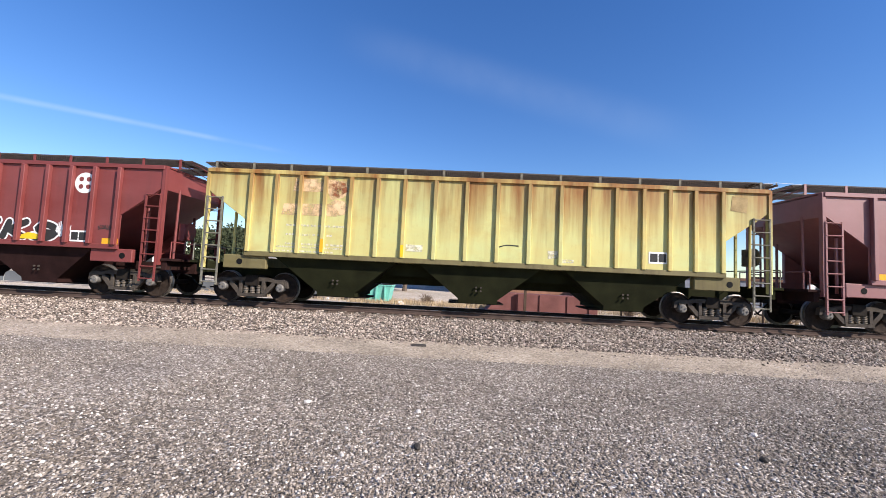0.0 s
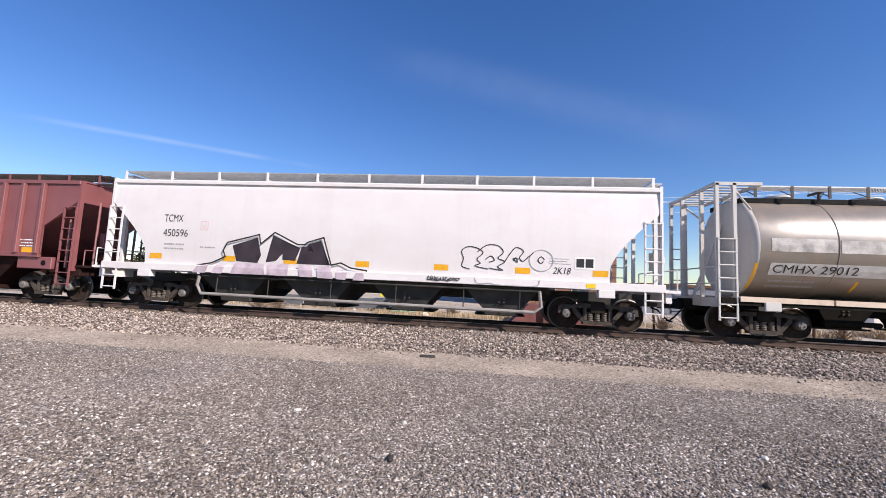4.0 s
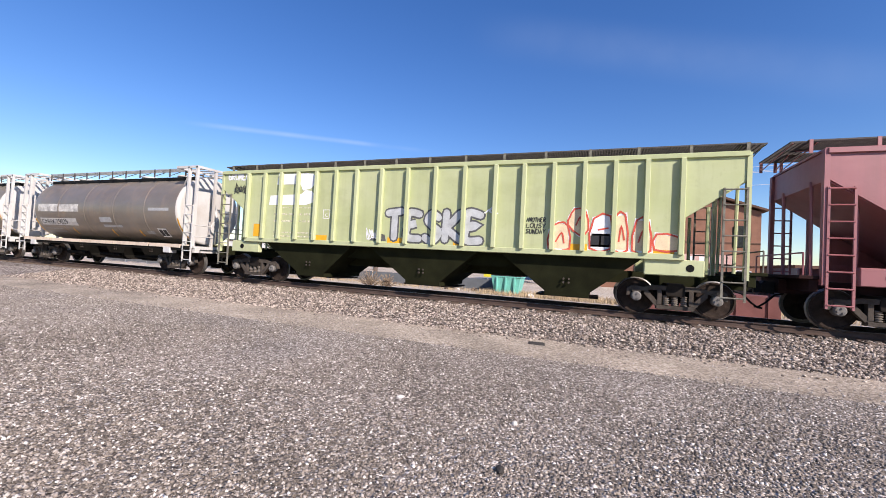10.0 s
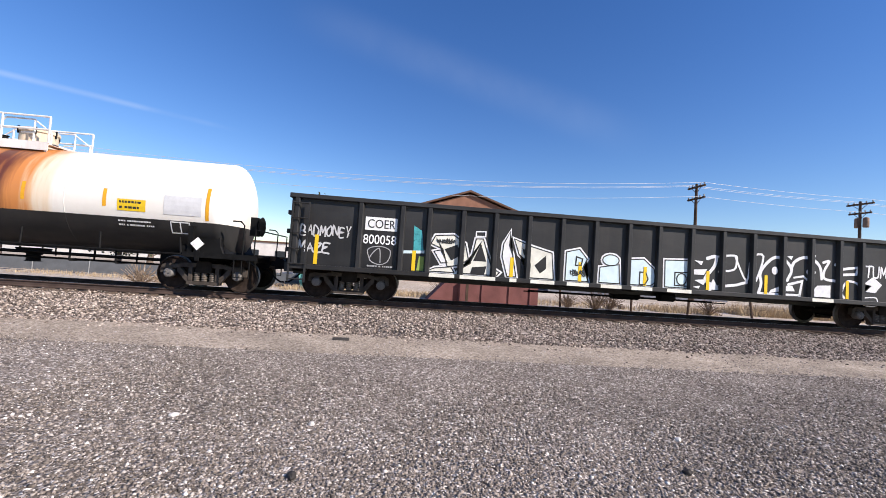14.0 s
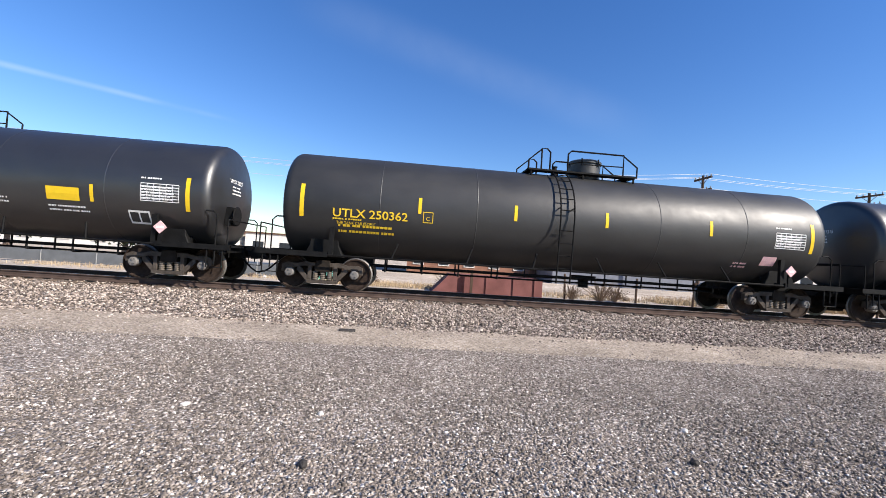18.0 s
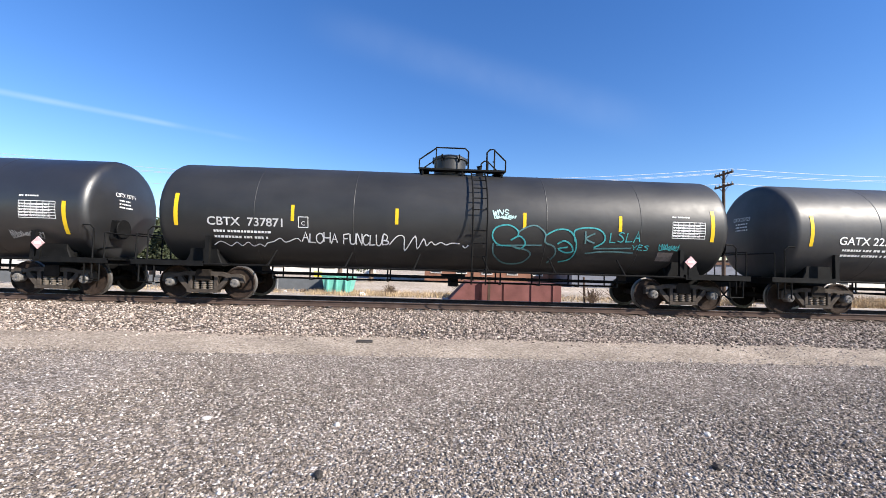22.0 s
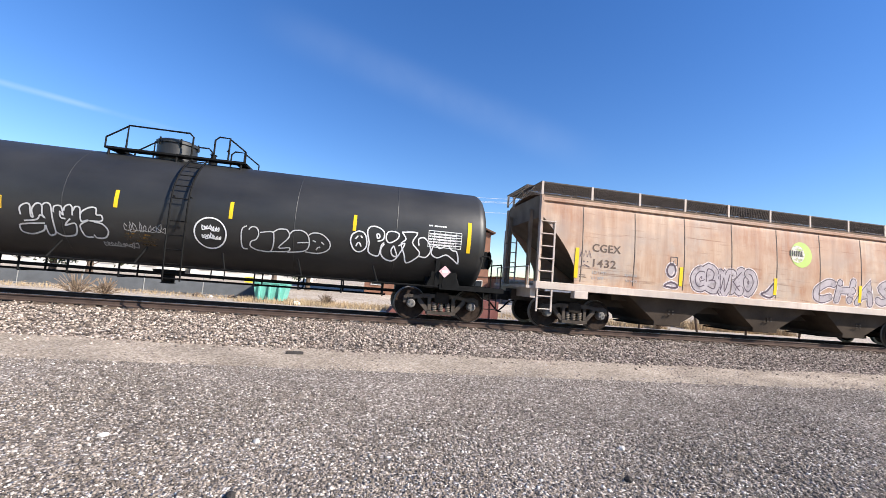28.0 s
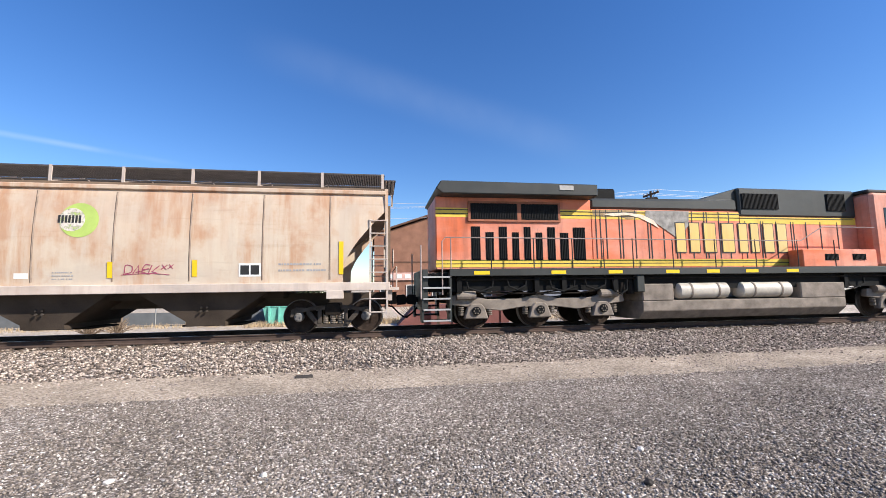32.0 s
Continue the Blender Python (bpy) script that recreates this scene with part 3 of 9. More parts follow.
RAIL_RUST = plain("rail_web_rust", (0.085, 0.060, 0.050), 0.8, 0.2, 0.35, 3, 0.3)
RAIL_TOP = plain("polished_rail_head", (0.30, 0.26, 0.24), 0.4, 0.8, 0.15, 2, 0.0)
TIE = plain("weathered_sleeper", (0.12, 0.09, 0.07), 0.85, 0, 0.4, 6, 0.4)
GZ = -0.48


def sheet(name, prof, x0, x1, step, material, label, category, wave=0.0, z_add=0.0):
    """A strip of ground: a cross profile of (y, z) drawn along x, slightly uneven."""
    bm = bmesh.new()
    nx = int((x1 - x0) / step)
    rows = []
    for i in range(nx + 1):
        x = x0 + (x1 - x0) * i / nx
        rows.append([bm.verts.new((x, y, z + z_add + wave * noise.noise((x * 0.6, y * 0.9, 3.1)))) for y, z in prof])
    for a, b in zip(rows, rows[1:]):
        for k in range(len(prof) - 1):
            bm.faces.new((a[k], b[k], b[k + 1], a[k + 1]))
    ob = part(name, bm, material, None, smooth=True)
    return tagged(ob, label, category, kind="structure")


# one sheet of earth out to the horizon, under everything else
bm = bmesh.new()
ring = [[bm.verts.new((x, y, -0.62)) for x in (-2500, -60, 60, 2500)] for y in (-1500, -40, 40, 3000)]
for a, b in zip(ring, ring[1:]):
    for k in range(3):
        bm.faces.new((a[k], a[k + 1], b[k + 1], b[k]))
tagged(part("ground", bm, FAR_DIRT, None), "pale dry dirt plain reaching to the horizon", "ground", kind="structure")
sheet("gravel_lot", [(-40, GZ), (-16, GZ), (-12, GZ), (-9, GZ), (-7.4, GZ), (-6.1, GZ + 0.004), (-5.6, GZ + 0.0)], -60, 60, 0.5, GRAVEL, "grey crushed gravel lot beside the railway", "gravel lot", 0.012)
sheet("dirt_shoulder", [(-5.75, GZ - 0.01), (-5.4, GZ + 0.012), (-4.9, GZ + 0.02), (-4.4, GZ + 0.02), (-3.9, GZ + 0.03), (-3.5, GZ + 0.0)], -60, 60, 0.25, DIRT, "tan packed dirt strip with scattered grit between gravel lot and track bed", "dirt strip", 0.02)
sheet("track_bed", [(-4.0, GZ - 0.04), (-3.7, GZ + 0.03), (-3.1, -0.36), (-2.4, -0.27), (-1.75, -0.215), (-1.0, -0.2), (0, -0.2), (1.0, -0.2), (1.8, -0.21), (2.6, -0.33), (3.6, -0.55), (4.0, -0.64)], -70, 70, 0.25, BALLAST, "crushed grey-brown stone ballast bed under the rails", "ballast", 0.03)


def rail_profile():
    half = [(0.07, 0.0), (0.07, 0.015), (0.012, 0.04), (0.010, 0.115), (0.036, 0.13), (0.036, 0.152), (0.028, 0.158)]
    return half + [(-x, z) for x, z in reversed(half)]


for yy in (-0.755, 0.755):
    bm = bmesh.new()
    loft(bm, [[(x, yy + py, pz - 0.158) for py, pz in rail_profile()] for x in (-70, 0, 70)])
    r = part("rail", bm, RAIL_RUST, None)
    tagged(r, "rust-brown steel rail with worn head on ballast", "rail", "rails of the track", "structure")
    part("rail_head", boxes((-70, 70, yy - 0.026, yy + 0.026, -0.0005, 0.0025)), RAIL_TOP, r, "polished running surface")
bm = bmesh.new()
box(bm, -0.115, 0.115, -1.3, 1.3, -0.36, -0.172)
tie_me = finish(bm, "sleeper", 0.012)
tie_me.materials.append(TIE)
plate_me = finish(boxes((-0.09, 0.09, -0.14, 0.14, -0.172, -0.158)), "tie_plate")
plate_me.materials.append(RAIL_RUST)
for k in range(-60, 61):
    t = tagged(mesh_part("sleeper", tie_me, None, pose(k * 0.53, random.uniform(-0.03, 0.03), 0, 0, 0, random.uniform(-1, 1))), "dark weathered timber railway sleeper in ballast", "sleeper", "sleepers of the track")
    for yy in (-0.76, 0.76):
        mesh_part("tie_plate", plate_me, t, pose(0, yy, 0))

# ---- rolling stock: wheels, bogies, couplers ----
WR = 0.457
WHEELSETS = []
CARS = []


def cached(make, store={}):
    if make not in store:
        store[make] = make()
    return store[make]


def wheelset_mesh():
    bm = bmesh.new()
    for s in (-1, 1):
        prof = [(0.06, 0.60), (0.12, 0.62), (0.15, 0.66), (0.16, 0.70), (0.38, 0.72), (0.40, 0.695), (0.485, 0.695), (0.485, 0.722), (WR, 0.735), (WR - 0.006, 0.83), (0.415, 0.832), (0.40, 0.80), (0.30, 0.775), (0.16, 0.80), (0.14, 0.83), (0.09, 0.85)]
        lathe(bm, [(r, s * h) for r, h in prof], seg=30)
    lathe(bm, [(0.085, -0.86), (0.085, 0.86)], seg=12)
    for s in (-1, 1):
        lathe(bm, [(0.115, s * 0.93), (0.125, s * 0.95), (0.125, s * 1.12), (0.10, s * 1.15), (0.05, s * 1.155)], seg=14)
        for k in range(3):
            a = k * math.tau / 3
            rod(bm, (0.06 * math.cos(a), s * 1.14, 0.06 * math.sin(a)), (0.06 * math.cos(a), s * 1.18, 0.06 * math.sin(a)), 0.022, 6)
    me = finish(bm, "wheelset", 0, True)
    me.materials.append(WHEEL), me.materials.append(TREAD), me.materials.append(CAPSTEEL)
    for p in me.polygons:
        r, y = math.hypot(p.center.x, p.center.z), abs(p.center.y)
        p.material_index = 1 if r > 0.44 else (2 if y > 0.9 and r < 0.13 else 0)
    return me


def side_frame_mesh():
    bm = bmesh.new()
    top = [(-1.12, 0.50), (-1.10, 0.66), (-0.98, 0.71), (-0.72, 0.70), (-0.52, 0.76), (0.52, 0.76), (0.72, 0.70), (0.98, 0.71), (1.10, 0.66), (1.12, 0.50)]
    low = [(1.02, 0.46), (0.99, 0.58), (0.80, 0.58), (0.76, 0.44), (0.66, 0.42), (0.42, 0.20), (-0.42, 0.20), (-0.66, 0.42), (-0.76, 0.44), (-0.80, 0.58), (-0.99, 0.58), (-1.02, 0.46)]
    # pedestal arms, top chord, tension members and columns as separate bars, so that the windows stay open
    prism(bm, [(-1.12, 0.46), (-1.10, 0.66), (-0.98, 0.72), (-0.70, 0.70), (-0.50, 0.76), (0.50, 0.76), (0.70, 0.70), (0.98, 0.72), (1.10, 0.66), (1.12, 0.46), (1.03, 0.46), (1.00, 0.585), (0.78, 0.585), (0.74, 0.60), (0.5, 0.64), (-0.5, 0.64), (-0.74, 0.60), (-0.78, 0.585), (-1.00, 0.585), (-1.03, 0.46)], -0.07, 0.07)
    for s in (-1, 1):
        prism(bm, [(s * 0.78, 0.60), (s * 0.70, 0.60), (s * 0.70, 0.52), (s * 0.40, 0.19), (s * 0.30, 0.19), (s * 0.30, 0.28), (s * 0.34, 0.30), (s * 0.62, 0.62)], -0.065, 0.065)
        prism(bm, [(s * 0.30, 0.28), (s * 0.40, 0.28), (s * 0.40, 0.66), (s * 0.30, 0.66)], -0.075, 0.075)
    box(bm, -0.42, 0.42, -0.11, 0.11, 0.17, 0.26)
    box(bm, -0.10, 0.10, -0.085, 0.085, 0.66, 0.80)
    for s in (-1, 1):
        box(bm, s * 0.889 - 0.10, s * 0.889 + 0.10, -0.10, 0.06, 0.56, 0.63)
    me = finish(bm, "side_frame", 0.012)
    me.materials.append(IRON_PALE)
    return me


def spring_mesh():
    bm = bmesh.new()
    prof = []
    for k in range(5):
        z = 0.265 + k * 0.052
        prof += [(0.055, z), (0.082, z + 0.012), (0.082, z + 0.030), (0.055, z + 0.042)]
    lathe(bm, prof, False, 10)
    me = finish(bm, "spring", 0, True)
    me.materials.append(SPRING)
    return me


def bolster_mesh():
    bm = bmesh.new()
    prism(bm, [(-0.2, 0.50), (0.2, 0.50), (0.22, 0.62), (0.18, 0.82), (-0.18, 0.82), (-0.22, 0.62)], -1.1, 1.1)
    lathe(bm, [(0.22, 0.80), (0.22, 0.93)], False, 16)
    for s in (-1, 1):
        rod(bm, (s * 0.42, -0.85, 0.35), (s * 0.42, 0.85, 0.35), 0.05)
        for y in (-0.76, 0.76):
            box(bm, s * 0.42 - 0.04, s * 0.42 + 0.04, y - 0.07, y + 0.07, 0.25, 0.62)
    me = finish(bm, "bolster", 0.01)
    me.materials.append(IRON)
    return me


def bogie(car, x):
    b = mesh_part("bogie", cached(bolster_mesh), car, pose(x, 0, 0))
    for s in (-1, 1):
        mesh_part("side_frame", cached(side_frame_mesh), b, pose(0, s * 1.0, 0))
        for x in (-0.2, 0, 0.2):
            mesh_part("spring", cached(spring_mesh), b, pose(x, s * 1.0, 0))
    for s in (-1, 1):
        w = mesh_part("wheelset", cached(wheelset_mesh), b, pose(s * 0.889, 0, WR))
        WHEELSETS.append((w, car, x + s * 0.889, s * 0.889, WR, WR))
    return b


def coupler_mesh():
    bm = bmesh.new()
    box(bm, -0.75, -0.12, -0.09, 0.09, 0.78, 0.94)
    prism(bm, [(-0.16, 0.70), (0.10, 0.72), (0.14, 0.80), (0.14, 0.92), (0.06, 1.02), (-0.16, 1.0)], -0.17, 0.13)
    pipe(bm, [(-0.5, -0.28, 0.72), (-0.3, -0.28, 0.66), (-0.1, -0.26, 0.45), (0.05, -0.22, 0.34), (0.16, -0.18, 0.33)], 0.028)
    rod(bm, (-0.35, -1.2, 0.98), (-0.35, 0.1, 0.98), 0.016)
    rod(bm, (-0.35, -1.2, 0.98), (-0.35, -1.2, 0.72), 0.016)
    me = finish(bm, "coupler", 0.01)
    me.materials.append(BLACK)
    return me


def couplers(car, half):
    mesh_part("coupler", cached(coupler_mesh), car, pose(half - 0.12, 0, 0))
    mesh_part("coupler", cached(coupler_mesh), car, pose(-half + 0.12, 0, 0, 0, 0, 180))


def ladder(car, x0, x1, y, z0, z1, material, n=7, r=0.018, name="ladder", off=0.0, foot=0.0):
    """Two stiles and n rungs in the plane y."""
    bm = bmesh.new()
    for x in (x0, x1):
        box(bm, x - 0.024, x + 0.024, y - 0.012, y + 0.03, z0, z1)
    for k in range(n):
        z = z0 + 0.08 + (z1 - z0 - 0.12) * k / max(1, n - 1)
        rod(bm, (x0, y - 0.01, z), (x1, y - 0.01, z), r)
    if off:
        for x in (x0, x1):
            rod(bm, (x, y, z1 - 0.05), (x, y + off, z1 - 0.05), r)
            rod(bm, (x, y, z0 + 0.5), (x, y + off, z0 + 0.5), r)
    return part(name, bm, material, car)


def walkway(car, x0, x1, y0, y1, z, material, posts, post_from, post_mat, name="running_board", cross=0.07):
    """A steel grating along the roof with its brackets."""
    bm = bmesh.new()
    n = max(7, int(abs(y1 - y0) / 0.06))
    for k in range(n):
        y = y0 + (y1 - y0) * k / (n - 1)
        box(bm, x0, x1, y - 0.006, y + 0.006, z - 0.035, z)
    m = int((x1 - x0) / cross)
    for k in range(m + 1):
        x = x0 + (x1 - x0) * k / m
        box(bm, x - 0.006, x + 0.006, y0, y1, z - 0.028, z - 0.006)
    w = part(name, bm, material, car)
    ya = y0 if abs(y0) > abs(y1) else y1
    yb = y1 if ya == y0 else y0
    bm = bmesh.new()
    box(bm, -0.035, 0.035, ya - 0.012, ya + 0.012, post_from, z + 0.005)
    rod(bm, (0, yb, z - 0.04), (0, ya, post_from + 0.05), 0.014)
    me = finish(bm, "board_bracket")
    me.materials.append(post_mat)
    for k in range(posts):
        mesh_part("board_bracket", me, w, pose(x0 + 0.05 + (x1 - x0 - 0.1) * k / (posts - 1), 0, 0))
    return w


def hand_brake(car, x, y, z, material, s=1):
    bm = bmesh.new()
    lathe(bm, [(0.27, -0.015), (0.285, 0), (0.27, 0.015), (0.255, 0)], True, 18, (0, 0, 0))
    for k in range(4):
        a = k * math.tau / 4
        rod(bm, (0, 0, 0), (0.265 * math.cos(a), 0, 0.265 * math.sin(a)), 0.014)
    w = part("brake_wheel", bm, material, car)
    w.matrix_basis = pose(x, y, z, 0, 0, 90)
    part("brake_box", boxes((x - s * 0.18 - 0.09, x - s * 0.18 + 0.09, y - 0.16, y + 0.16, z - 0.28, z + 0.25)), material, car)


def vehicle(name, label, category, x_mid):
    car = thing(name, label, category, "vehicles of the freight train", pose(x_mid, 0, 0))
    CARS.append((car, x_mid))
    return car


def brake_rigging(car, x, w=0.9):
    """Air tank, valve and rods under the floor."""
    bm = bmesh.new()
    rod(bm, (x - w / 2, 0.3, 0.62), (x + w / 2, 0.3, 0.62), 0.2, 12)
    part("air_reservoir", bm, BLACK, car, smooth=True)
    part("brake_cylinder", rods(0.14, ((x + 0.7, -0.45, 0.62), (x + 1.2, -0.45, 0.62)), seg=10), BLACK, car)
    part("brake_rods", rods(0.02, ((x - 3.5, 0.15, 0.5), (x + 3.5, 0.15, 0.5)), ((x - 3.5, -0.3, 0.55), (x + 2.6, -0.35, 0.55))), BLACK, car)

# ---- covered hoppers with upright ribs ----
def panel_side(bm, hb, y0, y1, zt, zs, cut_x=1.25, cut_hi=3.35, cut_lo=2.45):
    prism(bm, [(-hb, zt), (-hb, cut_hi), (-hb + cut_x, cut_lo), (-hb + cut_x, zs), (hb - cut_x, zs), (hb - cut_x, cut_lo), (hb, cut_hi), (hb, zt)], y0, y1)


def bays(car, xs, z_top, z_bot, half_top, half_bot, yt, material, name="hopper_bay"):
    for x in xs:
        bm = bmesh.new()
        loft(bm, [[(x + sx * h, sy * y, z) for sx, sy in ((-1, -1), (1, -1), (1, 1), (-1, 1))] for h, y, z in ((half_top, yt, z_top), (half_bot, yt * 0.82, z_bot + 0.12), (half_bot, yt * 0.8, z_bot))])
        b = part(name, bm, material, car)
        part("outlet_gate", boxes((x - half_bot - 0.3, x + half_bot + 0.25, -0.62, 0.62, z_bot - 0.05, z_bot - 0.004)), IRON, b)
        part("gate_fittings", rods(0.03, ((x - 0.07, -yt * 0.9 - 0.0, z_bot + 0.38), (x - 0.07, -yt * 0.9 - 0.03, z_bot + 0.38)), ((x + 0.07, -yt * 0.9, z_bot + 0.38), (x + 0.07, -yt * 0.9 - 0.03, z_bot + 0.38)), ((x - 0.07, -yt * 0.9, z_bot + 0.48), (x - 0.07, -yt * 0.9 - 0.03, z_bot + 0.48)), ((x + 0.07, -yt * 0.9, z_bot + 0.48), (x + 0.07, -yt * 0.9 - 0.03, z_bot + 0.48))), IRON_PALE, b)


RIB_X = (0.46, 1.38, 2.30, 3.10, 3.90, 4.68, 5.42, 6.15, 6.92)


def rib_hopper(name, label, x_mid, body, low, grate=GRATE_DARK, ladder_mat=None, rib_w=0.12, rib_d=0.12, web=None):
    """Panel-sided covered hopper on two bogies; the origin is at the rail head, mid-length."""
    car = vehicle(name, label, "hopper car", x_mid)
    hb, half, zt, zs = 8.26, 8.95, 3.98, 1.50
    lm = ladder_mat or body
    bm = bmesh.new()
    prism(bm, [(-hb + 0.02, zt - 0.02), (-hb + 0.02, 3.30), (-hb + 2.75, 1.40), (hb - 2.75, 1.40), (hb - 0.02, 3.30), (hb - 0.02, zt - 0.02)], -1.46, 1.46)
    part("body", bm, body, car)
    for s in (-1, 1):
        bm = bmesh.new()
        panel_side(bm, hb, s * 1.462, s * 1.50, zt, zs)
        part("side_panel", bm, body, car)
        part("top_chord", boxes((-hb, hb, s * 1.44, s * 1.56, zt - 0.10, zt + 0.02)), body, car, bevel=0.01)
        part("side_sill", boxes((-hb + 1.25, hb - 1.25, s * 1.44, s * 1.55, zs - 0.10, zs + 0.05)), web or body, car, bevel=0.01)
        bm = bmesh.new()
        prism(bm, [(-rib_w / 2, zs + 0.03), (rib_w / 2, zs + 0.03), (rib_w / 2, zt - 0.1), (-rib_w / 2, zt - 0.1)], 0, s * rib_d)
        rib_me = finish(bm, "side_rib", 0.012)
        rib_me.materials.append(body)
        for x in RIB_X:
            for d in (-1, 1):
                mesh_part("side_rib", rib_me, car, pose(d * x, s * 1.50, 0))
        for e in (-1, 1):
            part("corner_post", boxes((e * hb - 0.05, e * hb + 0.05, s * 1.40, s * 1.53, 1.0, zt)), body, car)
            part("bolster_web", boxes((e * 6.9 - 0.75, e * 6.9 + 0.55, s * 1.30, s * 1.47, 1.02, 1.42)), web or body, car, bevel=0.02)
            part("web_hole", rods(0.09, ((e * 6.9 + e * 0.25, s * 1.46, 1.22), (e * 6.9 + e * 0.25, s * 1.476, 1.22)), seg=12), BLACK, car)
            part("end_brace", rods(0.045, ((e * (hb - 0.7), s * 1.1, 2.75), (e * (hb - 0.7), s * 1.1, 1.1))), body, car)
            ladder(car, e * (hb - 0.03) - (0.45 if e > 0 else 0), e * (hb - 0.03) + (0 if e > 0 else 0.45), s * 1.545, 0.5, 3.15, lm, 8)
    # roof with hatch covers
    bm = bmesh.new()
    prism(bm, [(-hb, zt), (hb, zt), (hb, zt + 0.05), (-hb, zt + 0.05)], -1.45, 1.45)
    part("roof", bm, body, car)
    part("hatch_cover", boxes((-hb + 0.5, hb - 0.5, -0.33, 0.33, zt + 0.05, zt + 0.17)), body, car, bevel=0.03)
    for s in (-1, 1):
        walkway(car, -hb - 0.15, hb + 0.15, s * 0.16, s * 1.02, zt + 0.36, grate, 15, zt + 0.04, lm)
    for e in (-1, 1):
        walkway(car, e * hb - 0.28 + e * 0.2, e * hb + 0.28 + e * 0.2, -1.0, 1.0, zt + 0.34, grate, 2, zt + 0.04, lm, "end_board", 0.1)
        part("end_platform", boxes((e * half - e * 0.45 - 0.18, e * half - e * 0.45 + 0.18, -1.45, 1.45, 1.12, 1.20), (e * (half - 0.55) - 0.08, e * (half - 0.55) + 0.08, -1.4, 1.4, 0.85, 1.12)), low, car, bevel=0.01)
        for y in (-0.75, 0.75):
            part("end_post", rods(0.04, ((e * (hb - 0.05), y, 1.15), (e * (hb - 0.02), y, 3.4))), body, car)
        part("end_handrail", rods(0.018, ((e * (half - 0.35), -1.42, 1.7), (e * (half - 0.35), 1.42, 1.7)), ((e * (half - 0.35), -1.42, 1.15), (e * (half - 0.35), -1.42, 1.7)), ((e * (half - 0.35), 1.42, 1.15), (e * (half - 0.35), 1.42, 1.7))), lm, car)
    # The second, wider box is an added dark filler for the shaded bay gaps
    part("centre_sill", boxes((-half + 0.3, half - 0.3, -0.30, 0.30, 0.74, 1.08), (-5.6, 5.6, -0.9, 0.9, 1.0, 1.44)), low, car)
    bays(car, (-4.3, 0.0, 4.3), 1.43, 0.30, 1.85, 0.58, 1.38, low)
    hand_brake(car, half - 0.42, -0.5, 2.1, lm)
    bogie(car, -6.92), bogie(car, 6.92)
    couplers(car, half)
    return car, flat_at(-1.50)


# ---- covered hoppers with smooth bowed sides ----
def bowed(z, zs, zt, y0, bulge):
    t = (z - zs) / (zt - zs)
    return y0 + bulge * (1 - (2 * t - 1) ** 2)


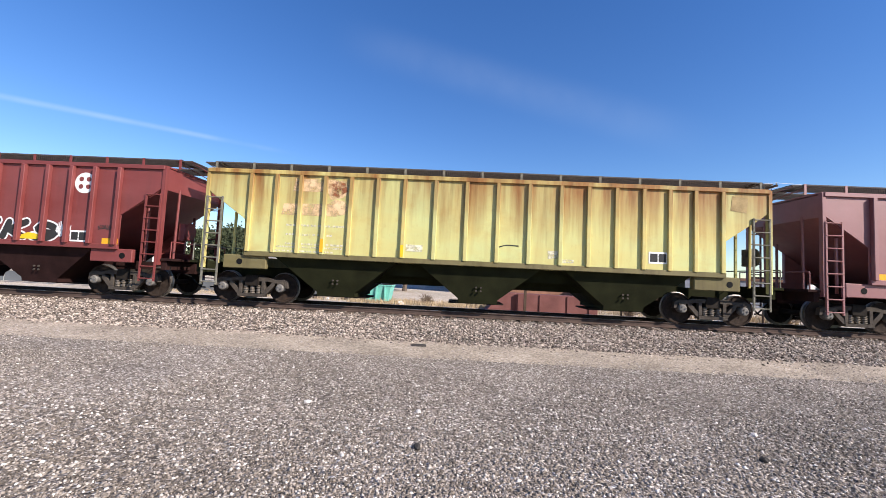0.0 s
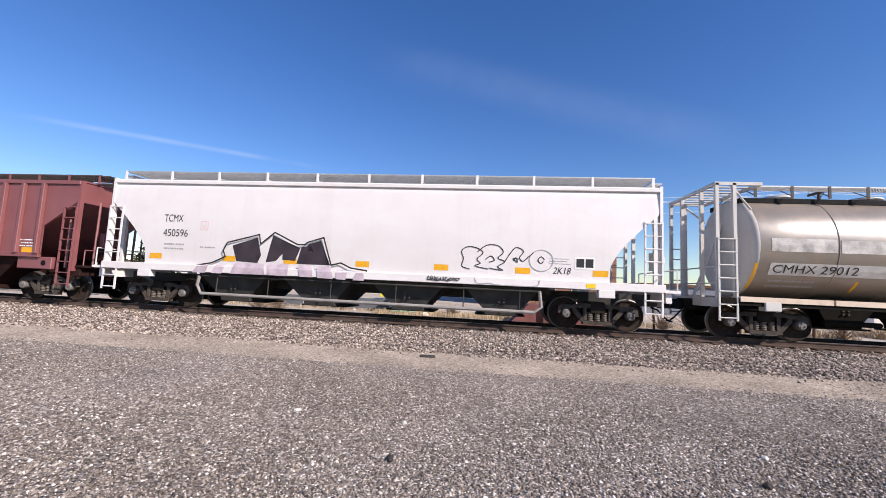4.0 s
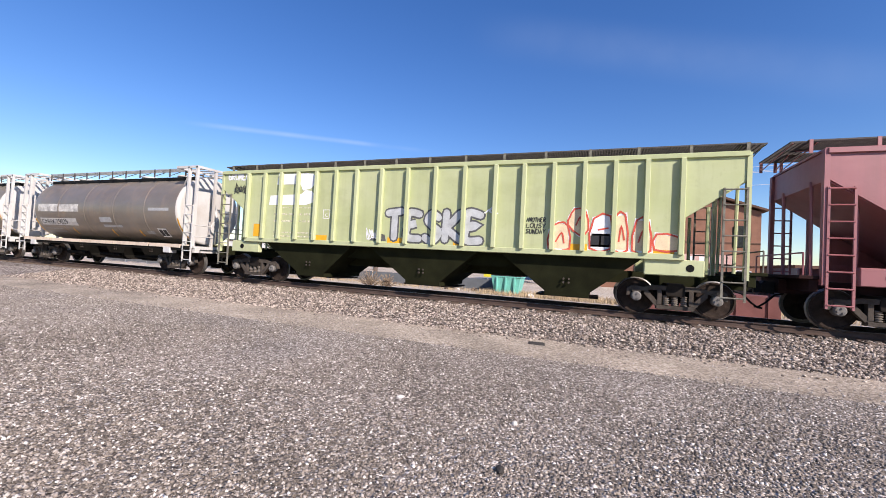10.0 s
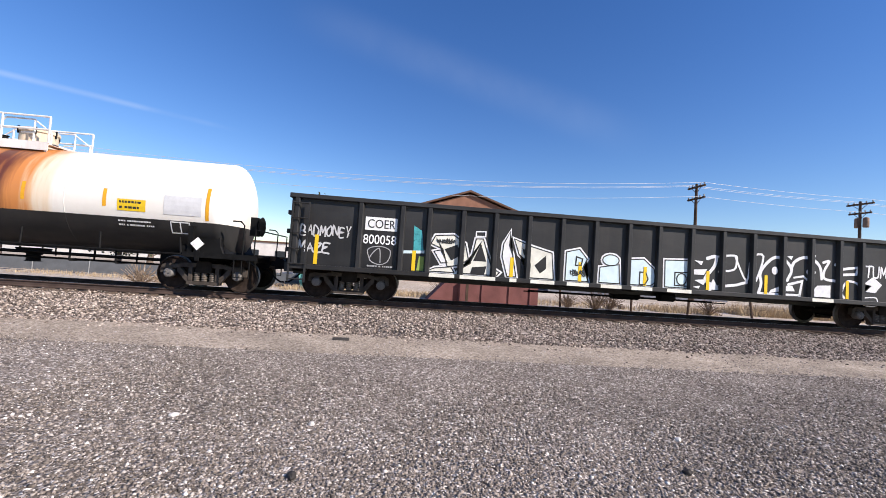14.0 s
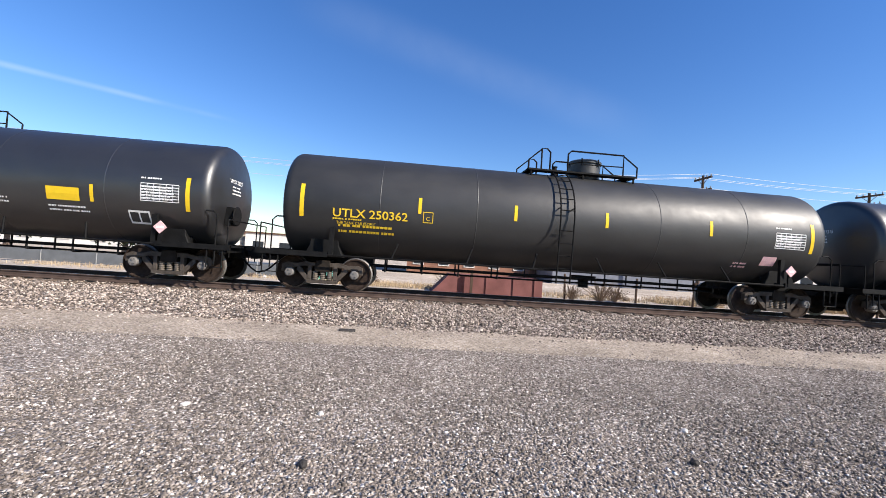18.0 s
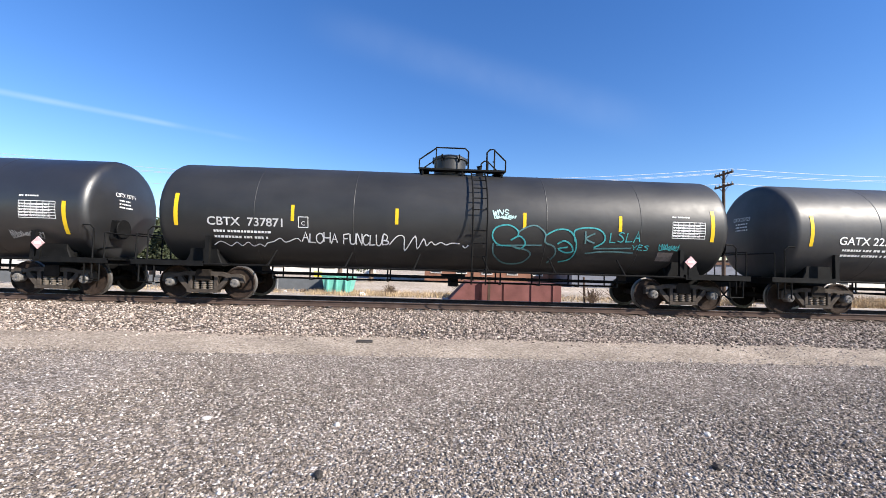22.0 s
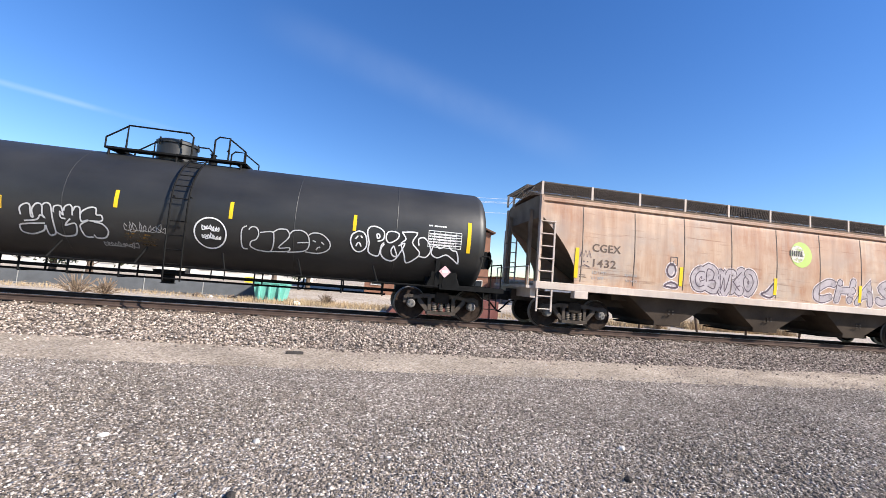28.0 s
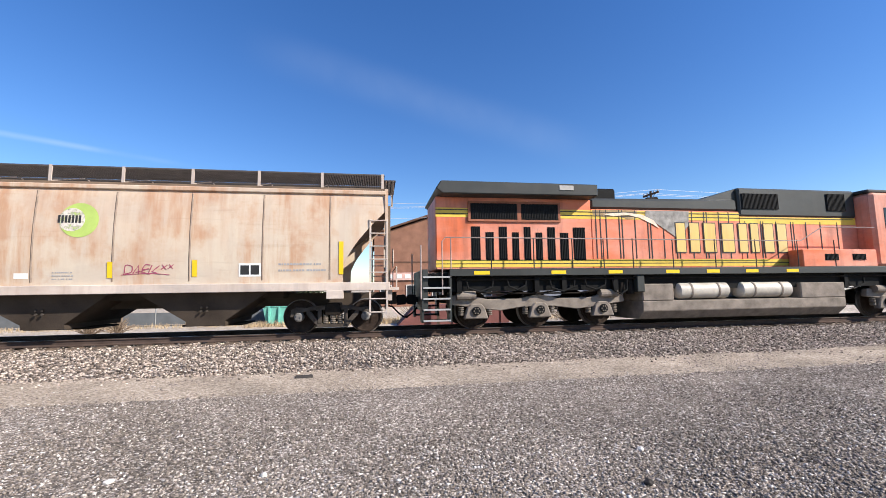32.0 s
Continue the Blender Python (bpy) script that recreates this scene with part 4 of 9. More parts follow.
def smooth_hopper(name, label, x_mid, body, low, half=9.2, hb=8.5, zt=3.95, seams=(-7.05, -5.3, -3.55, -1.8, -0.05, 1.7, 3.45, 5.2, 6.9), grate=GALV, lm=None, posts=11, bay_n=4, pipe_under=False, sill=None, fin=1.35, seam_mat=None, end_mat=None, up=0.0):
    car = vehicle(name, label, "hopper car", x_mid)
    zs, lm, top = 1.36, lm or body, 3.75 + up
    sill = sill or body
    # section of the shell: bowed side, rounded shoulder, low roof
    sec = [(-1.50 - 0.06 * math.sin(math.pi * (z - zs) / (top - zs)), z) for z in [zs + (top - zs) * k / 16 for k in range(17)]]
    sec += [(-1.44, 3.88 + up), (-1.30, 3.98 + up), (-1.05, 4.05 + 0.8 * up), (-0.6, 4.12 + 0.6 * up), (0, 4.15 + 0.5 * up)]
    full = sec + [(-y, z) for y, z in reversed(sec[:-1])]
    bm = bmesh.new()

    def end_x(z):
        # the shell draws in towards the sill, in a fin-shaped curve
        if z > 3.35:
            return hb
        t = (3.35 - z) / (3.35 - zs)
        return hb - fin * min(1.0, 1.06 * math.sin(t * math.pi / 2))
    cols = []
    for k in range(2):
        e = -1 if k == 0 else 1
        cols.append([(e * end_x(z), y, z) for y, z in full])
    mids = [[(-hb + fin + (2 * hb - 2 * fin) * k / 12, y, z) for y, z in full] for k in range(13)]
    loft(bm, [cols[0], *mids, cols[1]], closed=True, caps=False)
    part("shell", bm, body, car, smooth=True)
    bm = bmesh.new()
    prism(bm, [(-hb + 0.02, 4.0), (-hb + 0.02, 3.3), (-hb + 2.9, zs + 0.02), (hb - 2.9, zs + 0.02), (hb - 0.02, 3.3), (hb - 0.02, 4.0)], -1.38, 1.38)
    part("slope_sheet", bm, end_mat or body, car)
    on = lambda x, h, lift: (x, -(1.50 + 0.06 * math.sin(math.pi * min(1, max(0, (h - zs) / (top - zs)))) + lift), h)
    bm = bmesh.new()
    prev = None
    for j in range(9):
        z = zs + 0.1 + (3.62 + up - zs) * j / 8
        cur = [bm.verts.new(on(-0.03, z, -0.002)), bm.verts.new(on(0, z, 0.014)), bm.verts.new(on(0.03, z, -0.002))]
        if prev:
            bm.faces.new((prev[0], prev[1], cur[1], cur[0])), bm.faces.new((prev[1], prev[2], cur[2], cur[1]))
        prev = cur
    seam_me = finish(bm, "weld_seam")
    seam_me.materials.append(seam_mat or body)
    for x in seams:
        mesh_part("weld_seam", seam_me, car, pose(x, 0, 0))
    for s in (-1, 1):
        part("roof_edge", boxes((-hb, hb, s * 1.36, s * 1.555, 3.78 + up, 3.90 + up)), body, car, bevel=0.02)
        part("side_sill", boxes((-hb - 0.1, hb + 0.1, s * 1.40, s * 1.60, 1.16, 1.38)), sill, car, bevel=0.012)
        for e in (-1, 1):
            part("jacking_pad", boxes((e * 7.05 - 0.22, e * 7.05 + 0.22, s * 1.38, s * 1.61, 0.95, 1.17)), sill, car, bevel=0.01)
            ladder(car, e * (hb + 0.02) - (0.45 if e > 0 else 0), e * (hb + 0.02) + (0 if e > 0 else 0.45), s * 1.57, 0.5, 3.2 if e < 0 else 3.1, lm, 8)
            part("end_post", boxes((e * hb - 0.03, e * hb + 0.05, s * 1.40, s * 1.55, 1.2, 3.95 + up)), body, car)
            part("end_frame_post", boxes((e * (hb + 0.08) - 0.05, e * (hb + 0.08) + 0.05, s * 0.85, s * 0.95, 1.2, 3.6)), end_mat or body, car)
        walkway(car, -hb + 0.05, hb - 0.05, s * 0.08, s * 1.26, 4.44, grate, posts, 3.98 + up, lm)
    for e in (-1, 1):
        walkway(car, e * hb - 0.16 + e * 0.12, e * hb + 0.16 + e * 0.12, -0.9, 0.9, 4.38, grate, 2, 3.95, lm, "end_board", 0.1)
        part("end_platform", boxes((e * (half - 0.5) - 0.22, e * (half - 0.5) + 0.22, -1.5, 1.5, 1.16, 1.24), (e * (half - 0.55) - 0.08, e * (half - 0.55) + 0.08, -1.4, 1.4, 0.88, 1.16)), sill, car)
        part("end_handrail", rods(0.018, ((e * (half - 0.35), -1.45, 1.8), (e * (half - 0.35), 1.45, 1.8)), ((e * (half - 0.35), -1.45, 1.2), (e * (half - 0.35), -1.45, 1.8)), ((e * (half - 0.35), 1.45, 1.2), (e * (half - 0.35), 1.45, 1.8))), lm, car)
    part("hatch_cover", boxes((-hb + 0.8, hb - 0.8, -0.33, 0.33, 4.13 + 0.5 * up, 4.26 + 0.5 * up)), body, car, bevel=0.03)
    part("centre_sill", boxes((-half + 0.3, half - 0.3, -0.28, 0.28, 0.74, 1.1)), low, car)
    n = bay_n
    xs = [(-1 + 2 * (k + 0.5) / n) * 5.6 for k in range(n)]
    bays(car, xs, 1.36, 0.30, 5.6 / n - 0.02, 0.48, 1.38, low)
    # Added dark box that stands for the shade between the bays
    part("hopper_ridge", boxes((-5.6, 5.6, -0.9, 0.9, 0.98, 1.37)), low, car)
    if pipe_under:
        part("unloading_pipe", made(lambda b: pipe(b, [(-5.2, -1.5, 1.05), (-5.25, -1.5, 0.75), (-5.1, -1.5, 0.50), (5.1, -1.5, 0.45), (5.3, -1.5, 0.6), (5.25, -1.5, 1.05)], 0.05, 8)), plain("pale_pipe_paint", (0.27, 0.25, 0.23), 0.6), car)
        part("tie_rail", rods(0.03, ((-5.3, -1.5, 1.06), (5.3, -1.5, 1.04))), low, car)
        for x in (-4.6, -2.9, -0.9, 1.1, 3.1, 4.7):
            part("pipe_hanger", rods(0.018, ((x, -1.48, 1.2), (x, -1.5, 0.48))), low, car)
    hand_brake(car, half - 0.42, -0.5, 2.1, lm)
    bogie(car, -6.95), bogie(car, 6.95)
    couplers(car, half)
    return car, on

# ---- tank cars ----
def shell(bm, hl, r, zc, dish=0.5, seg=40, mid=10):
    """A round shell along x with dished heads."""
    rings = []
    # flat dish out to the knuckle, then a tight bend into the barrel
    kn = 0.6 * dish
    prof = [(-hl + (dish - kn) * t * t, max(0.02, (r - kn) * t)) for t in (0, 0.3, 0.6, 0.85, 1.0)]
    prof += [(-hl + dish - kn * math.cos(a), r - kn + kn * math.sin(a)) for a in [math.radians(d) for d in (18, 36, 54, 72, 90)]]
    prof += [(-hl + dish + (2 * hl - 2 * dish) * k / mid, r) for k in range(1, mid)]
    prof += [(-x, rr) for x, rr in reversed(prof[:10])]
    for x, rr in prof:
        rings.append([(x, rr * math.cos(k * math.tau / seg), zc + rr * math.sin(k * math.tau / seg)) for k in range(seg)])
    loft(bm, rings)


def ring_seam(bm, x, r, zc, w=0.025, h=0.006, seg=40):
    for k in range(seg):
        a0, a1 = k * math.tau / seg, (k + 1) * math.tau / seg
        p = [bm.verts.new((x + dx, rr * math.cos(a), zc + rr * math.sin(a))) for a in (a0, a1) for dx, rr in ((-w, r - 0.004), (0, r + h), (w, r - 0.004))]
        bm.faces.new((p[0], p[1], p[4], p[3])), bm.faces.new((p[1], p[2], p[5], p[4]))


def arc(x, r, zc, d0, d1, n=8):
    return [(x, -r * math.cos(math.radians(d0 + (d1 - d0) * k / n)), zc + r * math.sin(math.radians(d0 + (d1 - d0) * k / n))) for k in range(n + 1)]


def tank_car(name, label, x_mid, body, ladder_x=0.2, dome_x=0.0, rails=(-1.8, 1.8), half=8.98, hl=8.2, r=1.52, zc=2.46, truck=6.9, frame=BLACK, seams=(-5.4, -2.7, 2.7, 5.4), dome_r=0.5, low=None, dome_mat=None, rail_mat=None, split=0.0, top_mat=None):
    car = vehicle(name, label, "tank car", x_mid)
    fr, dm = rail_mat or frame, dome_mat or body
    bm = bmesh.new()
    shell(bm, hl, r, zc, 0.42)
    if low is not None:
        bmesh.ops.bisect_plane(bm, geom=bm.verts[:] + bm.edges[:] + bm.faces[:], plane_co=(0, 0, split), plane_no=(0, 0, 1))
    sh = part("tank_shell", bm, body, car, smooth=True)
    if low is not None:
        sh.data.materials.append(low)
        for p in sh.data.polygons:
            p.material_index = 1 if p.center.z < split else 0
    for x in seams:
        bm = bmesh.new()
        ring_seam(bm, x, r, zc)
        sm = part("jacket_seam", bm, body, car)
        if low is not None:
            sm.data.materials.append(low)
            for p in sm.data.polygons:
                p.material_index = 1 if p.center.z < split else 0
    # stub sills, saddles and side rail
    for e in (-1, 1):
        part("stub_sill", boxes((e * (half - 1.9) - 1.5, e * (half - 1.9) + 1.5, -0.3, 0.3, 0.72, 1.08)), frame, car)
        bm = bmesh.new()
        prism(bm, [(e * truck - 0.55, 0.92), (e * truck + 0.55, 0.92), (e * truck + 0.4, 1.25), (e * truck + 0.35, 1.75), (e * truck - 0.35, 1.75), (e * truck - 0.4, 1.25)], -1.1, 1.1)
        part("saddle", bm, frame, car, bevel=0.02)
        for s in (-1, 1):
            part("end_deck", boxes((e * (half - 1.3) - 0.95, e * (half - 1.3) + 0.95, s * 0.55, s * 1.45, 1.0, 1.05), (e * (half - 1.3) - 0.95, e * (half - 1.3) + 0.95, s * 1.40, s * 1.46, 0.92, 1.06)), frame, car)
            part("corner_grab", made(lambda b: pipe(b, [(e * (half - 0.75), s * 1.42, 0.55), (e * (half - 0.75), s * 1.42, 1.85), (e * (half - 0.85), s * 1.42, 1.95), (e * (half - 1.05), s * 1.42, 1.95)], 0.02)), fr, car)
            part("sill_step", made(lambda b: pipe(b, [(e * (half - 0.55), s * 1.42, 1.0), (e * (half - 0.55), s * 1.42, 0.45), (e * (half - 0.95), s * 1.42, 0.45), (e * (half - 0.95), s * 1.42, 1.0)], 0.022)), fr, car)
            part("bolster_post", boxes((e * (truck - 0.25) - 0.06, e * (truck - 0.25) + 0.06, s * 1.32, s * 1.42, 1.0, 1.75)), fr, car)
        part("end_handrail", rods(0.02, ((e * (half - 0.45), -1.42, 1.75), (e * (half - 0.45), 1.42, 1.75)), ((e * (half - 0.45), -1.42, 1.0), (e * (half - 0.45), -1.42, 1.75)), ((e * (half - 0.45), 1.42, 1.0), (e * (half - 0.45), 1.42, 1.75))), fr, car)
        part("end_sill", boxes((e * (half - 0.55) - 0.08, e * (half - 0.55) + 0.08, -1.42, 1.42, 0.86, 1.05)), frame, car)
    for s in (-1, 1):
        part("side_rail", rods(0.026, ((-half + 1.9, s * 1.42, 0.98), (half - 1.9, s * 1.42, 0.98))), fr, car)
        for x in (-5.0, -2.9, -1.0, 1.1, 3.0, 5.0):
            if abs(x) < half - 2:
                part("rail_bracket", rods(0.025, ((x, s * 1.42, 0.98), (x + 0.16 * (-1 if x > 0 else 1), s * 1.22, 1.42))), fr, car)
    for y, z, c in ((-0.5, 0.78, 1.0), (0.4, 0.72, 1.0), (-0.2, 0.62, 1.6)):
        part("train_pipe", rods(0.03, ((-truck + c, y, z), (truck - c, y, z))), frame, car)
    for x in (-5.2, -4.1, -3.0, -1.8, 1.6, 2.8, 4.0, 5.2):
        if abs(x) < truck - 1:
            part("pipe_hanger", rods(0.025, ((x, -0.5, 1.0), (x, -0.5, 0.6)), ((x, -0.5, 0.6), (x, 0.4, 0.6)), ((x, 0.4, 0.6), (x, 0.4, 1.0))), frame, car)
    part("bottom_outlet", made(lambda b: lathe(b, [(0.4, 0.86), (0.36, 0.78), (0.16, 0.7), (0.16, 0.5), (0.2, 0.48)], False, 14, (dome_x + 0.2, 0, 0))), frame, car)
    bm = bmesh.new()
    rod(bm, (half - 2.6, -0.75, 1.12), (half - 1.6, -0.75, 1.12), 0.2, 12)
    part("brake_cylinder", bm, frame, car, smooth=True)
    hand_brake(car, half - 0.6, -0.55, 1.9, fr)
    # top platform, dome and rails
    tr = top_mat or fr
    zt = zc + r
    d = dome_x
    lo, hi = rails
    part("platform", boxes((lo, hi, -0.72, -0.42, zt + 0.0, zt + 0.05), (lo, hi, 0.42, 0.72, zt + 0.0, zt + 0.05), (lo, lo + 0.3, -0.7, 0.7, zt + 0.01, zt + 0.06), (hi - 0.3, hi, -0.7, 0.7, zt + 0.01, zt + 0.06)), tr, car)
    for x in (lo + 0.1, (lo + hi) / 2, hi - 0.1):
        for s in (-1, 1):
            part("platform_leg", rods(0.03, ((x, s * 0.7, zt - 0.28), (x, s * 0.66, zt + 0.02))), tr, car)
    dome = part("dome", made(lambda b: lathe(b, [(dome_r, zt - 0.15), (dome_r, zt + 0.42), (dome_r + 0.04, zt + 0.43), (dome_r + 0.04, zt + 0.50), (dome_r - 0.05, zt + 0.55), (0.05, zt + 0.57)], False, 22, (d, 0, 0))), dm, car, smooth=True)
    for k in range(6):
        a = k * math.tau / 6
        part("dome_bolt", rods(0.025, ((d + (dome_r + 0.03) * math.cos(a), (dome_r + 0.03) * math.sin(a), zt + 0.34), (d + (dome_r + 0.03) * math.cos(a), (dome_r + 0.03) * math.sin(a), zt + 0.55))), fr, dome)
    part("valve", made(lambda b: lathe(b, [(0.12, zt - 0.05), (0.12, zt + 0.15), (0.07, zt + 0.2), (0.07, zt + 0.3), (0.1, zt + 0.33)], False, 12, (d - 0.95 if d > ladder_x else d + 0.95, 0.05, 0))), fr, car)
    for s in (-1, 1):
        y = s * 0.68
        h = zt + 0.68
        a, b = ladder_x - 0.28, ladder_x + 0.28
        bm = bmesh.new()
        ic = lo + min(0.5, 0.6 * (a - lo))
        pipe(bm, [(a, y, zt), (a, y, h - 0.1), (a - 0.1, y, h), (ic, y, h), (ic, y, zt)], 0.026)
        rod(bm, (ic, y, h - 0.02), (lo, y, zt + 0.30), 0.022)
        rod(bm, (lo, y, zt + 0.30), (lo, y, zt), 0.022)
        part("safety_rail", bm, tr, car)
        bm = bmesh.new()
        oc = hi - min(0.45, 0.6 * (hi - b))
        pipe(bm, [(b, y, zt), (b, y, h - 0.1), (b + 0.1, y, h), (oc, y, h), (oc, y, zt)], 0.026)
        rod(bm, (oc, y, h - 0.02), (hi, y, zt + 0.34), 0.022)
        rod(bm, (hi, y, zt + 0.34), (hi, y, zt), 0.022)
        rod(bm, (min(b + 0.5, oc - 0.05), y, zt + 0.3), (oc, y, zt + 0.32), 0.018)
        part("safety_rail", bm, tr, car)
        # ladder bent over the shell
        lx = ladder_x
        bm = bmesh.new()
        for x in (lx - 0.2, lx + 0.2):
            pts = [(x, -y1 * -s if False else s * abs(y1), z1) for _, y1, z1 in arc(x, r + 0.13, zc, 12, 62)]
            pipe(bm, [(x, s * 1.56, 0.62), (x, s * (r + 0.10), 1.4), (x, s * (r + 0.13), zc), *pts], 0.022)
        for k in range(5):
            z = 0.68 + k * 0.36
            rod(bm, (lx - 0.2, s * (1.56 + 0.0), z), (lx + 0.2, s * (1.56 + 0.0), z), 0.015)
        for dg in (8, 20, 32, 44, 56):
            p = arc(0, r + 0.13, zc, dg, dg, 1)[0]
            rod(bm, (lx - 0.2, s * abs(p[1]), p[2]), (lx + 0.2, s * abs(p[1]), p[2]), 0.015)
        for x in (lx - 0.2, lx + 0.2):
            rod(bm, (x, s * (r + 0.12), zc + 0.3), (x, s * r * 0.98, zc + 0.3), 0.018)
            rod(bm, (x, s * 1.56, 1.0), (x - 0.35 if x < lx else x + 0.35, s * 1.42, 1.0), 0.018)
        part("ladder", bm, fr, car)
    bogie(car, -truck), bogie(car, truck)
    couplers(car, half)
    return car, round_at(zc, r)


def tank_strips(car, on, xs, hl=8.1, z=2.20, h=0.44, big=0.88, low=1.99, end=0.62, material=YELLOW):
    marks([(x - 0.045, x + 0.045, z, z + h) for x in xs], material, car, on, "reflective_strip")
    marks([(e * (hl - end) - 0.055, e * (hl - end) + 0.055, low, low + big) for e in (-1, 1)], material, car, on, "reflective_strip")


def head_on(hl, r, zc, e):
    """Maps print onto a dished tank head; the first coordinate runs to the reader's right."""
    return lambda x, h, l: (e * (hl - 0.168 * min(1.0, math.hypot(x, h - zc) / (r - 0.252)) ** 2 + l), e * x, h)


def data_block(car, on, x, z, w=0.95, rows=5, gap=0.085, h=0.045, material=WHITE, name="small_stencil", seed=1):
    """Lines of lettering too small to read."""
    rnd = random.Random(seed)
    out = []
    for k in range(rows):
        x0, end = x, x + w * rnd.uniform(0.75, 1.0)
        while x0 < end:
            d = rnd.uniform(0.6, 1.3) * h
            out.append((x0, min(x + w, x0 + d), z - k * gap, z - k * gap + h * 0.8))
            x0 += d + h * (0.28 if rnd.random() < 0.8 else 0.9)
    return fine_marks(out, material, car, on, name)


def placard(car, on, x, z, material=PINK):
    """A square sign on its point in a holder."""
    d = 0.17
    bm = bmesh.new()
    prism(bm, [(x, z - d), (x + d, z), (x, z + d), (x - d, z)], -1.50, -1.475)
    p = part("placard", bm, material, car)
    part("placard_holder", boxes((x - 0.05, x + 0.05, -1.475, -1.42, z - 0.45, z + 0.05)), BLACK, car)
    part("placard_panel", boxes((x - 0.09, x + 0.09, -1.508, -1.5, z - 0.03, z + 0.03)), WHITE, p)


def chart(car, on, x, z, w=0.95, h=0.45, material=WHITE):
    fine_marks([(x, x + w, z + h * k / 6, z + h * k / 6 + 0.018) for k in range(7)] + [(x + w * k / 6, x + w * k / 6 + 0.014, z, z + h) for k in range(7)], material, car, on, "gauge_chart")
    data_block(car, on, x + 0.03, z + h - 0.1, w - 0.06, 5, h / 6, 0.035, material, "chart_print", int(x * 7) + 3)

# ---- cylindrical hopper, gondola, locomotive ----
def round_hopper(name, label, x_mid, body, frame, deck, low):
    car = vehicle(name, label, "hopper car", x_mid)
    half, hl, r, zc = 6.68, 5.2, 1.47, 2.63
    bm = bmesh.new()
    shell(bm, hl, r, zc, 0.22, 44)
    sh = part("shell", bm, body, car, smooth=True)
    sh.data.materials.append(frame)
    for p in sh.data.polygons:
        p.material_index = 1 if abs(p.center.x) > hl - 0.2 else 0
    for x in (-3.05, -1.05, 1.03, 3.08):
        bm = bmesh.new()
        ring_seam(bm, x, r, zc, 0.03, 0.014, 44)
        part("weld_seam", bm, body, car)
    for s in (-1, 1):
        part("side_sill", boxes((-6.0, 6.0, s * 1.30, s * 1.50, 0.92, 1.12)), low, car, bevel=0.01)
        for x0, x1 in ((-5.55, -3.3), (-3.25, -0.95), (-0.9, 1.4), (1.45, 3.6), (3.7, 5.5)):
            part("sill_cover", boxes((x0, x1, s * 1.12, s * 1.54, 1.12, 1.17), (x0, x1, s * 1.505, s * 1.545, 1.03, 1.12)), deck, car, "dusty beige walkway plate")
        for e in (-1, 1):
            for x in (6.05, 5.6):
                part("frame_post", boxes((e * x - 0.045, e * x + 0.045, s * 1.36, s * 1.46, 1.1, 4.28)), frame, car)
            part("frame_post", boxes((e * 6.05 - 0.045, e * 6.05 + 0.045, s * 0.55, s * 0.65, 1.1, 4.28)), frame, car)
            part("frame_brace", rods(0.03, ((e * 5.65, s * 1.40, 4.2), (e * 5.05, s * 1.2, 3.6))), frame, car)
            ladder(car, e * 6.05 - (0.45 if e > 0 else 0), e * 6.05 + (0 if e > 0 else 0.45), s * 1.49, 0.5, 2.75, frame, 7)
            part("bolster_end", boxes((e * 4.75 - 0.2, e * 4.75 + 0.2, s * 1.25, s * 1.55, 0.80, 1.06)), frame, car, bevel=0.02)
        # Brackets are dark steel to paint in the shade under the walkway
        walkway(car, -4.85, 4.85, s * 0.55, s * 1.0, 4.34, GALV, 11, 4.0, GRATE_DARK)
        part("roof_rail", boxes((-5.1, 5.1, s * 0.60, s * 0.80, 3.88, 4.02)), BLACK, car)
    for x in (-3.6, -1.2, 1.2, 3.6):
        part("hatch", made(lambda b: lathe(b, [(0.38, 4.0), (0.38, 4.15), (0.42, 4.16), (0.40, 4.22), (0.1, 4.26)], False, 18, (x, 0, 0))), frame, car, smooth=True)
    for e in (-1, 1):
        for k in range(9):
            y = -1.3 + 2.6 * k / 8
            part("deck_slat", boxes((min(e * 4.95, e * 6.05), max(e * 4.95, e * 6.05), y - 0.05, y + 0.05, 4.26, 4.29)), frame, car)
        for x in (6.08, 4.92):
            part("deck_edge", boxes((e * x - 0.03, e * x + 0.03, -1.46, 1.46, 4.22, 4.31)), frame, car)
        for s in (-1, 1):
            part("deck_edge", boxes((min(e * 4.95, e * 6.05), max(e * 4.95, e * 6.05), s * 1.43 - 0.03, s * 1.43 + 0.03, 4.22, 4.31)), frame, car)
        part("end_platform", boxes((e * 5.7 - 0.45, e * 5.7 + 0.45, -1.45, 1.45, 1.06, 1.12), (e * 6.1 - 0.07, e * 6.1 + 0.07, -1.4, 1.4, 0.86, 1.06)), frame, car)
        part("end_handrail", rods(0.02, ((e * 6.1, -1.4, 1.95), (e * 6.1, 1.4, 1.95)), ((e * 6.1, -1.4, 1.5), (e * 6.1, 1.4, 1.5))), frame, car)
        part("slope_brace", rods(0.05, ((e * 5.15, 0, 3.4), (e * 6.0, 0, 1.15))), frame, car)
    part("centre_sill", boxes((-half + 0.3, half - 0.3, -0.28, 0.28, 0.72, 1.05)), low, car)
    bays(car, (-2.4, 0.15, 2.6), 1.2, 0.42, 0.85, 0.45, 0.8, low)
    for x in (-2.4, 0.15, 2.6):
        part("outlet_pipe", made(lambda b: pipe(b, [(x - 0.7, -0.9, 0.55), (x + 0.7, -0.9, 0.55)], 0.07, 10)), low, car)
    hand_brake(car, half - 0.5, -0.5, 1.9, frame)
    bogie(car, -4.68), bogie(car, 4.68)
    couplers(car, half)
    return car, round_at(zc, r)


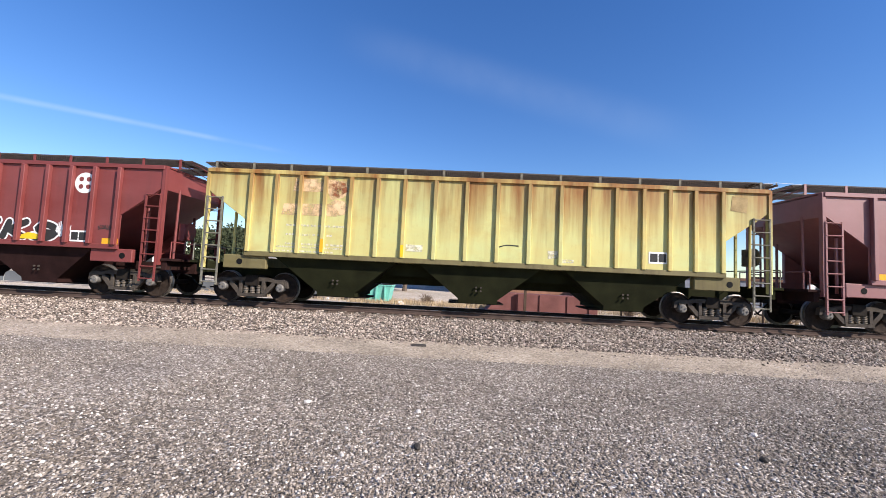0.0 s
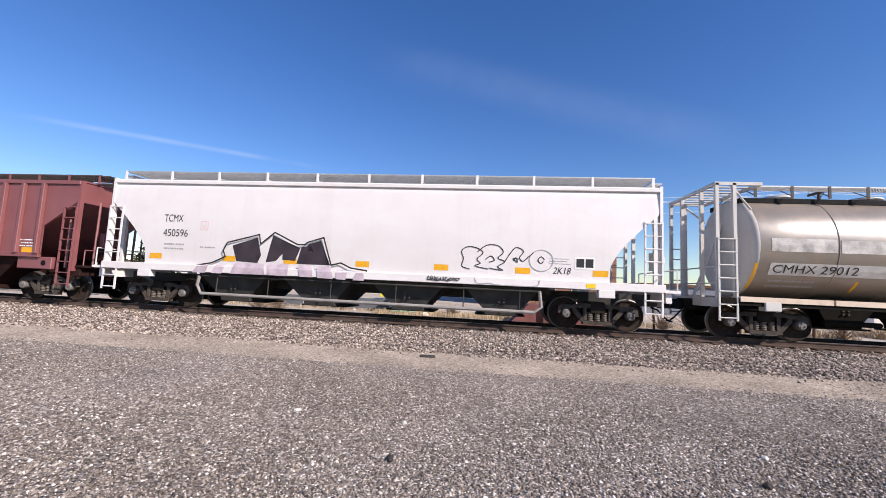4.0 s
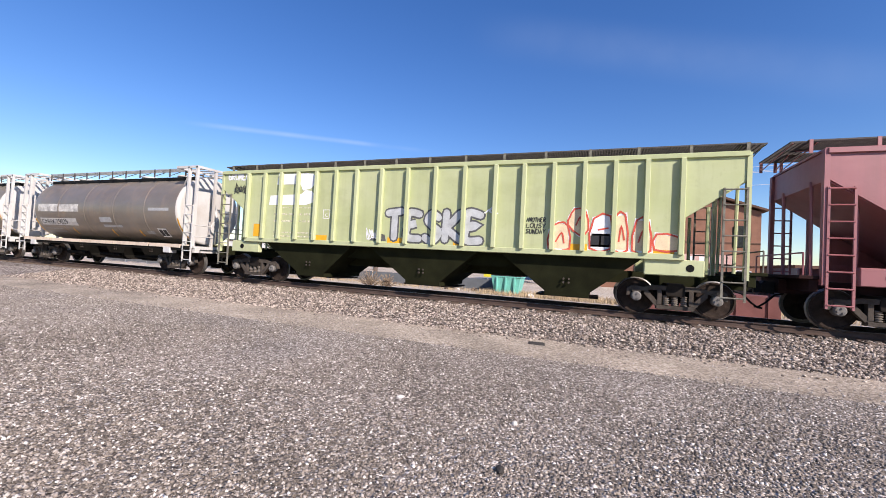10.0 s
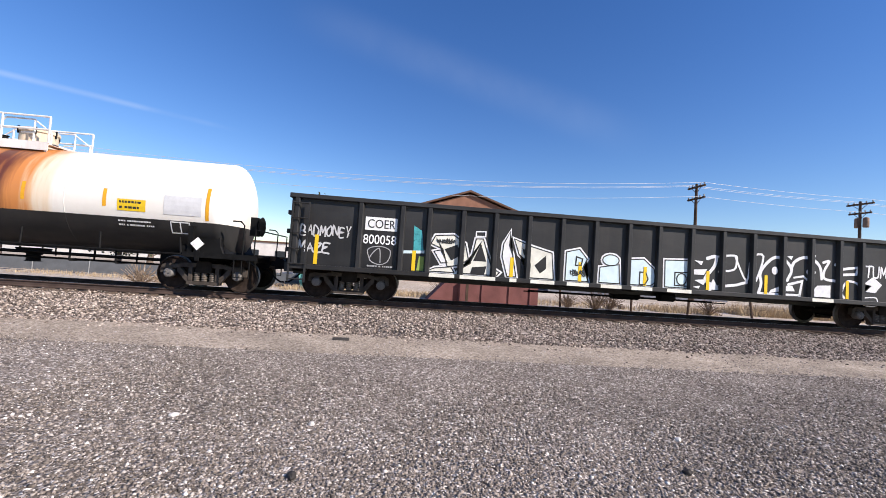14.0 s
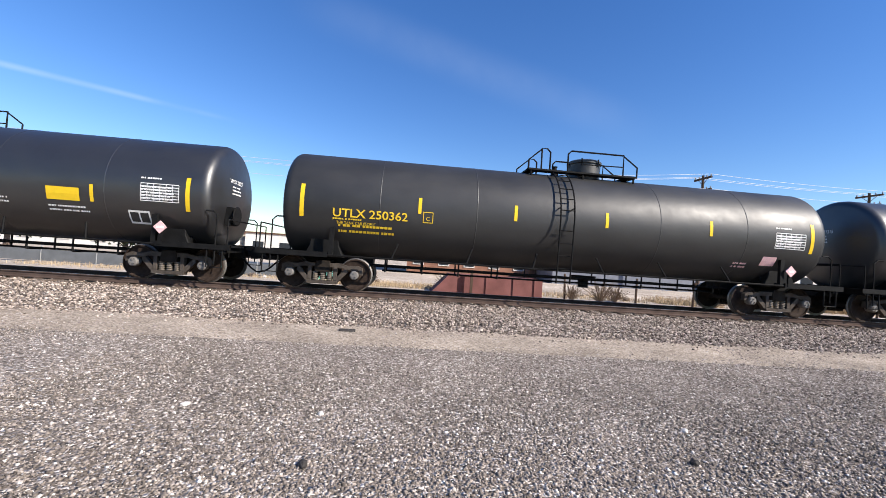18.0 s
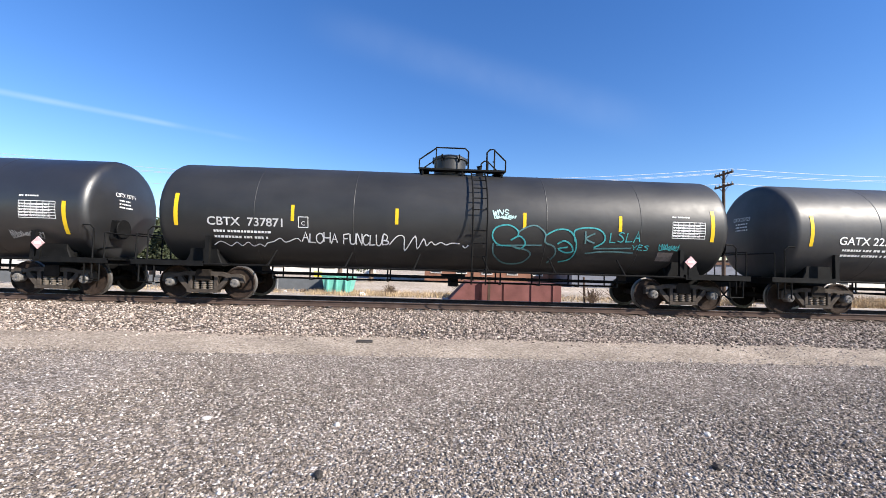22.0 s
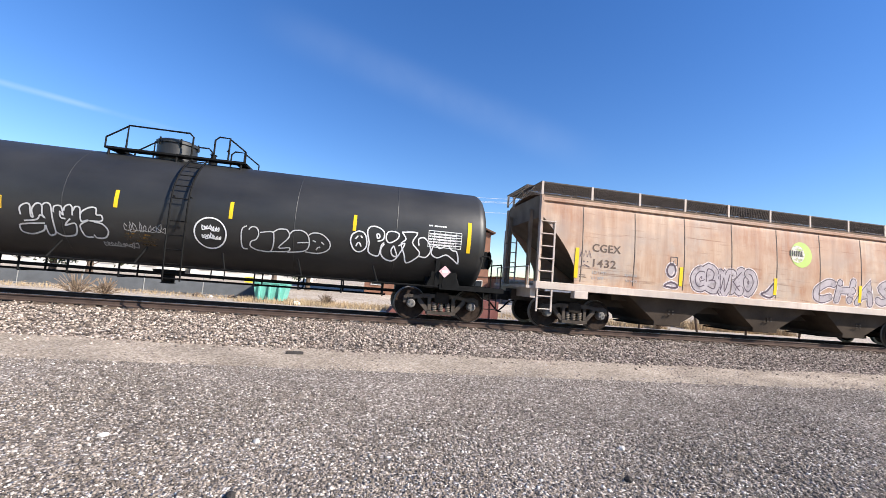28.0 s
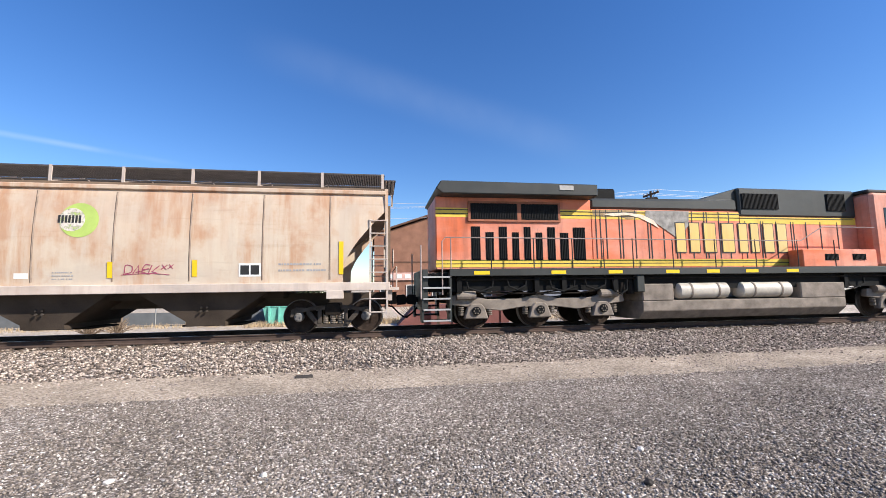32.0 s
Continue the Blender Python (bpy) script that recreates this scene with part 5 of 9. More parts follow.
def gondola(name, label, x_mid, body, inner):
    car = vehicle(name, label, "gondola car", x_mid)
    half, hb, zb, zt = 10.45, 9.98, 0.80, 2.82
    part("floor", boxes((-hb, hb, -1.43, 1.43, 1.02, 1.10)), inner, car)
    rib_x = (0.46, 1.47, 2.46, 3.43, 4.40, 5.33, 6.27, 7.02, 8.15, 9.9)
    for s in (-1, 1):
        part("side_wall", boxes((-hb, hb, s * 1.44, s * 1.48, zb + 0.1, zt - 0.05)), body, car)
        part("top_chord", boxes((-hb - 0.03, hb + 0.03, s * 1.40, s * 1.60, zt - 0.12, zt)), body, car, bevel=0.015)
        part("side_sill", boxes((-hb, hb, s * 1.40, s * 1.60, zb, zb + 0.13)), body, car, bevel=0.015)
        bm = bmesh.new()
        loft(bm, [[(x, s * y, z) for x, y in ((-0.09, 1.48), (-0.055, 1.585), (0.055, 1.585), (0.09, 1.48))] for z in (zb + 0.1, zt - 0.1)])
        me = finish(bm, "side_stake", 0.008)
        me.materials.append(body)
        for x in rib_x:
            for d in (-1, 1):
                mesh_part("side_stake", me, car, pose(d * x - (0.06 * d if x > 9 else 0), 0, 0))
    for e in (-1, 1):
        part("end_wall", boxes((e * hb - 0.03, e * hb + 0.03, -1.46, 1.46, zb + 0.1, zt)), body, car)
        for z in (1.3, 1.8, 2.3):
            part("end_rib", boxes((e * (hb + 0.07) - 0.05, e * (hb + 0.07) + 0.05, -1.46, 1.46, z - 0.06, z + 0.06)), body, car, bevel=0.02)
        part("end_chord", boxes((e * hb - 0.08, e * hb + 0.12, -1.55, 1.55, zt - 0.12, zt + 0.01)), body, car, bevel=0.015)
        for s in (-1, 1):
            ladder(car, e * 9.93 - (0.42 if e > 0 else 0), e * 9.93 + (0 if e > 0 else 0.42), s * 1.63, 0.45, 2.6, body, 6)
        part("end_sill", boxes((e * (hb + 0.02) - 0.1, e * (hb + 0.02) + 0.1, -1.4, 1.4, 0.70, 0.95)), body, car)
    part("centre_sill", boxes((-half + 0.3, half - 0.3, -0.3, 0.3, 0.62, 1.02)), body, car)
    for x in (-6, -4, -2, 0, 2, 4, 6):
        part("cross_bearer", boxes((x - 0.1, x + 0.1, -1.4, 1.4, 0.75, 1.02)), body, car)
    brake_rigging(car, 0.5)
    hand_brake(car, -half + 0.42, -0.7, 2.0, body, -1)
    bogie(car, -8.4), bogie(car, 8.4)
    couplers(car, half)
    return car, flat_at(-1.48)


def loco_wheel_mesh():
    bm = bmesh.new()
    R = 0.533
    for s in (-1, 1):
        lathe(bm, [(0.10, s * 0.62), (0.16, s * 0.66), (0.45, s * 0.70), (0.56, s * 0.70), (0.56, s * 0.722), (R, s * 0.735), (R - 0.006, s * 0.83), (0.48, s * 0.832), (0.44, s * 0.79), (0.18, s * 0.80), (0.12, s * 0.86)], seg=30)
    lathe(bm, [(0.1, -0.9), (0.1, 0.9)], seg=12)
    me = finish(bm, "wheelset", 0, True)
    me.materials.append(WHEEL), me.materials.append(TREAD)
    for p in me.polygons:
        p.material_index = 1 if math.hypot(p.center.x, p.center.z) > 0.515 else 0
    return me


def loco_bogie(car, axles, iron):
    mid = axles[1]
    b = part("bogie", boxes((mid - 2.3, mid + 2.3, -0.6, 0.6, 0.55, 0.85)), BLACK, car)
    for s in (-1, 1):
        bm = bmesh.new()
        poly = [(-2.75, 0.72), (-2.7, 0.98), (-2.2, 1.0), (-1.6, 0.86), (-0.6, 0.86), (0.0, 0.98), (0.6, 0.86), (1.6, 0.86), (2.2, 1.0), (2.7, 0.98), (2.75, 0.72), (2.3, 0.66), (1.55, 0.56), (1.2, 0.52), (0.45, 0.62), (-0.45, 0.62), (-1.2, 0.52), (-1.55, 0.56), (-2.3, 0.66)]
        prism(bm, [(mid + x, z) for x, z in poly], s * 1.02, s * 1.20)
        part("side_frame", bm, iron, b, bevel=0.02)
        for a in axles:
            bm = bmesh.new()
            prism(bm, [(a - 0.36, 0.30), (a + 0.36, 0.30), (a + 0.26, 0.62), (a + 0.15, 0.74), (a - 0.15, 0.74), (a - 0.26, 0.62)], s * 1.06, s * 1.26)
            ab = part("axle_box", bm, iron, b, bevel=0.03)
            cap = part("bearing_cap", rods(0.125, ((a, s * 1.24, 0.53), (a, s * 1.31, 0.53)), seg=16), BLACK, b)
            for k in range(6):
                q = k * math.tau / 6
                part("cap_bolt", rods(0.022, ((a + 0.075 * math.cos(q), s * 1.30, 0.53 + 0.075 * math.sin(q)), (a + 0.075 * math.cos(q), s * 1.325, 0.53 + 0.075 * math.sin(q))), seg=6), SPRING, cap)
            for d in (-1, 1):
                part("axle_spring", made(lambda q: [lathe(q, [(0.06, 0.40 + k * 0.05), (0.09, 0.41 + k * 0.05), (0.09, 0.43 + k * 0.05), (0.06, 0.44 + k * 0.05)], False, 10, (a + d * 0.42, s * 1.12, 0)) for k in range(5)]), SPRING, b)
        for x in (mid - 2.2, mid + 2.2):
            part("brake_cylinder", rods(0.13, ((x - 0.3, s * 1.25, 0.98), (x + 0.25, s * 1.25, 0.98)), seg=12), iron, b)
        part("sand_pipe", made(lambda q: pipe(q, [(mid - 2.2, s * 1.28, 1.1), (mid - 1.4, s * 1.28, 1.02), (mid + 1.2, s * 1.28, 1.0), (mid + 2.2, s * 1.28, 1.1)], 0.025)), IRON, b)
    for a in axles:
        w = mesh_part("wheelset", cached(loco_wheel_mesh), b, pose(a, 0, 0.533))
        WHEELSETS.append((w, car, a, a, 0.533, 0.533))


def locomotive(x_mid):
    car = vehicle("diesel_locomotive", "weathered orange, yellow and dark grey diesel locomotive with faded side lettering", "locomotive", x_mid)
    ora = paint("faded_orange_paint", (0.62, 0.15, 0.06), (0.10, 0.045, 0.035), 0.5, 0.95, 0.45, 1.0, 2.0, (0.68, 0.33, 0.25))
    dark = paint("dark_grey_green_paint", (0.024, 0.027, 0.025), (0.07, 0.062, 0.055), 0.3, 0.4, 0.45, 1.0, 12.0)
    yel = paint("faded_yellow_stripe", (0.66, 0.46, 0.06), (0.15, 0.08, 0.04), 0.3, 0.4, 0.45, 1.0, 3.0)
    iron = plain("dusty_locomotive_frame", (0.21, 0.178, 0.15), 0.85, 0, 0.4, 4, 0.3)
    grey = plain("primer_grey", (0.40, 0.38, 0.36), 0.6, 0, 0.2, 5, 0.1)
    H = 0.98
    RAILGREY = plain("worn_handrail_paint", (0.30, 0.24, 0.22), 0.6, 0, 0.3, 6, 0.0)
    part("platform", boxes((-10.0, 10.0, -1.52, 1.52, 1.62, 1.72), (-10.0, 10.0, -1.55, -1.47, 1.52, 1.73), (-10.0, 10.0, 1.47, 1.55, 1.52, 1.73)), dark, car, bevel=0.01)
    part("underframe", boxes((-10.6, 10.6, -1.3, 1.3, 1.08, 1.62)), BLACK, car)
    # long hood in its four lengths
    part("radiator_hood", boxes((-10.3, -5.35, -H, H, 1.72, 3.92)), ora, car, bevel=0.03)
    bm = bmesh.new()
    prism(bm, [(-10.15, 3.90), (-10.35, 4.05), (-10.2, 4.28), (-5.35, 4.28), (-5.35, 3.92)], -1.46, 1.46)
    part("radiator_wing", bm, dark, car, "dark overhanging radiator housing", bevel=0.03)
    part("wing_plate", boxes((-6.6, -6.15, -1.475, -1.46, 4.08, 4.22)), grey, car)
    part("engine_hood", boxes((-5.35, 0.0, -H, H, 1.72, 3.62)), ora, car, bevel=0.02)
    bm = bmesh.new()
    prism(bm, [(-5.35, 3.62), (0.0, 3.62), (0.0, 4.06), (-5.35, 3.98)], -H + 0.02, H - 0.02)
    part("engine_roof", bm, dark, car, bevel=0.08)
    part("blower_hood", boxes((0.0, 4.75, -H, H, 1.72, 3.46)), ora, car, bevel=0.02)
    part("blower_housing", boxes((0.0, 4.75, -H - 0.03, H + 0.03, 3.46, 4.44)), dark, car, bevel=0.06)
    bm = bmesh.new()
    prism(bm, [(-1.35, 4.02), (0.02, 4.02), (0.02, 4.42)], -H + 0.1, H - 0.1)
    part("roof_ramp", bm, dark, car)
    for s in (-1, 1):
        y0, y1 = (s * (H - 0.0), s * (H + 0.006))
        y0, y1 = min(y0, y1), max(y0, y1)
        part("stripe", boxes((-10.3, -5.36, y0, y1, 3.30, 3.58)), yel, car)
        part("stripe", boxes((-5.34, -0.01, y0, y1, 3.30, 3.58)), yel, car)
        part("stripe", boxes((0.01, 4.7, y0, y1, 3.22, 3.45)), yel, car)
        part("low_stripe", boxes((-10.3, 4.6, min(s * H, s * (H + 0.012)), max(s * H, s * (H + 0.012)), 1.80, 2.02)), yel, car)
        for z in (1.90, 3.40, 3.52):
            part("stripe_edge", boxes((-10.3, 4.6, min(s * H, s * (H + 0.016)), max(s * H, s * (H + 0.016)), z - 0.012, z + 0.012)), DARKLET, car)
    # louvred doors
    louvre = plain("black_louvre", (0.018, 0.018, 0.018), 0.6, 0, 0.3, 8, 0.1)

    def grille(x0, x1, z0, z1, y, name="louvre"):
        bm = bmesh.new()
        n = max(3, int((x1 - x0) / 0.05))
        front = []
        for k in range(n):
            x, w = x0 + (x1 - x0) * k / n, (x1 - x0) / n
            front += [(x, y - 0.012), (x + 0.6 * w, y - 0.012), (x + 0.6 * w, y - 0.032), (x + w, y - 0.032)]
        outline = front + [(x1, y + 0.02), (x0, y + 0.02)]
        loft(bm, [[(px, py, z) for px, py in outline] for z in (z0, z1)])
        return part(name, bm, louvre, car)
    x = -9.23
    for k, w in enumerate((0.27, 0.24, 0.24, 0.2, 0.2, 0.2, 0.24, 0.26, 0.38)):
        grille(x, x + w, 2.0, 3.02 if k % 2 == 0 else 2.85, -H)
        x += w + 0.175
    grille(-9.24, -7.80, 3.24, 3.72, -H - 0.02, "radiator_screen")
    grille(-7.66, -6.48, 3.24, 3.72, -H - 0.02, "radiator_screen")
    rim = plain("rusty_screen_frame", (0.30, 0.12, 0.075), 0.6, 0, 0.3, 5, 0.1)
    part("screen_frame", boxes((-9.32, -6.40, -H - 0.055, -H, 3.17, 3.23), (-9.32, -6.40, -H - 0.055, -H, 3.73, 3.79), (-9.32, -9.25, -H - 0.055, -H, 3.23, 3.73), (-7.79, -7.67, -H - 0.055, -H, 3.23, 3.73), (-6.47, -6.40, -H - 0.055, -H, 3.23, 3.73)), rim, car)
    grille(0.1, 1.52, 3.72, 4.24, -H - 0.04, "blower_screen")
    grille(3.5, 4.26, 3.70, 4.30, -H - 0.04, "blower_screen")
    # hood doors with hinges
    on = flat_at(-H)
    pale_rub = plain("rubbed_pale_paint", (0.72, 0.58, 0.45), 0.6, 0, 0.3, 6, 0.0)
    grime = plain("sooty_yellow_paint", (0.34, 0.24, 0.13), 0.7, 0, 0.6, 3, 0.1)
    for x in (-5.2, -5.05, -4.85, -4.4, -4.3, -3.85, -3.4, -3.3, -2.85, -2.4, -2.3, -1.8, -1.35, -1.25, -0.8, -0.42, 0.2, 0.8, 0.9, 1.4, 2.0, 2.1, 2.6, 3.2, 3.9):
        part("door_gap", boxes((x - 0.014, x + 0.014, -H - 0.012, -H + 0.01, 2.05, 3.30 if x > -0.4 else 3.60)), DARKLET, car)
    blob([(-5.3, 3.60), (-5.3, 3.44), (-4.9, 3.36), (-4.5, 3.42), (-4.1, 3.30), (-3.78, 3.34), (-3.76, 3.60)], grime, car, on, "soot_patch", 0.008)
    blob([(-3.46, 3.60), (-3.50, 3.34), (-3.08, 3.16), (-2.7, 2.92), (-2.4, 2.72), (-2.1, 2.95), (-1.94, 3.13), (-1.90, 3.60)], plain("bare_streaked_primer", (0.27, 0.255, 0.235), 0.7, 0, 0.6, 5, 0.0), car, on, "bare_primer_patch", 0.018)
    blob([(-5.0, 3.46), (-4.6, 3.40), (-4.1, 3.44), (-3.7, 3.36), (-3.3, 3.18), (-3.0, 3.02), (-3.2, 3.28), (-3.6, 3.46), (-4.2, 3.52)], pale_rub, car, on, "chipped_paint", 0.021)
    # large side lettering, as plain upright blocks
    pale_yel = paint("faded_letter_yellow", (0.62, 0.45, 0.13), (0.50, 0.20, 0.10), 0.6, 0.5, 0.5, 1.0, 9.0, (0.66, 0.48, 0.28))
    for x0, x1 in ((-2.42, -2.10), (-1.92, -1.59), (-1.39, -0.98), (-0.72, -0.29), (-0.08, 0.22), (0.38, 0.66), (0.89, 1.24), (1.42, 1.76)):
        part("letter_edge", boxes((x0 - 0.03, x1 + 0.03, -H - 0.022, -H - 0.012, 2.23, 3.23)), DARKLET, car)
        part("letter_block", boxes((x0, x1, -H - 0.028, -H - 0.022, 2.26, 3.20)), pale_yel, car)
    # roof gear
    part("exhaust_outlet", boxes((-4.95, -4.1, -0.4, 0.4, 4.02, 4.45)), BLACK, car, bevel=0.05)
    part("horn", rods(0.07, ((-2.9, -0.3, 4.12), (-2.5, -0.3, 4.16)), ((-2.8, -0.1, 4.12), (-2.45, -0.1, 4.15)), seg=8), IRON, car)
    part("roof_hatch", boxes((-4.0, -3.1, -0.5, 0.5, 4.04, 4.09)), dark, car)
    # cab and short hood
    part("cab", boxes((4.75, 7.3, -1.5, 1.5, 1.72, 4.30)), ora, car, bevel=0.1)
    part("cab_roof", boxes((4.7, 7.4, -1.45, 1.45, 4.28, 4.40)), dark, car, bevel=0.04)
    part("cab_window", boxes((5.2, 5.9, -1.51, -1.49, 3.0, 3.75)), plain("dark_cab_glass", (0.02, 0.025, 0.03), 0.08, 0, 0.1, 3, 0.0), car)
    part("cab_window", boxes((6.1, 6.8, -1.51, -1.49, 3.0, 3.75)), MATS["dark_cab_glass"], car)
    part("short_hood", boxes((7.3, 9.4, -0.95, 0.95, 1.72, 3.3)), ora, car, bevel=0.1)
    part("battery_box", boxes((1.75, 4.7, -1.5, -H - 0.02, 1.73, 2.30)), ora, car, bevel=0.02)
    for x in (2.6, 3.7):
        grille(x, x + 0.5, 1.95, 2.15, -1.5, "battery_vent")
    # handrails
    for s in (-1, 1):
        for x in (-9.95, -8.78, -7.5, -6.3, -5.3, -4.34, -2.99, -1.51, -0.04, 1.55, 3.0):
            part("handrail_post", rods(0.017, ((x, s * 1.5, 1.5), (x, s * 1.5, 2.62))), DARKLET if x > -9.9 else RAILGREY, car)
        part("handrail", made(lambda b: pipe(b, [(-10.2, s * 1.5, 1.0), (-10.2, s * 1.5, 2.5), (-10.1, s * 1.5, 2.62), (1.7, s * 1.5, 2.58), (2.6, s * 1.5, 3.05), (4.7, s * 1.5, 3.05)], 0.017)), RAILGREY if s < 0 else DARKLET, car)
        for x in (-9.3, -7.0, -5.2, -3.3, -1.9, -0.5, 1.0):
            part("sill_reflector", boxes((x, x + 0.45, min(s * 1.55, s * 1.556), max(s * 1.55, s * 1.556), 1.56, 1.66)), YELLOW, car)
        # end steps
        part("step_side", boxes((-10.0, -9.94, min(s * 1.5, s * 1.0), max(s * 1.5, s * 1.0), 0.25, 1.72)), dark, car)
        part("step_side", boxes((-10.78, -10.72, min(s * 1.5, s * 1.0), max(s * 1.5, s * 1.0), 0.25, 1.3)), dark, car)
        for k in range(5):
            z = 0.28 + k * 0.3
            st = part("step", boxes((-10.74, -9.98, min(s * 1.52, s * 1.15), max(s * 1.52, s * 1.15), z, z + 0.035)), IRON, car)
            part("step_edge", boxes((-10.74, -9.98, min(s * 1.52, s * 1.535), max(s * 1.52, s * 1.535), z, z + 0.045)), GREYLET, st)
        part("step_handrail", rods(0.022, ((-10.8, s * 1.5, 0.9), (-10.8, s * 1.5, 2.4))), RAILGREY, car)
    part("end_plate", boxes((-10.75, -10.6, -1.45, 1.45, 0.55, 1.72)), dark, car)
    # fuel tank with air reservoirs
    bm = bmesh.new()
    loft(bm, [[(x, y, z) for y, z in ((-1.15, 0.16), (-1.42, 0.42), (-1.42, 0.72), (-1.1, 0.74), (1.1, 0.74), (1.42, 0.72), (1.42, 0.42), (1.15, 0.16))] for x in (-4.05, 3.35)])
    part("fuel_tank", bm, iron, car, "dusty grey fuel tank", bevel=0.02)
    part("tank_end_box", boxes((-4.05, -2.98, -1.43, 1.43, 0.72, 1.24)), iron, car, bevel=0.03)
    part("tank_end_box", boxes((1.62, 3.35, -1.43, 1.43, 0.72, 1.22)), iron, car, bevel=0.03)
    for x0, x1 in ((-2.85, -0.93), (-0.63, 1.40)):
        bm = bmesh.new()
        for s in (-1,):
            rings = []
            for xx, rr in ((x0, 0.08), (x0 + 0.05, 0.2), (x0 + 0.12, 0.26), (x1 - 0.12, 0.26), (x1 - 0.05, 0.2), (x1, 0.08)):
                rings.append([(xx, s * 1.2 + rr * math.cos(k * math.tau / 18), 1.02 + rr * math.sin(k * math.tau / 18)) for k in range(18)])
            loft(bm, rings)
        part("air_reservoir", bm, plain("pale_reservoir_paint", (0.44, 0.40, 0.345), 0.5, 0, 0.3, 3, 0.1), car, smooth=True)
    for x0, x1, zd in ((-9.5, -8.7, 1.08), (-8.3, -7.7, 1.12), (-7.0, -6.2, 1.06), (-5.9, -5.2, 1.1), (-5.0, -4.5, 0.95), (3.5, 4.2, 1.05)):
        part("hanging_hose", made(lambda b: pipe(b, [(x0, -1.38, 1.45), (x0 + 0.05, -1.41, zd + 0.1), ((x0 + x1) / 2, -1.42, zd), (x1 - 0.05, -1.41, zd + 0.12), (x1, -1.38, 1.45)], 0.028)), HOSE, car)
    for x in (-9.7, -7.4, -6.55, -4.9, 3.45, 5.2, 7.0):
        part("frame_bracket", boxes((x - 0.07, x + 0.07, -1.42, -1.2, 1.05, 1.5)), BLACK, car)
    part("brake_pipe", rods(0.025, ((-9.8, -1.40, 1.42), (9.8, -1.40, 1.42))), IRON, car)
    part("air_filter", rods(0.12, ((-4.35, -1.25, 0.95), (-4.35, -1.25, 1.35)), seg=14), IRON, car)
    part("air_filter", rods(0.10, ((-4.65, -1.25, 1.0), (-4.65, -1.25, 1.3)), seg=14), IRON, car)
    part("jacking_pad", boxes((-4.25, -4.0, -1.5, -1.25, 1.0, 1.5)), dark, car, bevel=0.02)
    for x in (-2.35, -1.4, -0.1, 0.9):
        part("reservoir_strap", rods(0.272, ((x - 0.03, -1.2, 1.02), (x + 0.03, -1.2, 1.02)), seg=20), iron, car)
    loco_bogie(car, (-9.19, -7.26, -5.26), iron)
    loco_bogie(car, (5.26, 7.26, 9.19), iron)
    couplers(car, 11.1)
    return car

# ---- the train, from its leading to its trailing vehicle ----
def oval(cx, cz, rx, rz, n=14, a0=0.0, a1=360.0):
    return [(cx + rx * math.cos(math.radians(a0 + (a1 - a0) * k / n)), cz + rz * math.sin(math.radians(a0 + (a1 - a0) * k / n))) for k in range(n if a1 - a0 == 360 else n + 1)]


# Underframe grime, darkened further to hold the shade below the cars
UNDER = plain("shaded_underframe_grime", (0.012, 0.011, 0.009), 0.9, 0, 0.4, 3, 0.3)
RED1 = paint("oxide_red_paint", (0.172, 0.036, 0.033), (0.06, 0.03, 0.025), 0.25, 0.35, 0.4, 1.0, 1.0)
RED2 = paint("mineral_red_paint", (0.19, 0.050, 0.050), (0.09, 0.036, 0.034), 0.35, 0.5, 0.5, 1.0, 4.0, (0.27, 0.10, 0.10), own=0.25, gloss=1.0)
RED3 = paint("dusty_mineral_red_paint", (0.235, 0.056, 0.060), (0.11, 0.040, 0.042), 0.35, 0.55, 0.5, 1.0, 14.0, (0.33, 0.105, 0.113), own=0.25, gloss=1.0)
YEL = paint("faded_yellow_green_paint", (0.60, 0.445, 0.135), (0.36, 0.18, 0.05), 0.55, 0.8, 0.5, 0.7, 7.0, (0.50, 0.56, 0.26), runs=1.0, run_len=1.6, run_from=3.95, run_col=(0.27, 0.12, 0.035), own=0.65)
# Grime on the webs; the sill's dark shadow edge is in it too
YELGRIMESHADE = paint("grimy_shaded_olive_paint", (0.14, 0.115, 0.045), (0.05, 0.035, 0.02), 0.7, 0.6, 0.6, 1.0, 7.5)
GRN = paint("pale_green_paint", (0.395, 0.43, 0.215), (0.17, 0.16, 0.10), 0.35, 0.6, 0.5, 0.8, 3.0, (0.51, 0.53, 0.33), own=0.4)
WORNGREY = plain("worn_grey_steel", (0.17, 0.16, 0.13), 0.7, 0, 0.5, 6, 0.2)
# Underbody tones, darker than the bodies: the shade underneath is in the colour
CREAMLOW = plain("shaded_brown_underbody", (0.062, 0.048, 0.038), 0.85, 0, 0.4, 1.5, 0.2)
GREYLOW = plain("shaded_grey_underbody", (0.05, 0.049, 0.046), 0.85, 0, 0.35, 2, 0.2)
# Oxide red taken down to hold the shade under the red hoppers
LOWRED = plain("shaded_red_underbody", (0.026, 0.012, 0.011), 0.8, 0, 0.4, 2, 0.2)
LOWGRN = plain("shaded_olive_underbody", (0.017, 0.018, 0.008), 0.9, 0, 0.4, 2, 0.2)
WHT = paint("clean_white_paint", (0.66, 0.625, 0.605), (0.42, 0.36, 0.33), 0.16, 0.2, 0.35, 1.0, 2.0)
TAN = paint("dirty_cream_paint", (0.585, 0.50, 0.395), (0.46, 0.245, 0.14), 0.6, 0.5, 0.5, 0.85, 5.0, (0.62, 0.515, 0.395), runs=0.2, run_from=3.3, run_len=1.6, run_col=(0.44, 0.20, 0.10), stain=(0.50, 0.42, 0.345), scored=0.12, smear=(0.44, 0.215, 0.105))
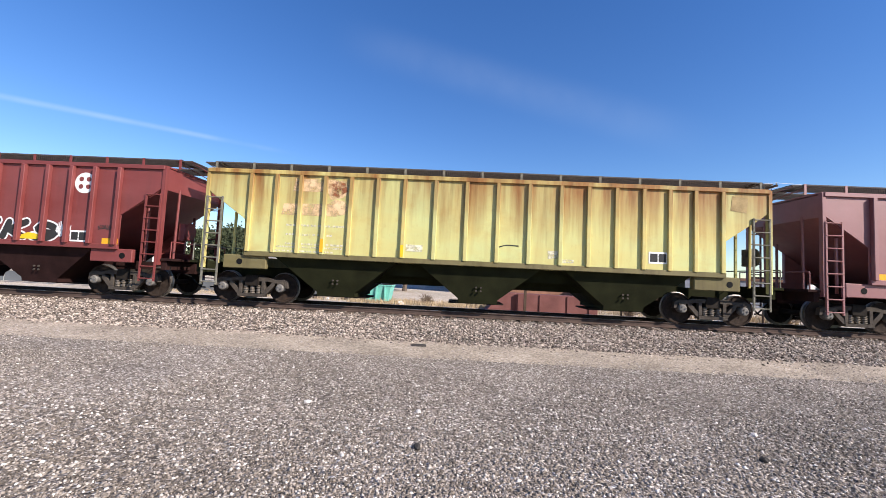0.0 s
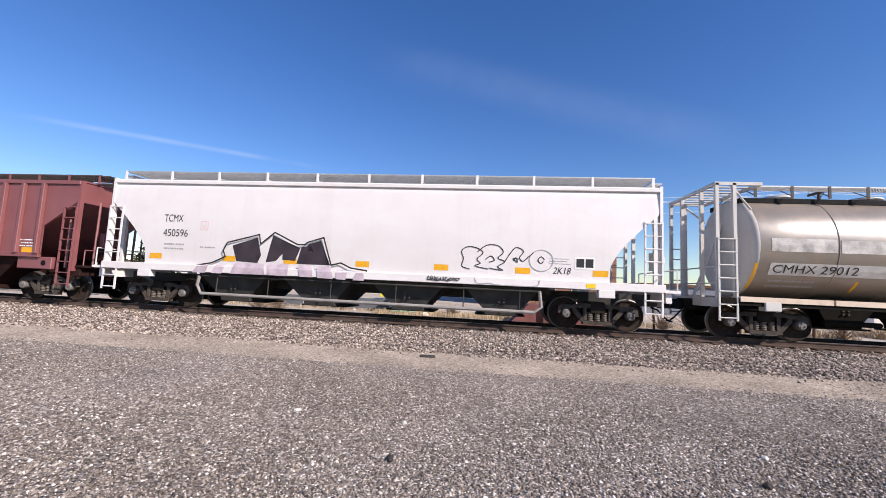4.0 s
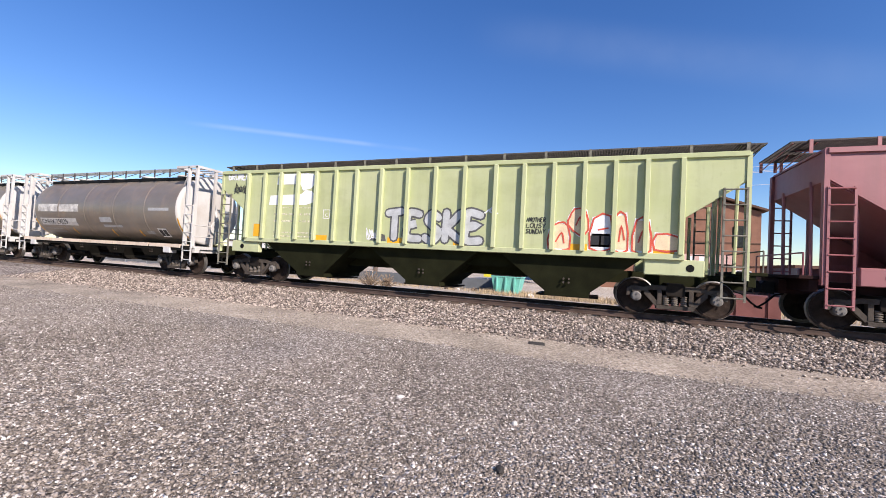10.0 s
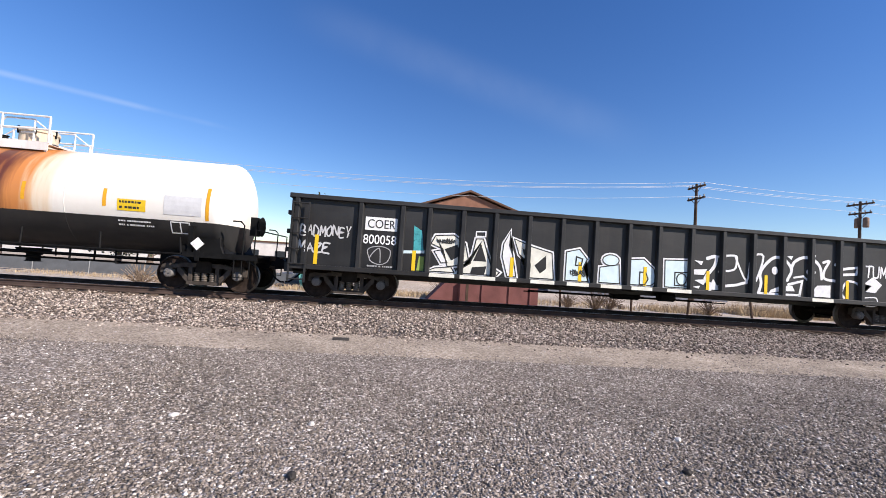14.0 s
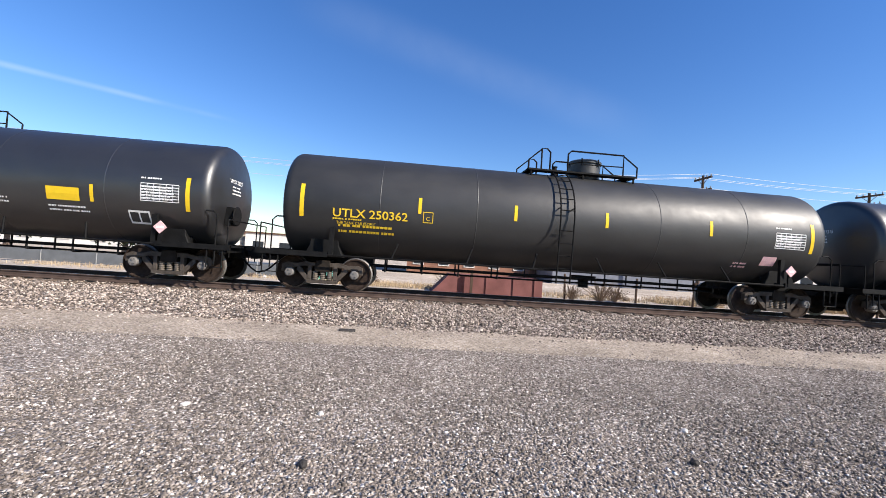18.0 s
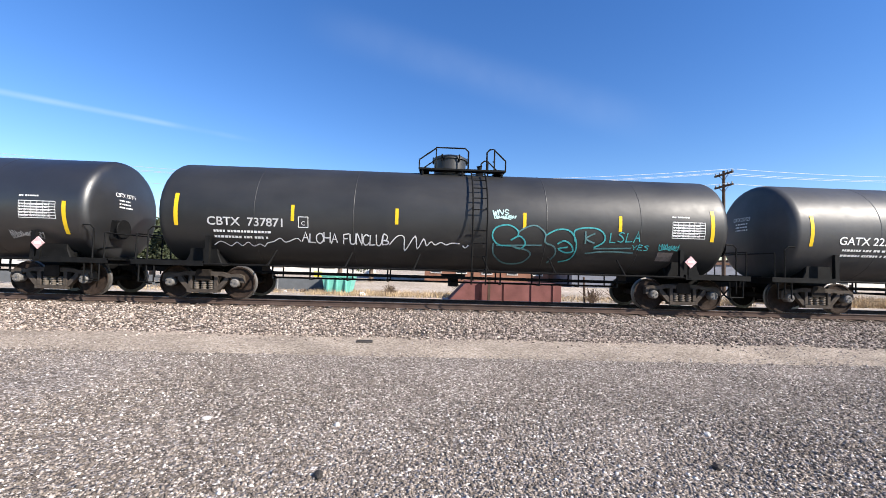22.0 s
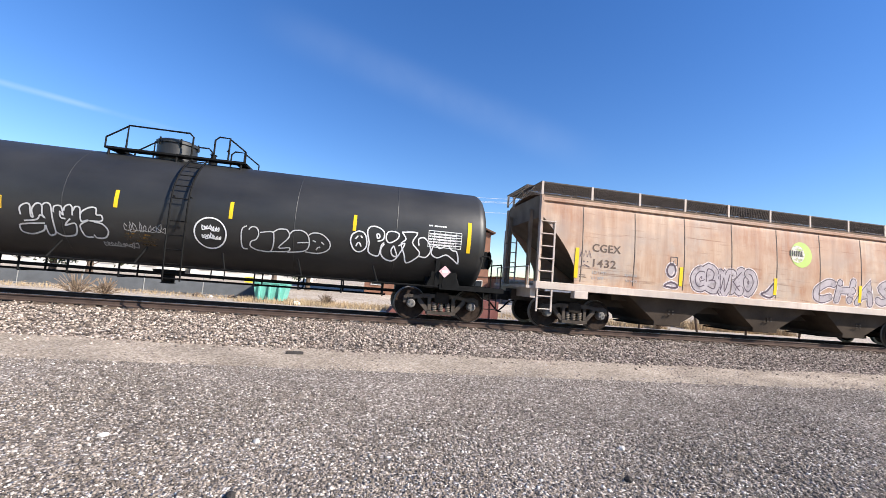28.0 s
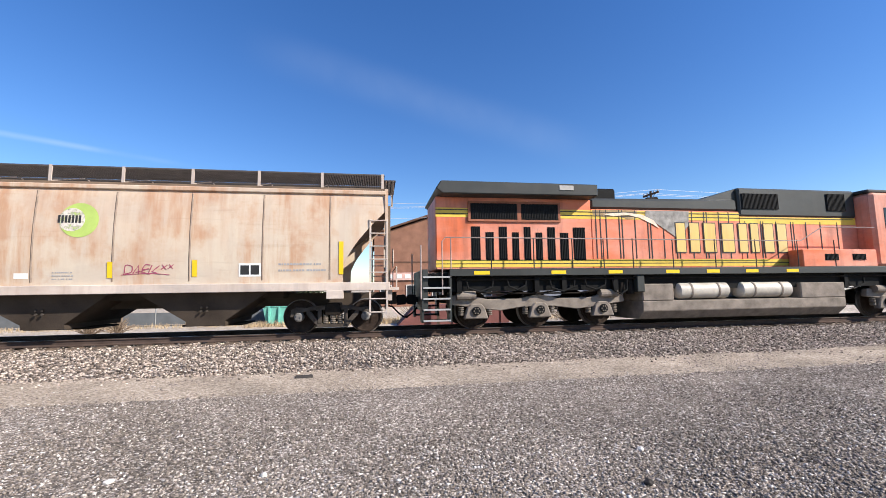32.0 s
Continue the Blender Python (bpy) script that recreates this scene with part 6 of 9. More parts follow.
TANDARK = paint("grimy_brown_cream_paint", (0.46, 0.325, 0.23), (0.31, 0.135, 0.065), 0.95, 0.6, 0.5, 0.75, 15.0, (0.57, 0.44, 0.335), runs=0.4, run_from=3.5, run_len=1.5, run_col=(0.30, 0.13, 0.07), stain=(0.33, 0.285, 0.25), scored=0.6, smear=(0.33, 0.15, 0.075))
# End sheets and posts: the shade at the car ends is painted in
ENDSHADE = plain("shaded_end_sheet", (0.17, 0.125, 0.09), 0.8, 0, 0.4, 2, 0.2)
CREAMTRIM = paint("pale_dusty_trim_paint", (0.50, 0.42, 0.36), (0.32, 0.21, 0.15), 0.6, 0.5, 0.5, 1.0, 16.0, stain=(0.36, 0.31, 0.28))
GRY = paint("dusty_grey_paint", (0.122, 0.100, 0.077), (0.27, 0.18, 0.11), 0.5, 0.6, 0.32, 1.0, 6.0, gloss=1.0)
GRYTAN = paint("olive_tan_dusted_grey_paint", (0.152, 0.128, 0.086), (0.30, 0.21, 0.12), 0.5, 0.6, 0.32, 1.0, 26.0, gloss=1.0)
GRYPALE = paint("pale_dusted_grey_paint", (0.17, 0.142, 0.112), (0.33, 0.23, 0.15), 0.5, 0.6, 0.30, 1.0, 36.0, gloss=1.0)
FRAMEWHT = paint("dusty_white_frame_paint", (0.49, 0.475, 0.45), (0.33, 0.26, 0.2), 0.5, 0.3, 0.5, 1.0, 6.5)
DECK = paint("beige_deck_paint", (0.55, 0.45, 0.35), (0.25, 0.16, 0.1), 0.5, 0.4, 0.5, 1.0, 6.8)
BLK = paint("satin_black_tank_paint", (0.014, 0.014, 0.014), (0.034, 0.031, 0.028), 0.25, 0.3, 0.44, 1.0, 8.0, gloss=0.55)
BLK2 = paint("glossy_black_tank_paint", (0.013, 0.013, 0.014), (0.032, 0.030, 0.029), 0.2, 0.2, 0.33, 1.0, 18.0, gloss=0.95)
BLK3 = paint("faded_black_tank_paint", (0.036, 0.036, 0.037), (0.078, 0.074, 0.07), 0.35, 0.4, 0.42, 1.0, 28.0, gloss=0.4)
GONB = paint("worn_black_paint", (0.016, 0.016, 0.016), (0.042, 0.036, 0.031), 0.5, 0.4, 0.42, 1.0, 9.0)
GONIN = plain("rusty_floor", (0.12, 0.08, 0.06), 0.85, 0, 0.4, 2, 0.3)
LOGOGREEN = plain("lime_green_decal", (0.40, 0.52, 0.13), 0.5, 0, 0.15, 3, 0.0)
LILACPALE = worn("pale_lilac_spray", (0.41, 0.365, 0.375), 0.55, 0.2, 3, 0.75, 0.55)
DARKLILAC = worn("dark_lilac_spray", (0.115, 0.088, 0.105), 0.55, 0.3, 6, 0.7, 0.45)
HALOPINK = worn("pale_pink_spray", (0.66, 0.58, 0.57), 0.55, 0.2, 5, 0.6, 0.35)
WORNPANEL = plain("worn_pale_panel_paint", (0.44, 0.42, 0.39), 0.6, 0, 0.55, 3.5, 0.0)
BROWNLET = plain("worn_brown_lettering", (0.14, 0.105, 0.085), 0.6, 0, 0.3, 6, 0.0)
SILVERSPRAY = plain("silver_spray", (0.44, 0.45, 0.45), 0.5, 0, 0.25, 5, 0.0)
PATCHGREY = plain("dark_grey_spray", (0.10, 0.10, 0.10), 0.55, 0, 0.3, 5, 0.0)
PATCHDARK = plain("dark_touch_up_paint", (0.05, 0.045, 0.05), 0.5, 0, 0.3, 4, 0.0)
GHOST = worn("worn_white_decal", (0.66, 0.62, 0.47), 0.6, 0.3, 7, 0.6, 0.2)


def rust_shell():
    """White paint with rust that ran down from the dome."""
    m = paint("white_paint_with_dome_rust", (0.78, 0.74, 0.66), (0.55, 0.40, 0.25), 0.18, 0.25, 0.35, 1.0, 2.5)
    n, l = m.node_tree.nodes, m.node_tree.links
    b = n["Principled BSDF"]
    old = b.inputs["Base Color"].links[0].from_socket
    tc = n.new("ShaderNodeTexCoord")
    sep = n.new("ShaderNodeSeparateXYZ")
    l.new(tc.outputs["Object"], sep.inputs[0])
    no = n.new("ShaderNodeTexNoise")
    mp = n.new("ShaderNodeMapping")
    mp.inputs["Scale"].default_value = (5.0, 1.0, 0.35)
    l.new(tc.outputs["Object"], mp.inputs["Vector"]), l.new(mp.outputs["Vector"], no.inputs["Vector"])
    no.inputs["Scale"].default_value, no.inputs["Detail"].default_value = 1.0, 6
    sh = n.new("ShaderNodeMath")
    sh.operation = "MULTIPLY_ADD"
    sh.inputs[1].default_value, sh.inputs[2].default_value = 1.3, -0.65
    l.new(no.outputs["Fac"], sh.inputs[0])
    ad = n.new("ShaderNodeMath")
    l.new(sep.outputs["X"], ad.inputs[0]), l.new(sh.outputs[0], ad.inputs[1])
    for x0, x1, x2, x3, colour, k in ((-2.1, -1.1, 1.2, 1.9, (0.68, 0.42, 0.15), 0.65), (-0.95, -0.25, 0.95, 1.4, (0.55, 0.19, 0.035), 0.92), (-0.35, 0.05, 0.35, 0.8, (0.11, 0.032, 0.02), 0.97)):
        up, down, mu, kk = n.new("ShaderNodeMapRange"), n.new("ShaderNodeMapRange"), n.new("ShaderNodeMath"), n.new("ShaderNodeMath")
        up.inputs["From Min"].default_value, up.inputs["From Max"].default_value = x0, x1
        down.inputs["From Min"].default_value, down.inputs["From Max"].default_value = x3, x2
        mu.operation = kk.operation = "MULTIPLY"
        kk.inputs[1].default_value = k
        l.new(ad.outputs[0], up.inputs["Value"]), l.new(ad.outputs[0], down.inputs["Value"])
        l.new(up.outputs["Result"], mu.inputs[0]), l.new(down.outputs["Result"], mu.inputs[1]), l.new(mu.outputs[0], kk.inputs[0])
        mx = n.new("ShaderNodeMix")
        mx.data_type = "RGBA"
        l.new(kk.outputs[0], mx.inputs["Factor"]), l.new(old, mx.inputs["A"])
        mx.inputs["B"].default_value = (*colour, 1)
        old = mx.outputs["Result"]
    l.new(old, b.inputs["Base Color"])
    return m


def stencil(car, on, x, z, material=WHITE):
    """A framed double inspection panel."""
    marks([(x, x + 0.54, z, z + 0.34)], material, car, on, "inspection_stencil")
    marks([(x + 0.04, x + 0.25, z + 0.05, z + 0.29), (x + 0.29, x + 0.50, z + 0.05, z + 0.29)], DARKLET, car, on, "inspection_panel", 0.010)
    data_block(car, on, x + 0.06, z + 0.2, 0.42, 2, 0.1, 0.04, material, "inspection_figures", 4)


def box_mark(car, on, x, z, material=WHITE, s=0.28):
    """A square outline with a letter in it."""
    fine_marks([(x, x + s, z, z + 0.02), (x, x + s, z + s, z + s + 0.02), (x, x + 0.02, z, z + s), (x + s - 0.02, x + s, z, z + s)], material, car, on, "square_mark")
    words("C", x + 0.09, x + s - 0.09, z + 0.06, z + 0.17, material, car, on, "square_letter")


def reflectors(car, on, xs, z=1.52, h=0.2, w=0.5, material=ORANGE):
    for x in xs:
        marks([(x, x + w, z, z + h)], material, car, on, "reflector", 0.004)


SPRAYLIGHT = plain("thin_white_spray", (0.50, 0.50, 0.50), 0.6, 0, 0.2, 6, 0.0)

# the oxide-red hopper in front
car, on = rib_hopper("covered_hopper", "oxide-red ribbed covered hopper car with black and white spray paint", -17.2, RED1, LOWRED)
blob(oval(5.8, 3.38, 0.32, 0.32, 24), WHITE, car, on, "round_emblem", 0.006, "white disc with a cross")
for dx in (-0.115, 0.115):
    for dz in (-0.115, 0.115):
        blob(oval(5.8 + dx, 3.38 + dz, 0.075, 0.075, 10), RED1, car, on, "emblem_dot", 0.011)
throwup("EKS", 2.5, 5.0, 1.66, 2.1, DARKLET, SPRAYWHITE, car, on, 0.05, 20, 0.1, 0.2, 0.08)
blob([(3.95, 1.60), (4.55, 1.60), (4.6, 1.74), (4.2, 1.80), (3.98, 1.72)], YELLOW, car, on, lift=0.012)
scribble(5.05, 5.5, 1.7, 2.15, 9, 0.035, SPRAYWHITE, car, on, 3)
scribble(6.3, 6.8, 1.95, 2.15, 7, 0.02, DARKLET, car, on, 4)
stencil(car, on, 5.5, 1.58)
reflectors(car, on, (6.5, 2.0, -1.2, -5.0))

# two-stroke emblem of the older cars
LOGO = ([(-5.66, 3.46), (-5.60, 3.84), (-4.30, 3.84), (-4.30, 3.46)], [(-4.62, 3.46), (-4.34, 3.83), (-4.10, 3.81), (-3.98, 3.68), (-3.99, 3.47), (-4.15, 3.31), (-4.50, 3.23)], [(-5.98, 2.74), (-5.92, 3.07), (-4.3, 3.12), (-4.3, 2.74)], [(-4.34, 2.74), (-4.62, 3.08), (-4.38, 3.25), (-4.12, 3.22), (-3.98, 3.06), (-4.05, 2.82)])

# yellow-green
car, on = rib_hopper("covered_hopper", "rust-streaked faded yellow-green ribbed covered hopper car", 0.7, YEL, LOWGRN, ladder_mat=WORNGREY, rib_d=0.08, web=YELGRIMESHADE)
RUSTLOGO = worn("rust_bled_logo_paint", (0.24, 0.09, 0.045), 0.7, 0.5, 2.5, 0.45, 0.05)
PEACH = worn("peach_bled_logo_paint", (0.68, 0.47, 0.27), 0.7, 0.3, 3, 0.55, 0.25)
blob([(-4.55, 3.30), (-4.6, 3.66), (-4.4, 3.74), (-4.1, 3.70), (-4.02, 3.45), (-4.3, 3.25)], RUSTLOGO, car, on, "old_logo", 0.010)
for k, pts in enumerate(LOGO):
    blob([(x, z - 0.06) for x, z in pts], PEACH, car, on, "old_logo", 0.005 + 0.002 * (k % 2))
for k in range(3):
    data_block(car, on, -5.8, 2.35 - 0.28 * k, 1.75, 1, 0.1, 0.07, GHOST, "worn_lettering", 20 + k)
data_block(car, on, -6.2, 1.7, 2.2, 2, 0.12, 0.06, GHOST, "worn_lettering", 23)
blob([(7.15, 3.35), (7.6, 3.3), (7.65, 3.72), (7.2, 3.78)], plain("old_primer", (0.33, 0.24, 0.12), 0.7, 0, 0.3, 5, 0.0), car, on, "primer_patch")
stencil(car, on, 4.84, 1.72, WHITE)
marks([(1.95, 2.3, 1.72, 1.95), (-2.2, -1.7, 1.75, 1.95), (2.35, 2.7, 1.62, 1.72)], GHOST, car, on, "worn_stencil")
part("rib_reflector", boxes((-2.35, -2.26, -1.594, -1.586, 1.58, 1.92)), YELLOW, car)
part("rib_reflector", boxes((-4.73, -4.63, -1.594, -1.586, 1.6, 2.0)), ORANGE, car)
stroke([(0.5, 1.98), (0.75, 2.06), (1.1, 2.05)], 0.03, DARKLET, car, on)


def red_hopper(x_mid, number, label, marks_fn, body):
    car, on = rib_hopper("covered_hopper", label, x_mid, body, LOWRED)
    # company initials and italic name, as plain shapes
    for x in (-5.33, -5.1, -4.5, -4.27):
        fine_marks([(x, x + 0.07, 2.38, 2.62), (x + 0.11, x + 0.18, 2.38, 2.62)], WHITE, car, on, "initial")
    words(number[:3], -5.36, -4.86, 2.0, 2.24, WHITE, car, on, "car_number", bold=0.01)
    words(number[3:], -4.5, -4.0, 2.0, 2.24, WHITE, car, on, "car_number", bold=0.01)
    data_block(car, on, -5.34, 1.86, 0.45, 2, 0.14, 0.07, WHITE, "weight_stencil", 3)
    data_block(car, on, -4.48, 1.86, 0.45, 2, 0.14, 0.07, WHITE, "weight_stencil", 4)
    for x in (2.42, 3.24, 4.0, 4.78):
        for z0, z1 in ((2.78, 2.885), (2.905, 3.02)):
            blob([(x + 0.6 * (z0 - 2.78), z0), (x + 0.46 + 0.6 * (z0 - 2.78), z0), (x + 0.46 + 0.6 * (z1 - 2.78), z1), (x + 0.6 * (z1 - 2.78), z1)], WHITE, car, on, "italic_block")
        marks([(x - 0.04, x + 0.48, 2.74, 2.765)], WHITE, car, on, "speed_line")
    box_mark(car, on, -3.62, 1.88)
    marks_fn(car, on)
    return car


def red_a(car, on):
    marks([(-6.08, -5.6, 1.68, 2.2)], PATCHDARK, car, on, "dark_patch")
    reflectors(car, on, (-6.86, -3.75, -1.22, 1.49, 4.03, 6.3))
    stencil(car, on, 3.99, 1.72)
    data_block(car, on, -0.1, 1.9, 0.5, 3, 0.08, 0.04, WHITE, "small_stencil", 6)
    data_block(car, on, -1.22, 1.78, 0.55, 1, 0.08, 0.04, WHITE, "small_stencil", 7)
    data_block(car, on, 6.1, 1.95, 0.7, 3, 0.1, 0.05, WHITE, "small_stencil", 8)
    scribble(1.7, 2.1, 1.9, 2.15, 6, 0.018, GREYLET, car, on, 9)
    scribble(-2.8, -2.4, 1.9, 2.1, 6, 0.018, GREYLET, car, on, 10)


def red_b(car, on):
    reflectors(car, on, (-6.8, -3.72, -1.3, 0.72, 3.13, 6.26))
    stencil(car, on, 4.78, 1.72)
    data_block(car, on, -0.1, 1.95, 0.55, 3, 0.09, 0.04, WHITE, "small_stencil", 6)
    stroke([(1.4, 1.6), (1.5, 2.15), (1.75, 2.2), (1.7, 1.95), (1.45, 1.9), (1.7, 1.85), (1.8, 1.6), (1.85, 2.15), (2.1, 2.2), (2.05, 1.9), (1.9, 1.88), (2.15, 1.6), (2.25, 1.95)], 0.075, SPRAYWHITE, car, on)
    stroke([(2.25, 1.95), (2.3, 1.65), (2.6, 1.62), (2.65, 1.85), (2.4, 1.95), (2.35, 2.15), (2.6, 2.2), (2.8, 1.95), (2.9, 1.7), (2.6, 1.62)], 0.07, SPRAYWHITE, car, on)
    blob([(3.08, 1.74), (3.66, 1.74), (3.62, 1.86), (3.3, 1.95), (3.1, 1.86)], plain("blue_spray", (0.10, 0.22, 0.42), 0.5, 0, 0.3, 5, 0.0), car, on, lift=0.004)
    scribble(3.15, 3.6, 1.95, 2.2, 8, 0.02, GREYLET, car, on, 5)
    scribble(0.4, 1.0, 1.85, 2.05, 8, 0.035, DARKLET, car, on, 6)
    scribble(-2.8, -2.2, 1.75, 1.95, 8, 0.025, GREYLET, car, on, 7)
    scribble(-6.3, -5.8, 1.75, 1.95, 8, 0.03, DARKLET, car, on, 8)
    data_block(car, on, 6.1, 1.9, 0.65, 3, 0.1, 0.05, WHITE, "small_stencil", 8)
    stroke(oval(4.15, 1.85, 0.12, 0.12, 12), 0.03, WHITE, car, on, "ring_mark", closed=True)


red_hopper(18.72, "467342", "mineral-red ribbed covered hopper car with white lettering", red_a, RED2)

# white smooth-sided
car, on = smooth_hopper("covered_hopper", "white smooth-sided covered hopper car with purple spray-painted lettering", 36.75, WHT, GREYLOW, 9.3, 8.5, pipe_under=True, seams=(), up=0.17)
words("TCMX", -6.55, -5.9, 2.72, 2.95, DARKLET, car, on, "reporting_mark")
words("450596", -6.55, -5.7, 2.25, 2.48, DARKLET, car, on, "car_number")
data_block(car, on, -6.5, 1.98, 0.82, 2, 0.14, 0.06, GREYLET, "weight_stencil", 1)
data_block(car, on, -5.25, 1.92, 0.5, 1, 0.1, 0.05, GREYLET, "small_stencil", 2)
box_mark(car, on, -5.28, 2.48, PINK, 0.26)
LP = plain("pale_purple_spray", (0.46, 0.38, 0.42), 0.5, 0, 0.35, 3, 0.0)
low_on = lambda x, h, l: (x, -1.615 - l, h) if h < 1.38 else on(x, h, l + 0.06)
for pts in ([(-4.15, 2.03), (-3.33, 2.30), (-3.19, 1.76), (-3.37, 1.71), (-3.30, 1.52), (-4.0, 1.55)], [(-2.83, 2.38), (-1.93, 2.02), (-2.08, 1.63), (-2.49, 1.65), (-2.49, 1.83), (-2.71, 1.60), (-3.03, 1.55)], [(-1.89, 2.06), (-1.76, 2.07), (-1.60, 1.77), (-1.42, 1.82), (-1.63, 2.16), (-1.28, 2.26), (-0.96, 1.54), (-2.03, 1.54)]):
    blob(pts, SPRAYPURPLE, car, on, "graffiti_fill", 0.008)
for pts in ([(-5.40, 1.14), (-5.25, 1.33), (-4.85, 1.42), (-4.95, 1.14)], [(-4.75, 1.14), (-4.6, 1.42), (-4.3, 1.40), (-4.4, 1.14)], [(-4.1, 1.15), (-4.0, 1.50), (-3.05, 1.50), (-2.99, 1.16)], [(-2.9, 1.16), (-2.9, 1.5), (-2.25, 1.53), (-2.25, 1.15)], [(-1.86, 1.15), (-1.95, 1.5), (-1.5, 1.5), (-1.45, 1.15)], [(-1.3, 1.14), (-1.35, 1.5), (-0.91, 1.5), (-0.8, 1.13)], [(-0.72, 1.13), (-0.75, 1.42), (-0.38, 1.40), (-0.42, 1.12)], [(-0.2, 1.12), (-0.1, 1.34), (0.12, 1.34), (0.15, 1.12)]):
    blob(pts, LP, car, low_on, "graffiti_fill", 0.003)
stroke([(-5.45, 1.13), (-5.28, 1.37), (-4.8, 1.46), (-4.34, 1.67), (-4.42, 1.85), (-4.30, 2.11), (-3.25, 2.39), (-3.20, 2.10), (-2.75, 2.47), (-1.99, 2.12), (-1.76, 2.13), (-1.68, 2.20), (-1.18, 2.36), (-0.91, 1.54), (-0.61, 1.62), (-0.30, 1.48), (0.19, 1.42), (0.22, 1.13)], 0.045, DARKLET, car, lambda x, h, l: on(x, h, l + 0.05), "graffiti_outline", smooth_steps=1)
for pts in ([(3.25, 1.60), (3.02, 1.68), (3.06, 1.9), (3.0, 2.12), (3.2, 2.25), (3.49, 2.20), (3.62, 2.08), (3.45, 1.9), (3.55, 1.78), (3.4, 1.7), (3.78, 1.62)], [(3.45, 2.1), (3.73, 2.31), (4.05, 2.3), (4.2, 2.12), (4.05, 1.95), (4.25, 1.85), (4.05, 1.7), (4.2, 1.6), (3.8, 1.65)], [(4.25, 1.85), (4.4, 2.1), (4.56, 2.27), (4.77, 2.17), (4.66, 1.98), (4.76, 1.88), (4.9, 2.0), (5.05, 2.14)], [(3.7, 1.9), (3.85, 2.0), (3.95, 1.88), (3.8, 1.82)], [(4.5, 1.88), (4.56, 1.98), (4.6, 1.85), (4.48, 1.95), (4.64, 1.94)]):
    stroke(pts, 0.026, DARKLET, car, on)
stroke(oval(5.27, 1.92, 0.33, 0.30, 12), 0.022, GREYLET, car, on, closed=True)
stroke([(5.36, 1.95), (5.27, 2.03), (5.18, 1.93), (5.26, 1.84), (5.33, 1.9)], 0.024, DARKLET, car, on)
data_block(car, on, 5.5, 1.98, 0.6, 3, 0.07, 0.025, GREYLET, "small_stencil", 33)
stroke([(3.4, 1.36), (3.5, 1.2), (3.8, 1.22), (4.1, 1.18), (5.0, 1.18), (5.2, 1.24), (5.22, 1.36)], 0.02, GREYLET, car, lambda x, h, l: (x, -1.605 - l, h))
words("2K18", 5.6, 6.1, 1.56, 1.75, DARKLET, car, on, "small_tag", shear=0.25)
scribble(2.0, 2.95, 1.2, 1.36, 11, 0.03, DARKLET, car, lambda x, h, l: (x, -1.61 - l, h), 12)
stencil(car, on, 6.2, 1.72)
reflectors(car, on, (-6.98, -4.46, -2.45, -0.17, 2.2, 4.55, 6.69), 1.53, 0.17, 0.42)
marks([(6.5, 6.75, 1.2, 1.32)], YELLOW, car, lambda x, h, l: (x, -1.602 - l, h), "reflector")

# three grey cylindrical hoppers
for x_mid, number, sd, coat in ((52.8, "29012", 1, GRYPALE), (66.15, "29027", 2, GRYTAN), (79.5, "29029", 3, GRY)):
    car, on = round_hopper("cylindrical_hopper", "dusty grey-brown cylindrical covered hopper with white end frames", x_mid, coat, FRAMEWHT, DECK, UNDER)
    fade = WORNPANEL
    marks([(-4.7, -3.1, 2.42, 2.78), (-3.0, -1.5, 2.42, 2.76)], fade, car, on, "blank_panel", label="worn white panel")
    marks([(-4.68, -1.8, 1.80, 2.12)], plain("pale_number_panel", (0.50, 0.48, 0.45), 0.6, 0, 0.25, 4, 0.0), car, on, "number_panel")
    words("CMHX " + number, -4.6, -2.5, 1.86, 2.07, DARKLET, car, on, "reporting_mark", lift=0.014)
    data_block(car, on, -4.6, 1.62, 1.5, 2, 0.13, 0.06, GREYLET, "weight_stencil", sd)
    marks([(3.35, 4.6, 2.5, 2.62)], WHITE if number != "29029" else GREYLET, car, on, "blank_panel")
    marks([(0.0, 0.8, 1.98, 2.2), (0.1, 1.4, 1.78, 1.88), (2.8, 3.3, 1.55, 1.68)], GREYLET, car, on, "worn_panel")
    stencil(car, on, 3.6, 1.45)
    for x, z0, z1 in ((-5.03, 1.4, 2.1), (-2.4, 1.42, 1.7), (0.5, 1.42, 1.68), (2.4, 1.45, 1.7), (5.08, 1.45, 2.2)):
        marks([(x - 0.04, x + 0.04, z0, z1)], ORANGE, car, on, "reflective_strip")
    if number == "29012":
        throwup("BIC", -0.8, 0.8, 1.6, 2.0, coat, SPRAYLIGHT, car, on, 0.035, 16, 0.05, 0.12)
    if number == "29027":
        throwup("FTOM", -0.1, 2.2, 1.55, 1.82, coat, GREYLET, car, on, 0.03, 17, 0.05, 0.1)

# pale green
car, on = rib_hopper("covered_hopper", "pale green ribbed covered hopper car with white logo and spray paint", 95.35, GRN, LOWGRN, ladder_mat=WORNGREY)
for k, pts in enumerate(LOGO):
    blob(pts, WHITE, car, on, "company_emblem", 0.005 + 0.002 * (k % 2))
for k in range(3):
    data_block(car, on, -5.7, 2.62 - 0.24 * k, 1.9, 1, 0.1, 0.08 if k else 0.04, GHOST, "worn_lettering", 40 + k)
data_block(car, on, -5.7, 1.75, 1.9, 2, 0.13, 0.06, GHOST, "worn_lettering", 44)
box_mark(car, on, -3.6, 2.28)
throwup("TESKE", -1.1, 1.9, 1.68, 2.48, SILVERSPRAY, PATCHGREY, car, on, 0.055, 15, 0.04, 0.21, 0.04)
